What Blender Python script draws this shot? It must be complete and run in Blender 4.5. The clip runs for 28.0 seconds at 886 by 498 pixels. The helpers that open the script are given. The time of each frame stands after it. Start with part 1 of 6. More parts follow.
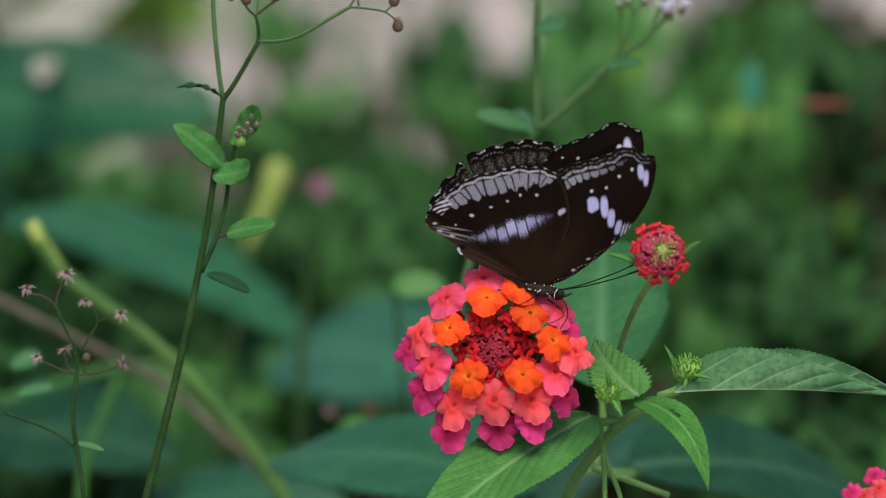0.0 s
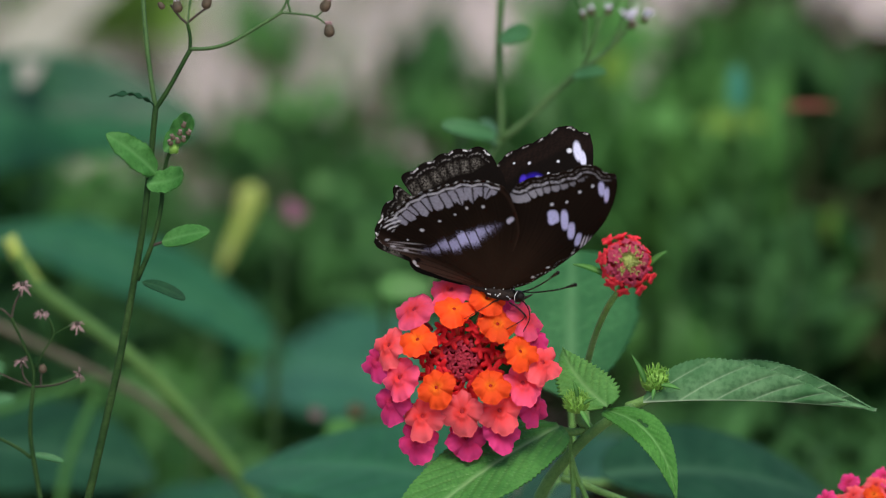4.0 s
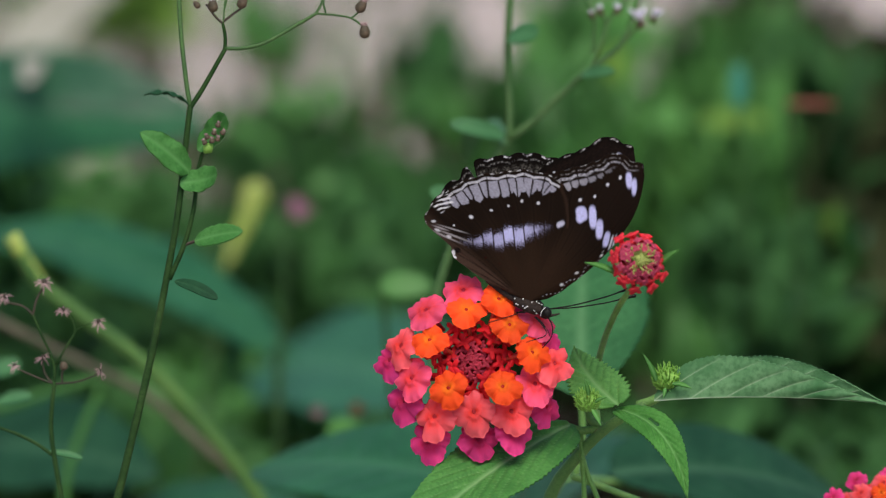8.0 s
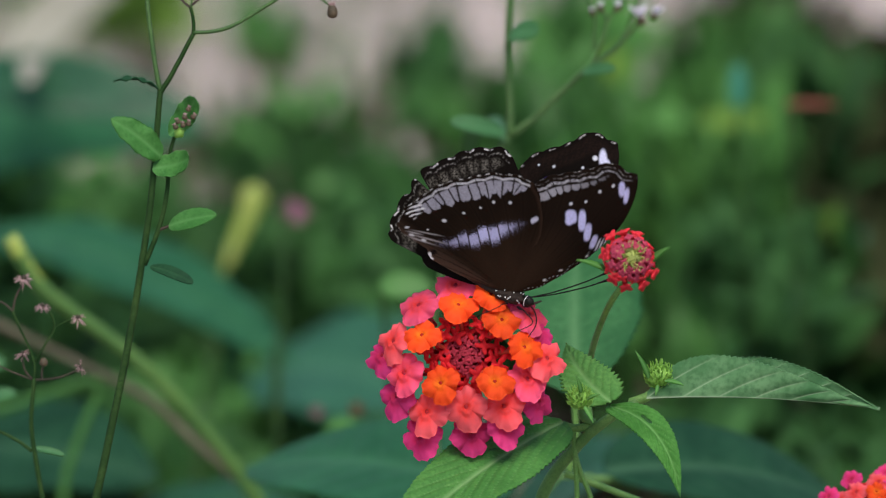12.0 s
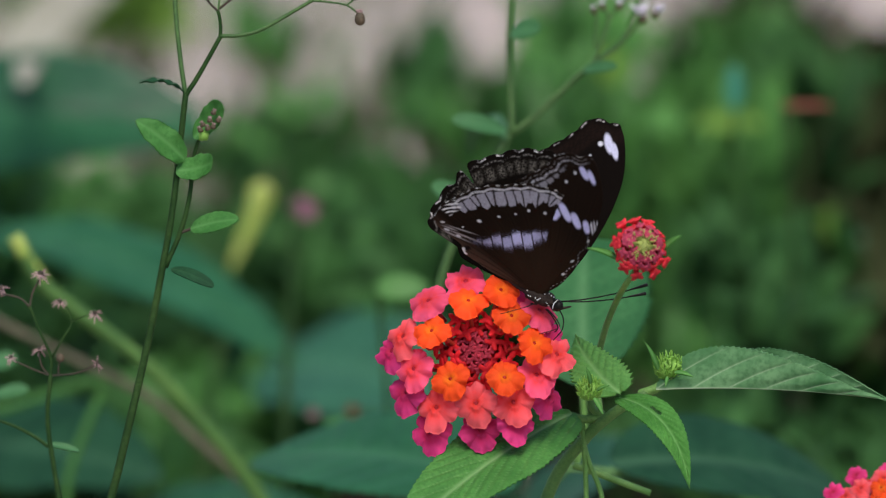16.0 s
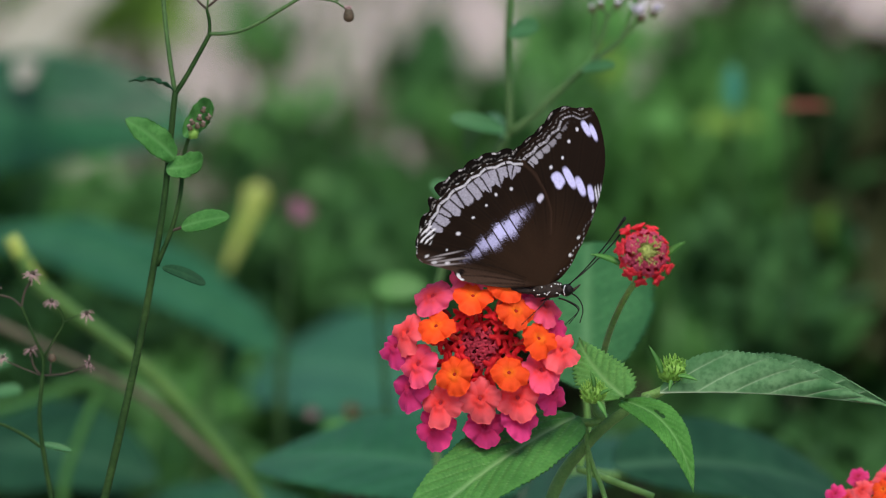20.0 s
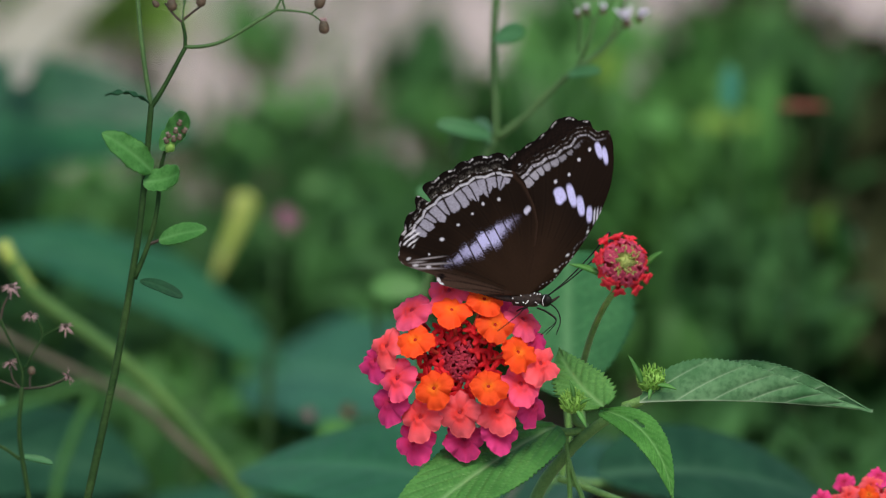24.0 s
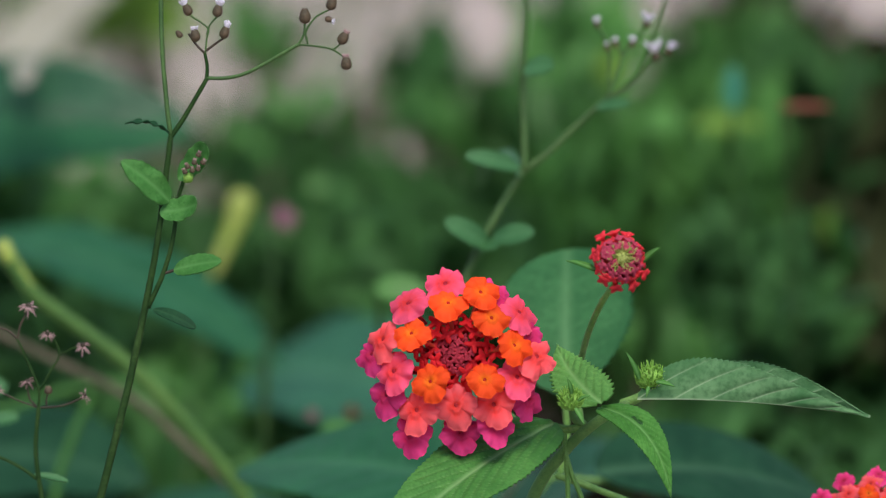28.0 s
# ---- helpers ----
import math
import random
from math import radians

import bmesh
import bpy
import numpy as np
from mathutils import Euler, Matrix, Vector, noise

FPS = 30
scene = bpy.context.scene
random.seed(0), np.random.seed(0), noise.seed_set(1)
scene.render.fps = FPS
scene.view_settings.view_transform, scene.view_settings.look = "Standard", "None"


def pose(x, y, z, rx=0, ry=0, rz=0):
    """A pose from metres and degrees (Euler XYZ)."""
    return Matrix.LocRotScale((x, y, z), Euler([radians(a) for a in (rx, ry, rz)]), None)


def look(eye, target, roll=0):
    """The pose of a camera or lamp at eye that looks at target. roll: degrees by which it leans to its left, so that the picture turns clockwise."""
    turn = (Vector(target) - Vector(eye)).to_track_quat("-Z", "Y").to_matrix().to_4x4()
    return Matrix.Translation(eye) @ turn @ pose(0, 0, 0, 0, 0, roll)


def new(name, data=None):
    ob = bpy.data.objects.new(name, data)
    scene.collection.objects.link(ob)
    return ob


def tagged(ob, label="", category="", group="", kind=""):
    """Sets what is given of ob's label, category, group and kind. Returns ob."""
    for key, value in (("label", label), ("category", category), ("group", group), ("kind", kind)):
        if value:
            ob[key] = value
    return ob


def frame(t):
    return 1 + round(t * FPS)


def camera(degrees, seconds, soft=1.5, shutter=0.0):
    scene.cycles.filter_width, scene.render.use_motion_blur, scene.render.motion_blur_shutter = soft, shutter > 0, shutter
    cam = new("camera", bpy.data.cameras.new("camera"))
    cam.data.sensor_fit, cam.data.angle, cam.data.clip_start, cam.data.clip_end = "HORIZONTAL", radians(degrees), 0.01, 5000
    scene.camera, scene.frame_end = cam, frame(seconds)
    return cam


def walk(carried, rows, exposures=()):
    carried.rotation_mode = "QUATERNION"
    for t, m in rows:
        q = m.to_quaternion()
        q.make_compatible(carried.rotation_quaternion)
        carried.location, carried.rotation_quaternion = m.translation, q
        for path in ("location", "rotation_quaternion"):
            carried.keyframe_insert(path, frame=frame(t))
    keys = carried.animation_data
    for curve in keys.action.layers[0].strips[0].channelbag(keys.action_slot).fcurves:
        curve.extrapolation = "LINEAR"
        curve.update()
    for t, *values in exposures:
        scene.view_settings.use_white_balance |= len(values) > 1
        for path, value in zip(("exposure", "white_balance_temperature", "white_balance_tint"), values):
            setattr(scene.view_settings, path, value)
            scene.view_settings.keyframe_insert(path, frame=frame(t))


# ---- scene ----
cam = camera(10, 28.0, soft=1.1, shutter=0.3)
cam.data.dof.use_dof = True
cam.data.dof.focus_distance = 1.03
cam.data.dof.aperture_fstop = 13.5

EYE = Vector((0, 0, 1.0))
PITCH = radians(-15)
STEP = math.tan(radians(5)) / 784          # slope of one step of the sight grid
NEAR = 1.03                                # distance of the flower head along the sight line
U = STEP * NEAR                            # one step at that distance, in metres
RIGHT = Vector((1, 0, 0))
AHEAD = Vector((0, math.cos(PITCH), math.sin(PITCH)))
ABOVE = Vector((0, -math.sin(PITCH), math.cos(PITCH)))
SIGHT = Matrix((RIGHT, AHEAD, ABOVE)).transposed()


def spot(x, y, d=NEAR):
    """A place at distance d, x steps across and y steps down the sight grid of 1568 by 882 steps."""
    return EYE + d * (AHEAD + STEP * (x - 784) * RIGHT + STEP * (441 - y) * ABOVE)


def on_ground(x, y):
    way = spot(x, y, 1.0) - EYE
    return EYE + way * (EYE.z / -way.z)


def aim(dx, dy):
    """The camera's pose, turned so that what is far off shifts by dx, dy steps."""
    return Matrix.Translation(EYE) @ Matrix.Rotation(dx * STEP, 4, "Z") @ Euler((radians(90) + PITCH + dy * STEP, 0, 0)).to_matrix().to_4x4()


walk(cam, [(t, aim(dx, dy)) for t, dx, dy in (
    (0, 33.7, -6.1), (0.5, 24.9, -3.8), (1, 17.6, -3.0), (1.5, 12.2, -2.6), (2, 8.8, -1.9), (2.5, 7.6, -1.5),
    (3, 7.6, -1.5), (3.5, 7.6, -1.5), (5.5, 3.0, -1.5), (6, 2.6, -1.5), (6.5, 2.7, -1.9), (7, 5.3, -3.4),
    (7.5, 9.2, -5.3), (8, 9.9, -5.3), (8.5, 9.1, -3.8), (9, 11.1, -3.4), (9.5, 17.6, -4.5), (10, 25.7, -6.1),
    (10.5, 28.3, -7.6), (11, 24.1, -8.4), (11.5, 16.5, -7.2), (12, 9.2, -4.9), (12.5, 3.0, -3.0), (14.5, -6.2, -1.5),
    (15, -4.2, -1.5), (15.5, -0.8, -1.5), (16, 2.3, -1.5), (16.5, 1.9, -1.5), (17, 0.4, -1.5), (17.5, 0.0, -1.5),
    (18, 0.4, -2.2), (18.5, 0.3, -3.4), (19, -0.4, -3.4), (19.5, -0.8, -2.6), (20, -0.4, -1.9), (20.5, -0.1, -1.5),
    (21, -1.2, -1.1), (21.5, -3.1, 0.0), (23.5, -7.7, -1.5), (24, -5.8, -1.1), (24.5, -5.0, -0.8), (25, -3.9, -1.1),
    (25.5, -3.1, -1.1), (26, -3.1, -0.4), (26.5, -1.9, 0.0), (27, 0.3, 0.0), (27.5, 1.1, 0.0), (28, 0.0, 0.0),
)])
# ---- light ----
world = bpy.data.worlds.new("sky")
scene.world = world
world.use_nodes = True
wn = world.node_tree.nodes
sky = wn.new("ShaderNodeTexSky")
sky.sky_type = "NISHITA"
sky.sun_disc = False
sky.sun_elevation, sky.sun_rotation = radians(62), radians(170)
sky.air_density, sky.dust_density, sky.ozone_density = 1.0, 2.5, 1.0
wn["Background"].inputs["Strength"].default_value = 0.14
world.node_tree.links.new(sky.outputs["Color"], wn["Background"].inputs["Color"])
sun = new("sun", bpy.data.lights.new("sun", "SUN"))
sun.data.energy, sun.data.angle, sun.data.color = 2.4, radians(32), (1.0, 0.94, 0.82)
sun.matrix_world = look((0.35, -2.1, 4.0), (0, 0, 0))
scene.view_settings.exposure = 0.2


# ---- materials ----
def shader(name):
    m = bpy.data.materials.new(name)
    m.use_nodes = True
    nt = m.node_tree
    return m, nt, nt.nodes["Principled BSDF"], nt.nodes["Material Output"]


def mixed(nt, fac, a, b, blend="MIX"):
    n = nt.nodes.new("ShaderNodeMix")
    n.data_type, n.blend_type = "RGBA", blend
    for sock, val in ((n.inputs[0], fac), (n.inputs[6], a), (n.inputs[7], b)):
        if isinstance(val, bpy.types.NodeSocket):
            nt.links.new(val, sock)
        else:
            sock.default_value = (*val, 1) if isinstance(val, tuple) else val
    return n.outputs[2]


def noise_fac(nt, scale, lo=0.35, hi=0.65, detail=3.0, stretch=None):
    tc = nt.nodes.new("ShaderNodeTexCoord")
    n = nt.nodes.new("ShaderNodeTexNoise")
    n.inputs["Scale"].default_value, n.inputs["Detail"].default_value = scale, detail
    src = tc.outputs["Object"]
    if stretch:
        mp = nt.nodes.new("ShaderNodeMapping")
        mp.inputs["Scale"].default_value = stretch
        nt.links.new(src, mp.inputs["Vector"])
        src = mp.outputs["Vector"]
    nt.links.new(src, n.inputs["Vector"])
    r = nt.nodes.new("ShaderNodeMapRange")
    r.inputs[1].default_value, r.inputs[2].default_value = lo, hi
    nt.links.new(n.outputs["Fac"], r.inputs[0])
    return r.outputs[0], n.outputs["Fac"]


def island(nt):
    g = nt.nodes.new("ShaderNodeNewGeometry")
    return g.outputs["Random Per Island"]


def attribute(nt, name, what="Fac"):
    a = nt.nodes.new("ShaderNodeAttribute")
    a.attribute_name = name
    return a.outputs[what]


def plant_skin(name, dark, light, vein=None, rough=0.5, glow=0.25, scale=120.0, bump=0.15, islands=0.0, spec=0.35):
    """Leaf, stem or petal skin: mottled at two scales, veined by the mesh's own relief, letting some light through."""
    m, nt, bsdf, out = shader(name)
    f1, raw = noise_fac(nt, scale)
    f2, _ = noise_fac(nt, scale * 9, 0.4, 0.7)
    col = mixed(nt, f1, dark, light)
    col = mixed(nt, f2, col, tuple(c * 0.8 for c in dark))
    col = mixed(nt, 0.7, mixed(nt, f1, dark, light), col)
    if islands:
        col = mixed(nt, island(nt), col, tuple(min(1, c * (1 + islands)) for c in light))
    if vein:
        col = mixed(nt, attribute(nt, "tone"), col, vein)
    nt.links.new(col, bsdf.inputs["Base Color"])
    bsdf.inputs["Roughness"].default_value = rough
    bsdf.inputs["Specular IOR Level"].default_value = spec
    b = nt.nodes.new("ShaderNodeBump")
    b.inputs["Strength"].default_value, b.inputs["Distance"].default_value = bump, 0.0006
    nt.links.new(raw, b.inputs["Height"])
    nt.links.new(b.outputs[0], bsdf.inputs["Normal"])
    if glow:
        tr = nt.nodes.new("ShaderNodeBsdfTranslucent")
        nt.links.new(mixed(nt, 0.5, col, light), tr.inputs["Color"])
        mx = nt.nodes.new("ShaderNodeMixShader")
        mx.inputs[0].default_value = glow
        nt.links.new(bsdf.outputs[0], mx.inputs[1])
        nt.links.new(tr.outputs[0], mx.inputs[2])
        nt.links.new(mx.outputs[0], out.inputs["Surface"])
    return m


def petal_skin(name, rim, heart, throat):
    """Petal: colour runs from the throat by the heart to the rim, with fine streaks."""
    m, nt, bsdf, out = shader(name)
    ramp = nt.nodes.new("ShaderNodeValToRGB")
    e = ramp.color_ramp.elements
    e[0].position, e[0].color = 0.02, (0.42, 0.012, 0.02, 1)
    e[1].position, e[1].color = 0.10, (*throat, 1)
    e.new(0.42).color = (*heart, 1)
    e.new(0.78).color = (*rim, 1)
    nt.links.new(attribute(nt, "tone"), ramp.inputs[0])
    f1, raw = noise_fac(nt, 900, 0.3, 0.7)
    info = nt.nodes.new("ShaderNodeObjectInfo")
    col = mixed(nt, f1, ramp.outputs[0], tuple(c * 0.82 for c in rim))
    col = mixed(nt, 0.5, ramp.outputs[0], col)
    hs = nt.nodes.new("ShaderNodeHueSaturation")
    mr = nt.nodes.new("ShaderNodeMapRange")
    mr.inputs[3].default_value, mr.inputs[4].default_value = 0.85, 1.12
    nt.links.new(info.outputs["Random"], mr.inputs[0])
    nt.links.new(mr.outputs[0], hs.inputs["Value"])
    nt.links.new(col, hs.inputs["Color"])
    nt.links.new(hs.outputs[0], bsdf.inputs["Base Color"])
    bsdf.inputs["Roughness"].default_value = 0.6
    bsdf.inputs["Specular IOR Level"].default_value = 0.12
    tr = nt.nodes.new("ShaderNodeBsdfTranslucent")
    nt.links.new(hs.outputs[0], tr.inputs["Color"])
    mx = nt.nodes.new("ShaderNodeMixShader")
    mx.inputs[0].default_value = 0.42
    nt.links.new(bsdf.outputs[0], mx.inputs[1])
    nt.links.new(tr.outputs[0], mx.inputs[2])
    nt.links.new(mx.outputs[0], out.inputs["Surface"])
    return m


def wing_skin():
    m, nt, bsdf, out = shader("wing_scales")
    col = attribute(nt, "pigment", "Color")
    f1, raw = noise_fac(nt, 2600, 0.3, 0.7)
    nt.links.new(mixed(nt, 0.22, col, mixed(nt, f1, col, (0.01, 0.006, 0.005)), "MIX"), bsdf.inputs["Base Color"])
    bsdf.inputs["Roughness"].default_value = 0.75
    bsdf.inputs["Specular IOR Level"].default_value = 0.03
    b = nt.nodes.new("ShaderNodeBump")
    b.inputs["Strength"].default_value, b.inputs["Distance"].default_value = 0.2, 0.0001
    nt.links.new(raw, b.inputs["Height"])
    nt.links.new(b.outputs[0], bsdf.inputs["Normal"])
    return m


def ground_skin():
    m, nt, bsdf, out = shader("soil_with_litter")
    f1, raw = noise_fac(nt, 2.2, 0.4, 0.62, 6)
    f2, _ = noise_fac(nt, 4.5, 0.44, 0.58, 4)
    f3, _ = noise_fac(nt, 70, 0.4, 0.6, 4)
    col = mixed(nt, f1, (0.20, 0.172, 0.152), (0.385, 0.33, 0.30))
    col = mixed(nt, f2, col, (0.055, 0.08, 0.035))
    col = mixed(nt, f3, col, (0.33, 0.28, 0.25))
    nt.links.new(col, bsdf.inputs["Base Color"])
    bsdf.inputs["Roughness"].default_value = 0.95
    b = nt.nodes.new("ShaderNodeBump")
    b.inputs["Strength"].default_value, b.inputs["Distance"].default_value = 0.6, 0.02
    nt.links.new(raw, b.inputs["Height"])
    nt.links.new(b.outputs[0], bsdf.inputs["Normal"])
    return m


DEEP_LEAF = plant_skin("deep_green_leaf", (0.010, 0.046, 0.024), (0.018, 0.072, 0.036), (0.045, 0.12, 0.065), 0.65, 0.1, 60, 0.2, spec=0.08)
LANTANA_LEAF = plant_skin("lantana_leaf", (0.052, 0.185, 0.038), (0.09, 0.27, 0.06), (0.25, 0.43, 0.18), 0.6, 0.25, 150, 0.35, spec=0.15)
# LANTANA_LEAF again, with the shade behind the flower head put into the colour
LANTANA_SHADE = plant_skin("shaded_lantana_leaf", (0.03, 0.125, 0.045), (0.052, 0.18, 0.065), (0.11, 0.26, 0.11), 0.6, 0.2, 100, 0.3, spec=0.12)
LANTANA_YOUNG = plant_skin("young_lantana_leaf", (0.055, 0.205, 0.034), (0.10, 0.31, 0.06), (0.19, 0.41, 0.13), 0.6, 0.28, 150, 0.35, spec=0.15)
GRASS = plant_skin("grass_blade", (0.03, 0.075, 0.015), (0.07, 0.14, 0.03), None, 0.6, 0.25, 20, 0.1, 0.7)
LANTANA_FRESH = plant_skin("fresh_lantana_leaf", (0.105, 0.30, 0.068), (0.175, 0.42, 0.10), (0.26, 0.48, 0.17), 0.6, 0.28, 150, 0.35, spec=0.15)
PALE_LEAF = plant_skin("pale_leaf_underside", (0.055, 0.17, 0.06), (0.14, 0.29, 0.13), (0.50, 0.62, 0.42), 0.6, 0.2, 110, 0.5, spec=0.2)
STEM_GREEN = plant_skin("green_stem", (0.075, 0.19, 0.042), (0.13, 0.26, 0.065), None, 0.55, 0.0, 260, 0.4)
STALK_LIGHT = plant_skin("light_green_stalk", (0.1, 0.24, 0.05), (0.17, 0.34, 0.08), None, 0.5, 0.1, 260, 0.3)
WEED_STEM = plant_skin("weed_stem", (0.013, 0.040, 0.01), (0.032, 0.070, 0.018), None, 0.7, 0.0, 200, 0.4, spec=0.1)
WEED_TWIG = plant_skin("weed_twig", (0.036, 0.092, 0.022), (0.066, 0.14, 0.037), None, 0.6, 0.0, 200, 0.4)
RUSTY_TWIG = plant_skin("reddish_twig", (0.026, 0.022, 0.013), (0.058, 0.04, 0.027), None, 0.65, 0.0, 200, 0.4)
WEED_LEAF = plant_skin("weed_leaf", (0.055, 0.205, 0.042), (0.095, 0.29, 0.07), (0.13, 0.34, 0.10), 0.55, 0.3, 160, 0.3, spec=0.2)
WEED_LEAF_SOFT = plant_skin("soft_weed_leaf", (0.04, 0.15, 0.05), (0.07, 0.21, 0.075), (0.09, 0.25, 0.10), 0.55, 0.25, 160, 0.3)
WEED_LEAF_DARK = plant_skin("dark_weed_leaf", (0.012, 0.052, 0.024), (0.022, 0.08, 0.034), (0.03, 0.09, 0.04), 0.6, 0.15, 160, 0.3, spec=0.08)
BROAD_LEAF = plant_skin("broad_blue_green_leaf", (0.018, 0.096, 0.043), (0.03, 0.138, 0.060), (0.055, 0.18, 0.085), 0.5, 0.14, 60, 0.2, spec=0.14)
BLUE_LEAF = plant_skin("broad_bluish_leaf", (0.024, 0.10, 0.058), (0.036, 0.14, 0.08), (0.06, 0.18, 0.10), 0.5, 0.1, 60, 0.2, spec=0.2)
BROAD_DARK = plant_skin("broad_dark_leaf", (0.012, 0.065, 0.03), (0.02, 0.10, 0.045), (0.04, 0.14, 0.07), 0.42, 0.12, 60, 0.2)
YELLOW_STALK = plant_skin("yellow_green_stalk", (0.048, 0.135, 0.024), (0.088, 0.195, 0.036), None, 0.55, 0.15, 90, 0.3)
PALE_YELLOW = plant_skin("pale_yellow_spathe", (0.36, 0.48, 0.09), (0.54, 0.62, 0.18), None, 0.5, 0.3, 90, 0.2)
BROWN_STALK = plant_skin("brown_dry_stalk", (0.07, 0.065, 0.04), (0.125, 0.11, 0.072), None, 0.7, 0.0, 90, 0.4)
DRY_LEAF = plant_skin("dry_bleached_leaf", (0.30, 0.29, 0.23), (0.42, 0.41, 0.34), None, 0.8, 0.1, 30, 0.4)
BUD_GREEN = plant_skin("bud_green", (0.17, 0.38, 0.05), (0.31, 0.56, 0.11), None, 0.55, 0.15, 500, 0.4)
INVOLUCRE = plant_skin("olive_brown_involucre", (0.058, 0.046, 0.026), (0.125, 0.082, 0.05), None, 0.6, 0.05, 700, 0.5)
FLORET_WHITE = plant_skin("lilac_white_floret", (0.86, 0.82, 0.94), (0.93, 0.91, 0.97), None, 0.7, 0.45, 700, 0.3)
FLORET_DRY = plant_skin("faded_pink_bract", (0.30, 0.19, 0.185), (0.48, 0.34, 0.34), None, 0.7, 0.2, 700, 0.3)
ORANGE_DRY = plant_skin("faded_orange_blossom", (0.26, 0.11, 0.05), (0.34, 0.15, 0.07), None, 0.7, 0.2, 700, 0.3)
PETAL_PINK = plant_skin("faded_magenta_blossom", (0.22, 0.09, 0.14), (0.32, 0.15, 0.22), None, 0.6, 0.3, 200, 0.2)
# darker copy of the bush green; carries the undergrowth's deep shade in its colour
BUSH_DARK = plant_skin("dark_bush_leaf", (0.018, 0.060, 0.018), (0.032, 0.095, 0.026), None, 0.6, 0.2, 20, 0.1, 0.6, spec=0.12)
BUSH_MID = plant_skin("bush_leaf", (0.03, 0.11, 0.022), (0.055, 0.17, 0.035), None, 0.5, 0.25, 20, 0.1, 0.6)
BUSH_BRIGHT = plant_skin("bright_bush_leaf", (0.038, 0.135, 0.03), (0.07, 0.195, 0.045), None, 0.6, 0.3, 20, 0.1, 0.6, spec=0.15)
BUSH_YELLOW = plant_skin("yellow_green_bush_leaf", (0.085, 0.19, 0.03), (0.14, 0.26, 0.042), None, 0.6, 0.3, 20, 0.1, 0.4, spec=0.15)
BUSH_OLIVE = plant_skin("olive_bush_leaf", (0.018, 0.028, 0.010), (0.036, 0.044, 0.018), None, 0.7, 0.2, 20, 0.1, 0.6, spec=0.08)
BUSH_TEAL = plant_skin("teal_leaf", (0.02, 0.13, 0.09), (0.035, 0.18, 0.12), None, 0.5, 0.15, 20, 0.1, 0.3, spec=0.2)
BARK = plant_skin("twig_bark", (0.045, 0.032, 0.022), (0.09, 0.065, 0.045), None, 0.85, 0.0, 60, 0.6)
RED_TWIG = plant_skin("red_leaf", (0.16, 0.035, 0.02), (0.24, 0.06, 0.035), None, 0.6, 0.2, 60, 0.3)
STONE = plant_skin("pinkish_grey_stone", (0.47, 0.39, 0.385), (0.67, 0.575, 0.56), None, 0.9, 0.0, 25, 0.6)
ORANGE = petal_skin("orange_petal", (0.99, 0.105, 0.022), (0.99, 0.125, 0.014), (0.95, 0.28, 0.02))
CORAL = petal_skin("coral_petal", (0.99, 0.165, 0.20), (0.97, 0.08, 0.08), (0.74, 0.03, 0.012))
PINK = petal_skin("pink_petal", (0.98, 0.13, 0.27), (0.96, 0.075, 0.10), (0.76, 0.035, 0.015))
MAGENTA = petal_skin("magenta_petal", (0.86, 0.07, 0.30), (0.74, 0.03, 0.15), (0.5, 0.02, 0.06))
BUD_RED = petal_skin("dark_red_bud", (0.80, 0.028, 0.04), (0.66, 0.018, 0.03), (0.40, 0.01, 0.02))
BUD_PLUM = petal_skin("plum_bud", (0.56, 0.05, 0.09), (0.40, 0.035, 0.06), (0.20, 0.02, 0.035))
BUD_BRIGHT = petal_skin("bright_red_bud", (0.90, 0.06, 0.085), (0.76, 0.035, 0.06), (0.5, 0.02, 0.04))
BUD_ROSE = petal_skin("rose_bud", (0.62, 0.085, 0.16), (0.50, 0.06, 0.12), (0.36, 0.04, 0.07))
BUD_LIME = plant_skin("lime_bract", (0.42, 0.52, 0.12), (0.58, 0.62, 0.22), None, 0.6, 0.35, 500, 0.2)
TUBE_RED = plant_skin("red_flower_tube", (0.42, 0.03, 0.018), (0.62, 0.06, 0.03), None, 0.5, 0.2, 300, 0.2)
WING = wing_skin()
FUR = plant_skin("dark_body_hair", (0.014, 0.008, 0.006), (0.034, 0.020, 0.014), None, 0.8, 0.0, 1500, 0.8)
CHITIN = plant_skin("black_chitin", (0.006, 0.005, 0.005), (0.014, 0.012, 0.010), None, 0.45, 0.0, 1500, 0.3, spec=0.15)
WHITE_SCALE = plant_skin("white_scale_dot", (0.68, 0.68, 0.7), (0.8, 0.8, 0.82), None, 0.8, 0.0, 1500, 0.3)
GROUND = ground_skin()


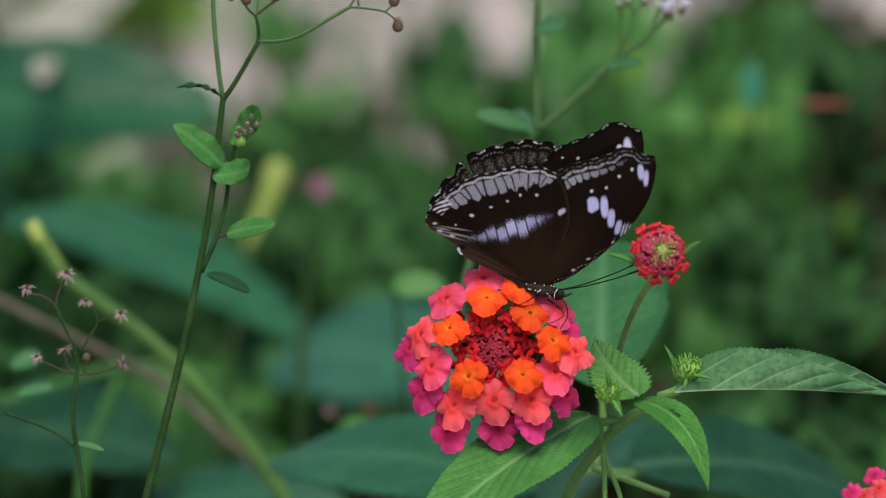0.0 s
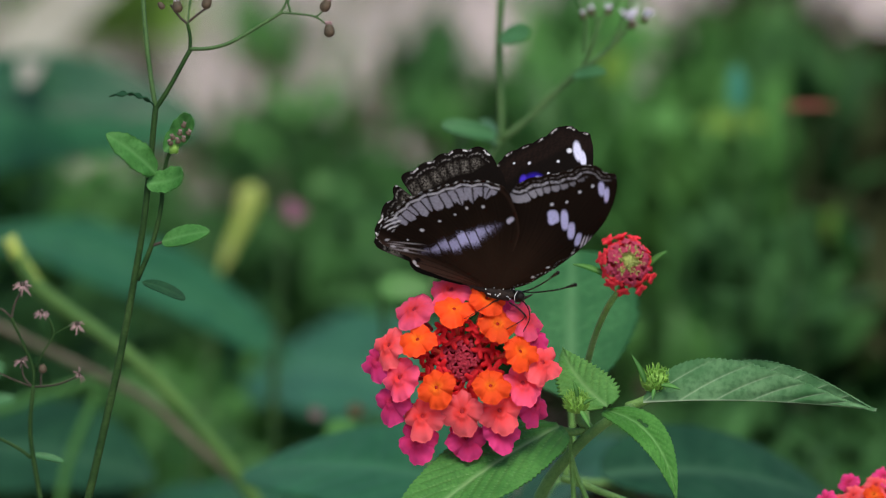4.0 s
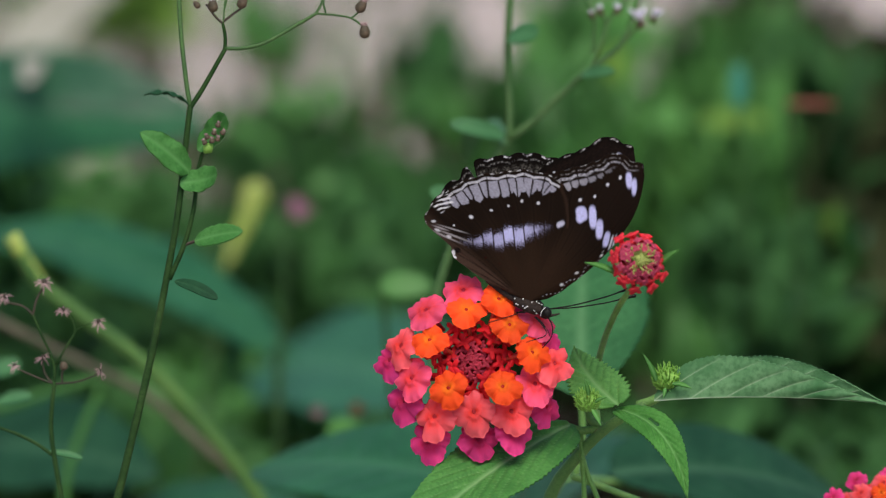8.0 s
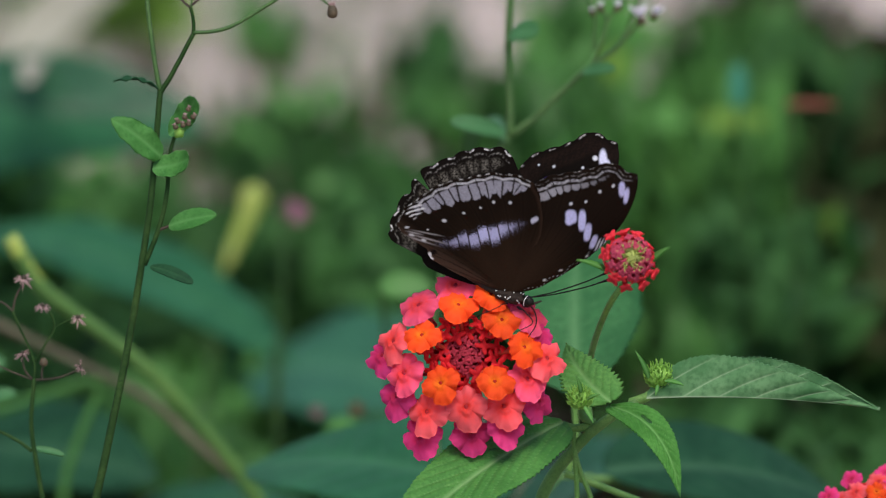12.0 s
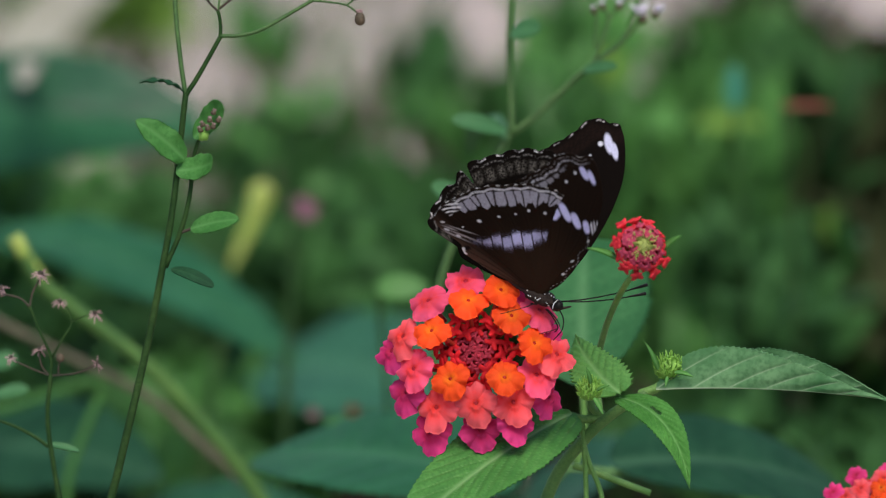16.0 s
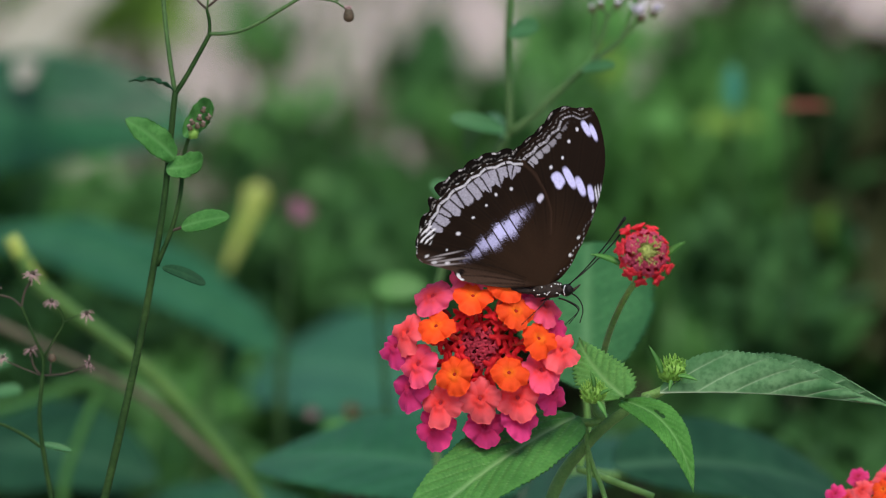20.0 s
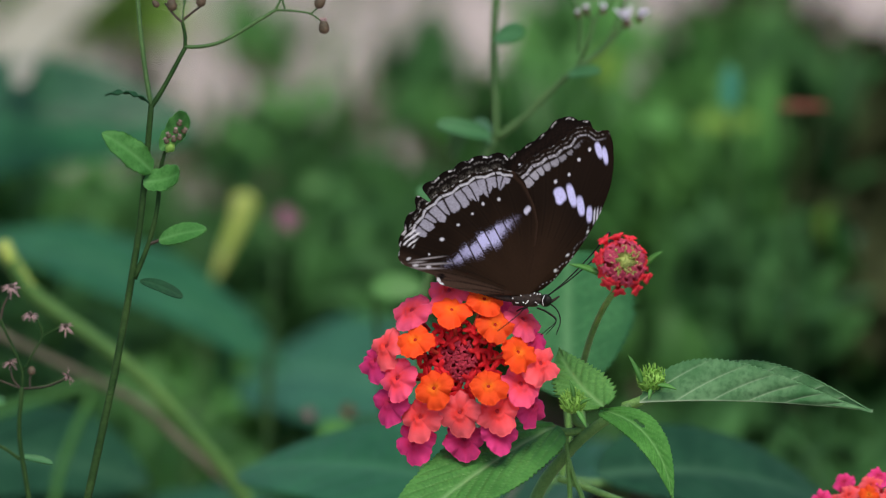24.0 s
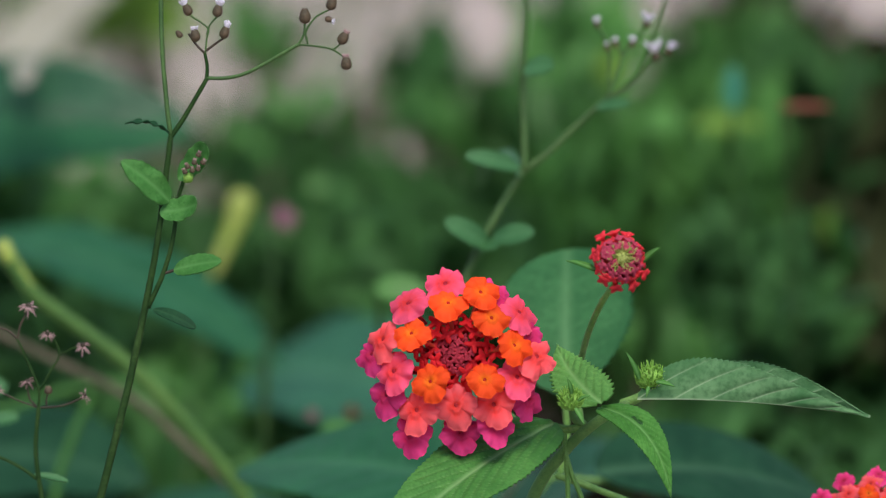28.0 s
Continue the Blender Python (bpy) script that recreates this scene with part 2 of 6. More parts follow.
# ---- shaping helpers ----
class Shape:
    def __init__(self):
        self.v, self.f, self.tone = [], [], []

    def grid(self, rows, tones=None, closed=False):
        """Adds a sheet of rows of points; closed joins each row's end to its start."""
        n0, cols = len(self.v), len(rows[0])
        for i, r in enumerate(rows):
            self.v += [tuple(p) for p in r]
            self.tone += list(tones[i]) if tones else [0.0] * cols
        for i in range(len(rows) - 1):
            for j in range(cols if closed else cols - 1):
                a, b = n0 + i * cols + j, n0 + i * cols + (j + 1) % cols
                self.f.append((a, b, b + cols, a + cols))
        return n0

    def fan(self, ring, tip, tone=0.0):
        n0 = len(self.v)
        self.v.append(tuple(tip))
        self.tone.append(tone)
        for j in range(len(ring)):
            self.f.append((ring[j], ring[(j + 1) % len(ring)], n0))

    def mesh(self, name, mat):
        me = bpy.data.meshes.new(name)
        me.from_pydata(self.v, [], self.f)
        at = me.attributes.new("tone", "FLOAT", "POINT")
        at.data.foreach_set("value", self.tone)
        me.polygons.foreach_set("use_smooth", [True] * len(me.polygons))
        me.materials.append(mat)
        me.update()
        return me


REST = {}


def thing(name, at, label, category, group="", kind=""):
    ob = new(name)
    ob.empty_display_size = 0.01
    ob.location = at
    REST[ob] = Vector(at)
    return tagged(ob, label, category, group, kind)


def part(name, shape, mat, parent, label="", at=None):
    """One mesh of a thing or of a part; shape is in world places, at is the part's own origin."""
    o = Vector(at) if at is not None else REST[parent].copy()
    shape.v = [(p[0] - o.x, p[1] - o.y, p[2] - o.z) for p in shape.v]
    ob = new(name, shape.mesh(name, mat))
    ob.parent = parent
    ob.location = o - REST[parent]
    REST[ob] = o
    return tagged(ob, label)


def piece(name, mesh, parent, m):
    """A part on a shared mesh, at the world pose m."""
    ob = new(name, mesh)
    ob.parent = parent
    ob.matrix_basis = Matrix.Translation(-REST[parent]) @ m
    REST[ob] = m.translation.copy()
    return ob


def curve(points, n):
    """A smooth line of n + 1 places through the points."""
    p = [Vector(q) for q in points]
    p = [2 * p[0] - p[1]] + p + [2 * p[-1] - p[-2]]
    out = []
    for k in range(n + 1):
        s = k / n * (len(p) - 3)
        i = min(int(s), len(p) - 4)
        t = s - i
        a, b, c, d = p[i:i + 4]
        out.append(0.5 * (2 * b + (c - a) * t + (2 * a - 5 * b + 4 * c - d) * t * t + (3 * b - a - 3 * c + d) * t ** 3))
    return out


def tube(shape, points, r0, r1, n=24, sides=8, knots=0.0):
    """A tapering stem along the points."""
    line = curve(points, n)
    rows = []
    for k, p in enumerate(line):
        t = (line[min(k + 1, n)] - line[max(k - 1, 0)]).normalized()
        a = t.orthogonal().normalized() if k == 0 else (a - t * a.dot(t)).normalized()
        b = t.cross(a)
        r = (r0 + (r1 - r0) * k / n) * (1 + knots * math.sin(k * 2.7))
        rows.append([p + r * (math.cos(q) * a + math.sin(q) * b) for q in (2 * math.pi * j / sides for j in range(sides))])
    n0 = shape.grid(rows, closed=True)
    shape.fan([n0 + j for j in range(sides)][::-1], line[0])
    shape.fan([n0 + n * sides + j for j in range(sides)], line[-1] + (line[-1] - line[-2]).normalized() * r1 * 0.6)
    return shape


def blob(shape, centre, rx, ry, rz, turn=None, n=10, sides=12, wob=0.0):
    rows = []
    for i in range(1, n):
        th = math.pi * i / n
        row = []
        for j in range(sides):
            ph = 2 * math.pi * j / sides
            q = Vector((math.sin(th) * math.cos(ph), math.sin(th) * math.sin(ph), math.cos(th)))
            k = 1 + wob * noise.noise(q * 2.3 + Vector(centre) * 31)
            w = Vector((q.x * rx * k, q.y * ry * k, q.z * rz * k))
            row.append(Vector(centre) + (turn @ w if turn else w))
        rows.append(row)
    n0 = shape.grid(rows, closed=True)
    top, low = Vector((0, 0, rz)), Vector((0, 0, -rz))
    shape.fan([n0 + j for j in range(sides)][::-1], Vector(centre) + (turn @ top if turn else top))
    shape.fan([n0 + (n - 2) * sides + j for j in range(sides)], Vector(centre) + (turn @ low if turn else low))
    return shape


def leaf(shape, base, tip, width, face, arch=0.06, fold=0.15, teeth=0, veins=7, rug=0.0, p=0.6, q=0.9, nu=36, nv=12, thick=0.0003,
         hole=None, twist=0.0, droop=0.0, wave=0.0, slant=0.16, halves=None, bite=0.13, bow=0.0):
    """A leaf blade from base to tip, width across, its upper side towards face."""
    base, tip, face = Vector(base), Vector(tip), Vector(face)
    axis = tip - base
    size = axis.length
    side0 = axis.cross(face).normalized()
    nor0 = side0.cross(axis).normalized()
    top = (p / (p + q)) ** p * (q / (p + q)) ** q
    up, low, tones = [], [], []
    for i in range(nu + 1):
        u = i / nu
        prof = (max(u, 0.004) ** p) * (max(1 - u, 0.004) ** q) / top
        w = width / 2 * prof
        a = twist * u
        side = side0 * math.cos(a) + nor0 * math.sin(a)
        nor = nor0 * math.cos(a) - side0 * math.sin(a)
        mid = base + axis * u - side0 * (bow * size * 4 * u * (1 - u)) + nor0 * (arch * size * 4 * u * (1 - u)) - nor0 * droop * size * u * u
        r_up, r_low, r_t = [], [], []
        for j in range(-nv, nv + 1):
            v = j / nv
            av = abs(v)
            k = 1.0
            if teeth:
                saw = (u * teeth) % 1.0
                k += bite * (saw - 0.46) * av ** 5
            ph = veins * (u * 1.08 - slant * av * prof)
            bulge = abs(math.sin(math.pi * ph)) ** 0.7
            vein = max(math.exp(-(v * prof * nv * 0.9) ** 2) * (1 - 0.6 * u), (max(0.0, 1 - bulge * 3.4)) * 0.55 * (1 - av ** 4))
            h = fold * av * w + rug * size * (bulge * (1 - av ** 4) * min(1, av * 4)) + wave * w * math.sin(u * 17 + v * 2) * av * av
            if halves:          # each half of the blade turned about the midrib, with a width and taper of its own
                turn, wide, p2, q2 = halves[j > 0]
                w2 = width * wide * (max(u, 0.004) ** p2) * (max(1 - u, 0.004) ** q2) / ((p2 / (p2 + q2)) ** p2 * (q2 / (p2 + q2)) ** q2)
                c, s = math.cos(turn), math.sin(turn)
                pt = mid + (side * c + nor * s) * (v * w2 * k) + (nor * c - side * s) * h
            else:
                pt = mid + side * (v * w * k) + nor * h
            r_up.append(pt)
            r_low.append(pt - nor * thick)
            r_t.append(vein)
        up.append(r_up)
        low.append(r_low)
        tones.append(r_t)
    cols = 2 * nv + 1
    n0 = len(shape.v)
    for rows in (up, low):
        for r, t in zip(rows, tones):
            shape.v += [tuple(x) for x in r]
            shape.tone += t
    off = (nu + 1) * cols
    for i in range(nu):
        for j in range(cols - 1):
            if hole and ((i / nu - hole[0]) / hole[2]) ** 2 + (((j - nv) / nv - hole[1]) / hole[3]) ** 2 < 1:
                continue
            a = n0 + i * cols + j
            shape.f.append((a, a + 1, a + 1 + cols, a + cols))
            shape.f.append((a + off, a + off + cols, a + off + 1 + cols, a + off + 1))
        for j in (0, cols - 1):
            a = n0 + i * cols + j
            shape.f.append((a, a + cols, a + cols + off, a + off))
    return shape


def floret_shape(seed, size, cup=0.18):
    """An open lantana floret: rounded ruffled lobes round a raised throat, on a thin tube; it faces +z."""
    rnd = random.Random(seed)
    s = Shape()
    lobes = []
    for a, g, w in ((1.26, 0.86, 0.41), (1.96, 0.86, 0.41), (3.18, 0.97, 0.51), (4.71, 1.10, 0.59), (6.24, 0.97, 0.51)):
        lobes.append((a + rnd.uniform(-0.12, 0.12), g * rnd.uniform(0.93, 1.06), w * rnd.uniform(0.92, 1.08), rnd.uniform(-1, 1)))
    ph = [rnd.uniform(0, 6.28) for _ in range(6)]
    n_a, n_r = 90, 12
    rows, tones = [], []
    for i in range(n_r + 1):
        f = i / n_r
        row, tone = [], []
        for j in range(n_a):
            a = 2 * math.pi * j / n_a
            best, dip, lean = 0.57, 1.0, 0.0
            for c, g, w, tilt in lobes:
                d = (a - c + math.pi) % (2 * math.pi) - math.pi
                mid, rad = g - w * 0.92, w * 0.92          # a lobe is an ellipse that the ray leaves at v
                k = (math.cos(d) / rad) ** 2 + (math.sin(d) / w) ** 2
                h = mid * math.cos(d) / rad ** 2
                q = h * h - k * ((mid / rad) ** 2 - 1)
                if q > 0 and math.cos(d) > 0:
                    v = (h + math.sqrt(q)) / k
                    if v > best:
                        best, dip, lean = v, min(1.0, abs(d) / (w * 1.35)), tilt
            reach = size * best * (1 + 0.026 * math.sin(a * 9 + ph[0]) + 0.022 * math.sin(a * 16 + ph[1]) + 0.012 * math.sin(a * 27 + ph[5]))
            r = 0.07 * size + (reach - 0.07 * size) * f
            z = size * (cup * math.sin(f * 2.0) * 1.2 - 0.20 * f ** 2.4 + 0.13 * f * f * lean
                        + 0.075 * f ** 3 * math.sin(a * 7 + ph[3]) + 0.05 * f ** 5 * math.sin(a * 15 + ph[4]) - 0.17 * f * f * dip ** 2)
            if f < 0.34:
                z += size * 0.13 * math.sin(f / 0.34 * math.pi) * (0.55 - 0.45 * math.sin(a))
            row.append((r * math.cos(a), r * math.sin(a), z))
            tone.append(0.1 + 0.9 * f * (1 - 0.25 * dip * (1 - f)))
        rows.append(row)
        tones.append(tone)
    top = s.grid(rows, tones, closed=True)
    under = [[(x * 0.985, y * 0.985, z - 0.025 * size) for x, y, z in r] for r in rows]
    low = s.grid(under[::-1], tones[::-1], closed=True)
    last = n_r * n_a
    for j in range(n_a):
        a, b = top + last + j, top + last + (j + 1) % n_a
        s.f.append((a, low + j, low + (j + 1) % n_a, b))
    tube(s, [(0, 0, 0.02 * size), (0, 0, -0.5 * size), (0, 0.05 * size, -1.1 * size), (0, 0.1 * size, -1.8 * size)], 0.12 * size, 0.085 * size, 10, 8)
    return s


def bud_shape(seed, size, star=0.35, tail=1.6):
    """A closed lantana bud: a four-cornered cap on a thin tube; it faces +z."""
    s = Shape()
    n_a = 20
    rows, tones = [], []
    for r, z, t in ((0.38, -0.6, 0.2), (0.5, -0.3, 0.4), (0.76, -0.05, 0.6), (0.96, 0.12, 0.85), (1.0, 0.22, 1.0), (0.84, 0.34, 0.95), (0.52, 0.42, 0.6), (0.2, 0.40, 0.4)):
        row = []
        for j in range(n_a):
            a = 2 * math.pi * j / n_a
            k = r * (1 + star * r * math.cos(4 * a + seed * 0.3))
            row.append((size * k * math.cos(a), size * k * math.sin(a), size * (z + 0.10 * r * math.cos(4 * a + seed * 0.3))))
        rows.append(row)
        tones.append([t] * n_a)
    n0 = s.grid(rows, tones, closed=True)
    s.fan([n0 + 7 * n_a + j for j in range(n_a)], (0, 0, size * 0.36), 0.3)
    tube(s, [(0, 0, -0.5 * size), (0, 0, -tail * 0.6 * size), (0, 0, -tail * size)], 0.4 * size, 0.3 * size, 4, 8)
    return s


def facing(at, way, spin=0.0):
    """A pose at a place with its z along way."""
    q = Vector(way).to_track_quat("Z", "Y").to_matrix().to_4x4()
    return Matrix.Translation(at) @ q @ Matrix.Rotation(spin, 4, "Z")


# ---- ground ----
g = Shape()
g.grid([[(x, y, 0.012 * noise.noise((x * 1.3, y * 1.3, 0)) if abs(x) < 8 and abs(y) < 12 else 0.0) for x in
         (-300, -60, -15, *[-6 + 0.4 * i for i in range(31)], 15, 60, 300)] for y in (-300, -60, -15, -4, -1, *[0.4 * i for i in range(26)], 15, 40, 300)])
ground = new("ground", g.mesh("ground", GROUND))
tagged(ground, "brown soil strewn with pale dry litter", "ground", kind="structure")


def under(x, y, d):
    """The spot on the ground straight below a place of the sight grid."""
    p = spot(x, y, d)
    return Vector((p.x, p.y, -0.02))


TOWARD = -AHEAD


# ---- lantana in flower ----
def umbel(parent, name, cx, cy, d, florets, buds, label, grown=1.0):
    """A lantana head: ruffled florets in rings round a dome of dark buds."""
    c = spot(cx, cy, d)
    s = Shape()
    blob(s, c - TOWARD * 40 * U + ABOVE * -6 * U, 26 * U, 22 * U, 26 * U, n=8)
    head = part(name, s, STEM_GREEN, parent, label, at=c)
    kinds = {}
    for k, (key, mat, size) in enumerate((("o", ORANGE, 36), ("c", CORAL, 41), ("p", PINK, 41), ("m", MAGENTA, 40))):
        kinds[key] = [floret_shape(k * 7 + i, size * grown * U, cup=0.2 if key == "o" else 0.12).mesh("floret", mat) for i in range(5)]
    rnd = random.Random(len(florets))
    for i, (x, y, key) in enumerate(florets):
        fx, fy = (x - cx) / 190, (cy - y) / 190
        r2 = min(0.93, fx * fx + fy * fy)
        lift = 100 * math.sqrt(1 - r2) - 8 + {"o": 12, "m": -14}.get(key, 0) + rnd.uniform(-4, 4)
        at = c + (x - cx) * U * RIGHT + (cy - y) * U * ABOVE + lift * U * TOWARD
        way = (RIGHT * (fx * 0.9 + rnd.uniform(-0.26, 0.26)) + ABOVE * (fy * (0.8 if fy > 0 else 0.05 if key == "o" else 0.15) + (0.16 if fy > 0 else 0.42 if key == "o" else 0.28) + rnd.uniform(-0.22, 0.22)) + TOWARD * (0.95 if key == "o" else 0.8)).normalized()
        up = (ABOVE + (RIGHT * fx * 0.5 + ABOVE * fy * 0.5) * (1 if fy > 0 else -0.6)).normalized()
        side = up.cross(way).normalized()
        turn = Matrix((side, way.cross(side), way)).transposed().to_4x4()
        piece("floret", kinds[key][i % 5], head, Matrix.Translation(at) @ turn @ Matrix.Rotation(rnd.uniform(-0.45, 0.45), 4, "Z"))
        if key == "o" and fy > -0.3:
            foot = c + RIGHT * fx * 22 * U + ABOVE * fy * 22 * U + TOWARD * 20 * U
            part("flower_tube", tube(Shape(), [foot, foot.lerp(at, 0.6) + TOWARD * 14 * U, at - way * 3 * U], 3.2 * U, 4.4 * U, 12, 7), TUBE_RED, head)
    s = Shape()
    blob(s, c + ABOVE * 8 * U - RIGHT * 4 * U + TOWARD * 8 * U, 38 * U, 30 * U, 36 * U, Matrix.Rotation(PITCH, 3, "X"), n=10, sides=18, wob=0.2)
    part("bud_cushion", s, TUBE_RED, head)
    reds = [bud_shape(i, 13 * U, 0.5, 5.0).mesh("bud", BUD_RED) for i in range(3)]
    plums = [bud_shape(i + 5, 7.0 * U, 0.3, 4.0).mesh("bud", BUD_PLUM) for i in range(2)]
    for i in range(buds):
        f = (i + 0.5) / buds
        r, a = (40 * (f / 0.6) ** 0.55 if f < 0.6 else 47 + 26 * (f - 0.6) / 0.4), i * 2.39996
        bx, by = r * math.cos(a) - 4, r * math.sin(a) + 10
        at = c + bx * U * RIGHT + by * U * ABOVE + (72 - 10 * f + 5 * math.sin(i * 3.1)) * U * TOWARD
        way = RIGHT * (bx / 90 + rnd.uniform(-0.2, 0.2)) + ABOVE * (by / 90 + rnd.uniform(-0.2, 0.2)) + TOWARD
        piece("bud", reds[i % 3] if f > 0.44 else plums[i % 2], head, facing(at, way, i * 1.3))
    return head


lantana = thing("lantana_plant", under(900, 1000, NEAR), "flowering lantana with orange and pink head and toothed green leaves", "plant")
s = Shape()
tube(s, [REST[lantana], spot(880, 2200, NEAR + 0.02), spot(884, 1650, NEAR + 0.02), spot(892, 1300, NEAR + 0.02), spot(900, 1050, NEAR + 0.02), spot(944, 880, NEAR + 0.018), spot(1000, 798, NEAR + 0.015), spot(1056, 747, NEAR + 0.012), spot(1110, 715, NEAR + 0.012)],
     17 * U, 8.5 * U, 60, 10, 0.03)
part("main_stem", s, STEM_GREEN, lantana)
for pts, r0, r1, mat in (
        ([(1000, 800), (1012, 840), (1034, 900), (1040, 1000)], 4.6, 4.6, STALK_LIGHT),
        ([(998, 760), (1003, 830), (1006, 900), (1008, 1000)], 4.6, 4.6, STALK_LIGHT),
        ([(1150, 690), (1128, 705), (1100, 716)], 8, 10, STALK_LIGHT),
        ([(1012, 715), (1016, 740), (1034, 752)], 6, 8, STEM_GREEN),
        ([(1030, 757), (1000, 760), (970, 752), (950, 758)], 8, 6, STALK_LIGHT)):
    s = Shape()
    tube(s, [spot(x, y, NEAR + 0.014) for x, y in pts], r0 * U, r1 * U, 16, 8)
    part("side_stalk", s, mat, lantana)

FLORETS = ((793, 536, "o"), (850, 517, "o"), (869, 562, "o"), (909, 610, "o"), (729, 589, "o"), (762, 673, "o"), (857, 670, "o"),
           (679, 600, "c"), (698, 656, "p"), (914, 666, "p"), (738, 724, "c"), (807, 715, "c"), (873, 714, "c"),
           (723, 537, "p"), (788, 502, "p"), (918, 553, "p"), (949, 630, "c"),
           (659, 626, "m"), (685, 698, "m"), (728, 768, "m"), (815, 764, "m"), (878, 748, "m"), (935, 706, "m"), (930, 590, "m"), (872, 522, "m"))
head_part = umbel(lantana, "flower_head", 808, 636, NEAR, FLORETS, 56, "dome of orange, coral and magenta florets")
s = Shape()
tube(s, [spot(808, 640, NEAR + 0.006), spot(850, 690, NEAR + 0.02), spot(930, 760, NEAR + 0.022), spot(1000, 790, NEAR + 0.018)], 8 * U, 9 * U, 20, 8)
part("peduncle", s, STALK_LIGHT, head_part)


def bud_head(parent, cx, cy, d, label):
    """A round young umbel: red star buds outside, rose ones within, a lime tuft in the middle, with pointed bracts."""
    c = spot(cx, cy, d)
    s = Shape()
    blob(s, c - TOWARD * 2 * U, 32 * U, 28 * U, 32 * U, n=8)
    head = part("bud_head", s, TUBE_RED, parent, label, at=c)
    outer = [bud_shape(i, 11.0 * U, 0.34, 3.2).mesh("bud", BUD_BRIGHT) for i in range(3)]
    inner = [bud_shape(i + 3, 7.2 * U, 0.3, 4.0).mesh("bud", BUD_ROSE) for i in range(3)]
    dusky = [bud_shape(i + 6, 8.4 * U, 0.34, 4.0).mesh("bud", BUD_BRIGHT) for i in range(3)]
    rnd = random.Random(3)
    axis = (TOWARD + RIGHT * 0.20 + ABOVE * 0.16).normalized()
    side = ABOVE.cross(axis).normalized()
    high = axis.cross(side)

    def way_at(th, a):
        return side * math.sin(th) * math.cos(a) + high * math.sin(th) * math.sin(a) + axis * math.cos(th)

    for ring, n, th, rad, kinds in ((0, 11, 1.55, 43, outer), (1, 15, 1.28, 40, dusky), (2, 15, 1.02, 39, inner), (3, 13, 0.80, 38, inner), (4, 10, 0.58, 37, inner)):
        for i in range(n):
            a = 2 * math.pi * (i + 0.5 * (ring % 2)) / n + rnd.uniform(-0.13, 0.13)
            way = way_at(th + rnd.uniform(-0.10, 0.10), a)
            reach = rad + (rnd.uniform(-7, 10) if ring == 0 else rnd.uniform(-3, 3))
            jit = RIGHT * rnd.uniform(-0.25, 0.25) + ABOVE * rnd.uniform(-0.25, 0.25) + TOWARD * (0.35 if ring == 0 else 0.1)
            piece("bud", kinds[i % 3], head, facing(c + way * reach * U, way + jit, rnd.uniform(0, 6)))
    s = Shape()
    for i in range(90):                        # fine lime bracts that fill the middle
        th, a = 0.60 * math.sqrt((i + 0.5) / 90), i * 2.39996
        way = way_at(th, a)
        foot = c + way * 28 * U
        tip = c + way_at(th * 1.25, a + rnd.uniform(-0.4, 0.4)) * (41 + rnd.uniform(-2, 5)) * U
        tube(s, [foot, foot.lerp(tip, 0.55), tip], 2.0 * U, 0.9 * U, 4, 5)
    blob(s, c + axis * 24 * U, 15 * U, 15 * U, 13 * U, n=8, sides=10)
    part("bract_tuft", s, BUD_LIME, head, "lime green tuft of fine bracts")
    s = Shape()
    tube(s, [c - TOWARD * 6 * U - ABOVE * 30 * U, spot(1060, 545, d + 0.009), spot(1035, 610, d + 0.044), spot(1022, 680, d + 0.050), spot(1028, 750, d + 0.046)], 5.4 * U, 6.4 * U, 24, 8)
    part("stalk", s, STALK_LIGHT, head)
    for tip, base, w in (((1003, 461), (1062, 482), 15), ((1168, 438), (1128, 472), 17)):
        s = Shape()
        leaf(s, spot(*base, d + 0.002), spot(*tip, d - 0.002), w * U, TOWARD + ABOVE, p=0.5, q=1.0, nu=14, nv=4)
        part("bract", s, LANTANA_YOUNG, head)
    return head


red_head = bud_head(lantana, 1095, 461, NEAR - 0.024, "red and rose head of unopened star-shaped buds")


def green_bud(cx, cy, r, d, bracts):
    c = spot(cx, cy, d)
    s = Shape()
    blob(s, c, r * 0.86 * U, r * 0.86 * U, r * 0.8 * U, n=10, sides=14, wob=0.2)
    ob = part("green_bud", s, BUD_GREEN, lantana, "round green flower bud with pointed bracts", at=c)
    rnd = random.Random(cx)
    spike = Shape()
    tube(spike, [(0, 0, 0), (0, 0, 6 * U), (1.8 * U, 0, 10.5 * U)], 1.9 * U, 0.7 * U, 5, 5)
    me = spike.mesh("spike", BUD_GREEN)
    for i in range(84):
        z = 1 - 2 * (i + 0.5) / 84
        a = i * 2.39996
        q = Vector((math.sqrt(1 - z * z) * math.cos(a), -abs(math.sqrt(1 - z * z) * math.sin(a)) if i % 3 else math.sqrt(1 - z * z) * math.sin(a), z))
        piece("spike", me, ob, facing(c + q * (r - 5) * U, q + Vector((0, 0, 1.1)), rnd.random() * 6))
    for tx, ty, bx, by, w in bracts:
        s = Shape()
        leaf(s, spot(cx + bx, cy + by, d - 0.003), spot(cx + tx, cy + ty, d - 0.005), w * U, TOWARD + ABOVE * 0.5, p=0.5, q=0.9, nu=12, nv=3, arch=0.15)
        part("bract", s, LANTANA_YOUNG, ob)


green_bud(1150, 668, 27, NEAR + 0.003, ((-42, -45, -18, 4, 10), (44, 16, 10, 8, 8), (-6, 34, -2, 16, 7)))
green_bud(1010, 708, 23, NEAR - 0.006, ((24, 44, 8, 14, 9), (-6, -40, 2, -10, 8), (34, -8, 12, 2, 6)))

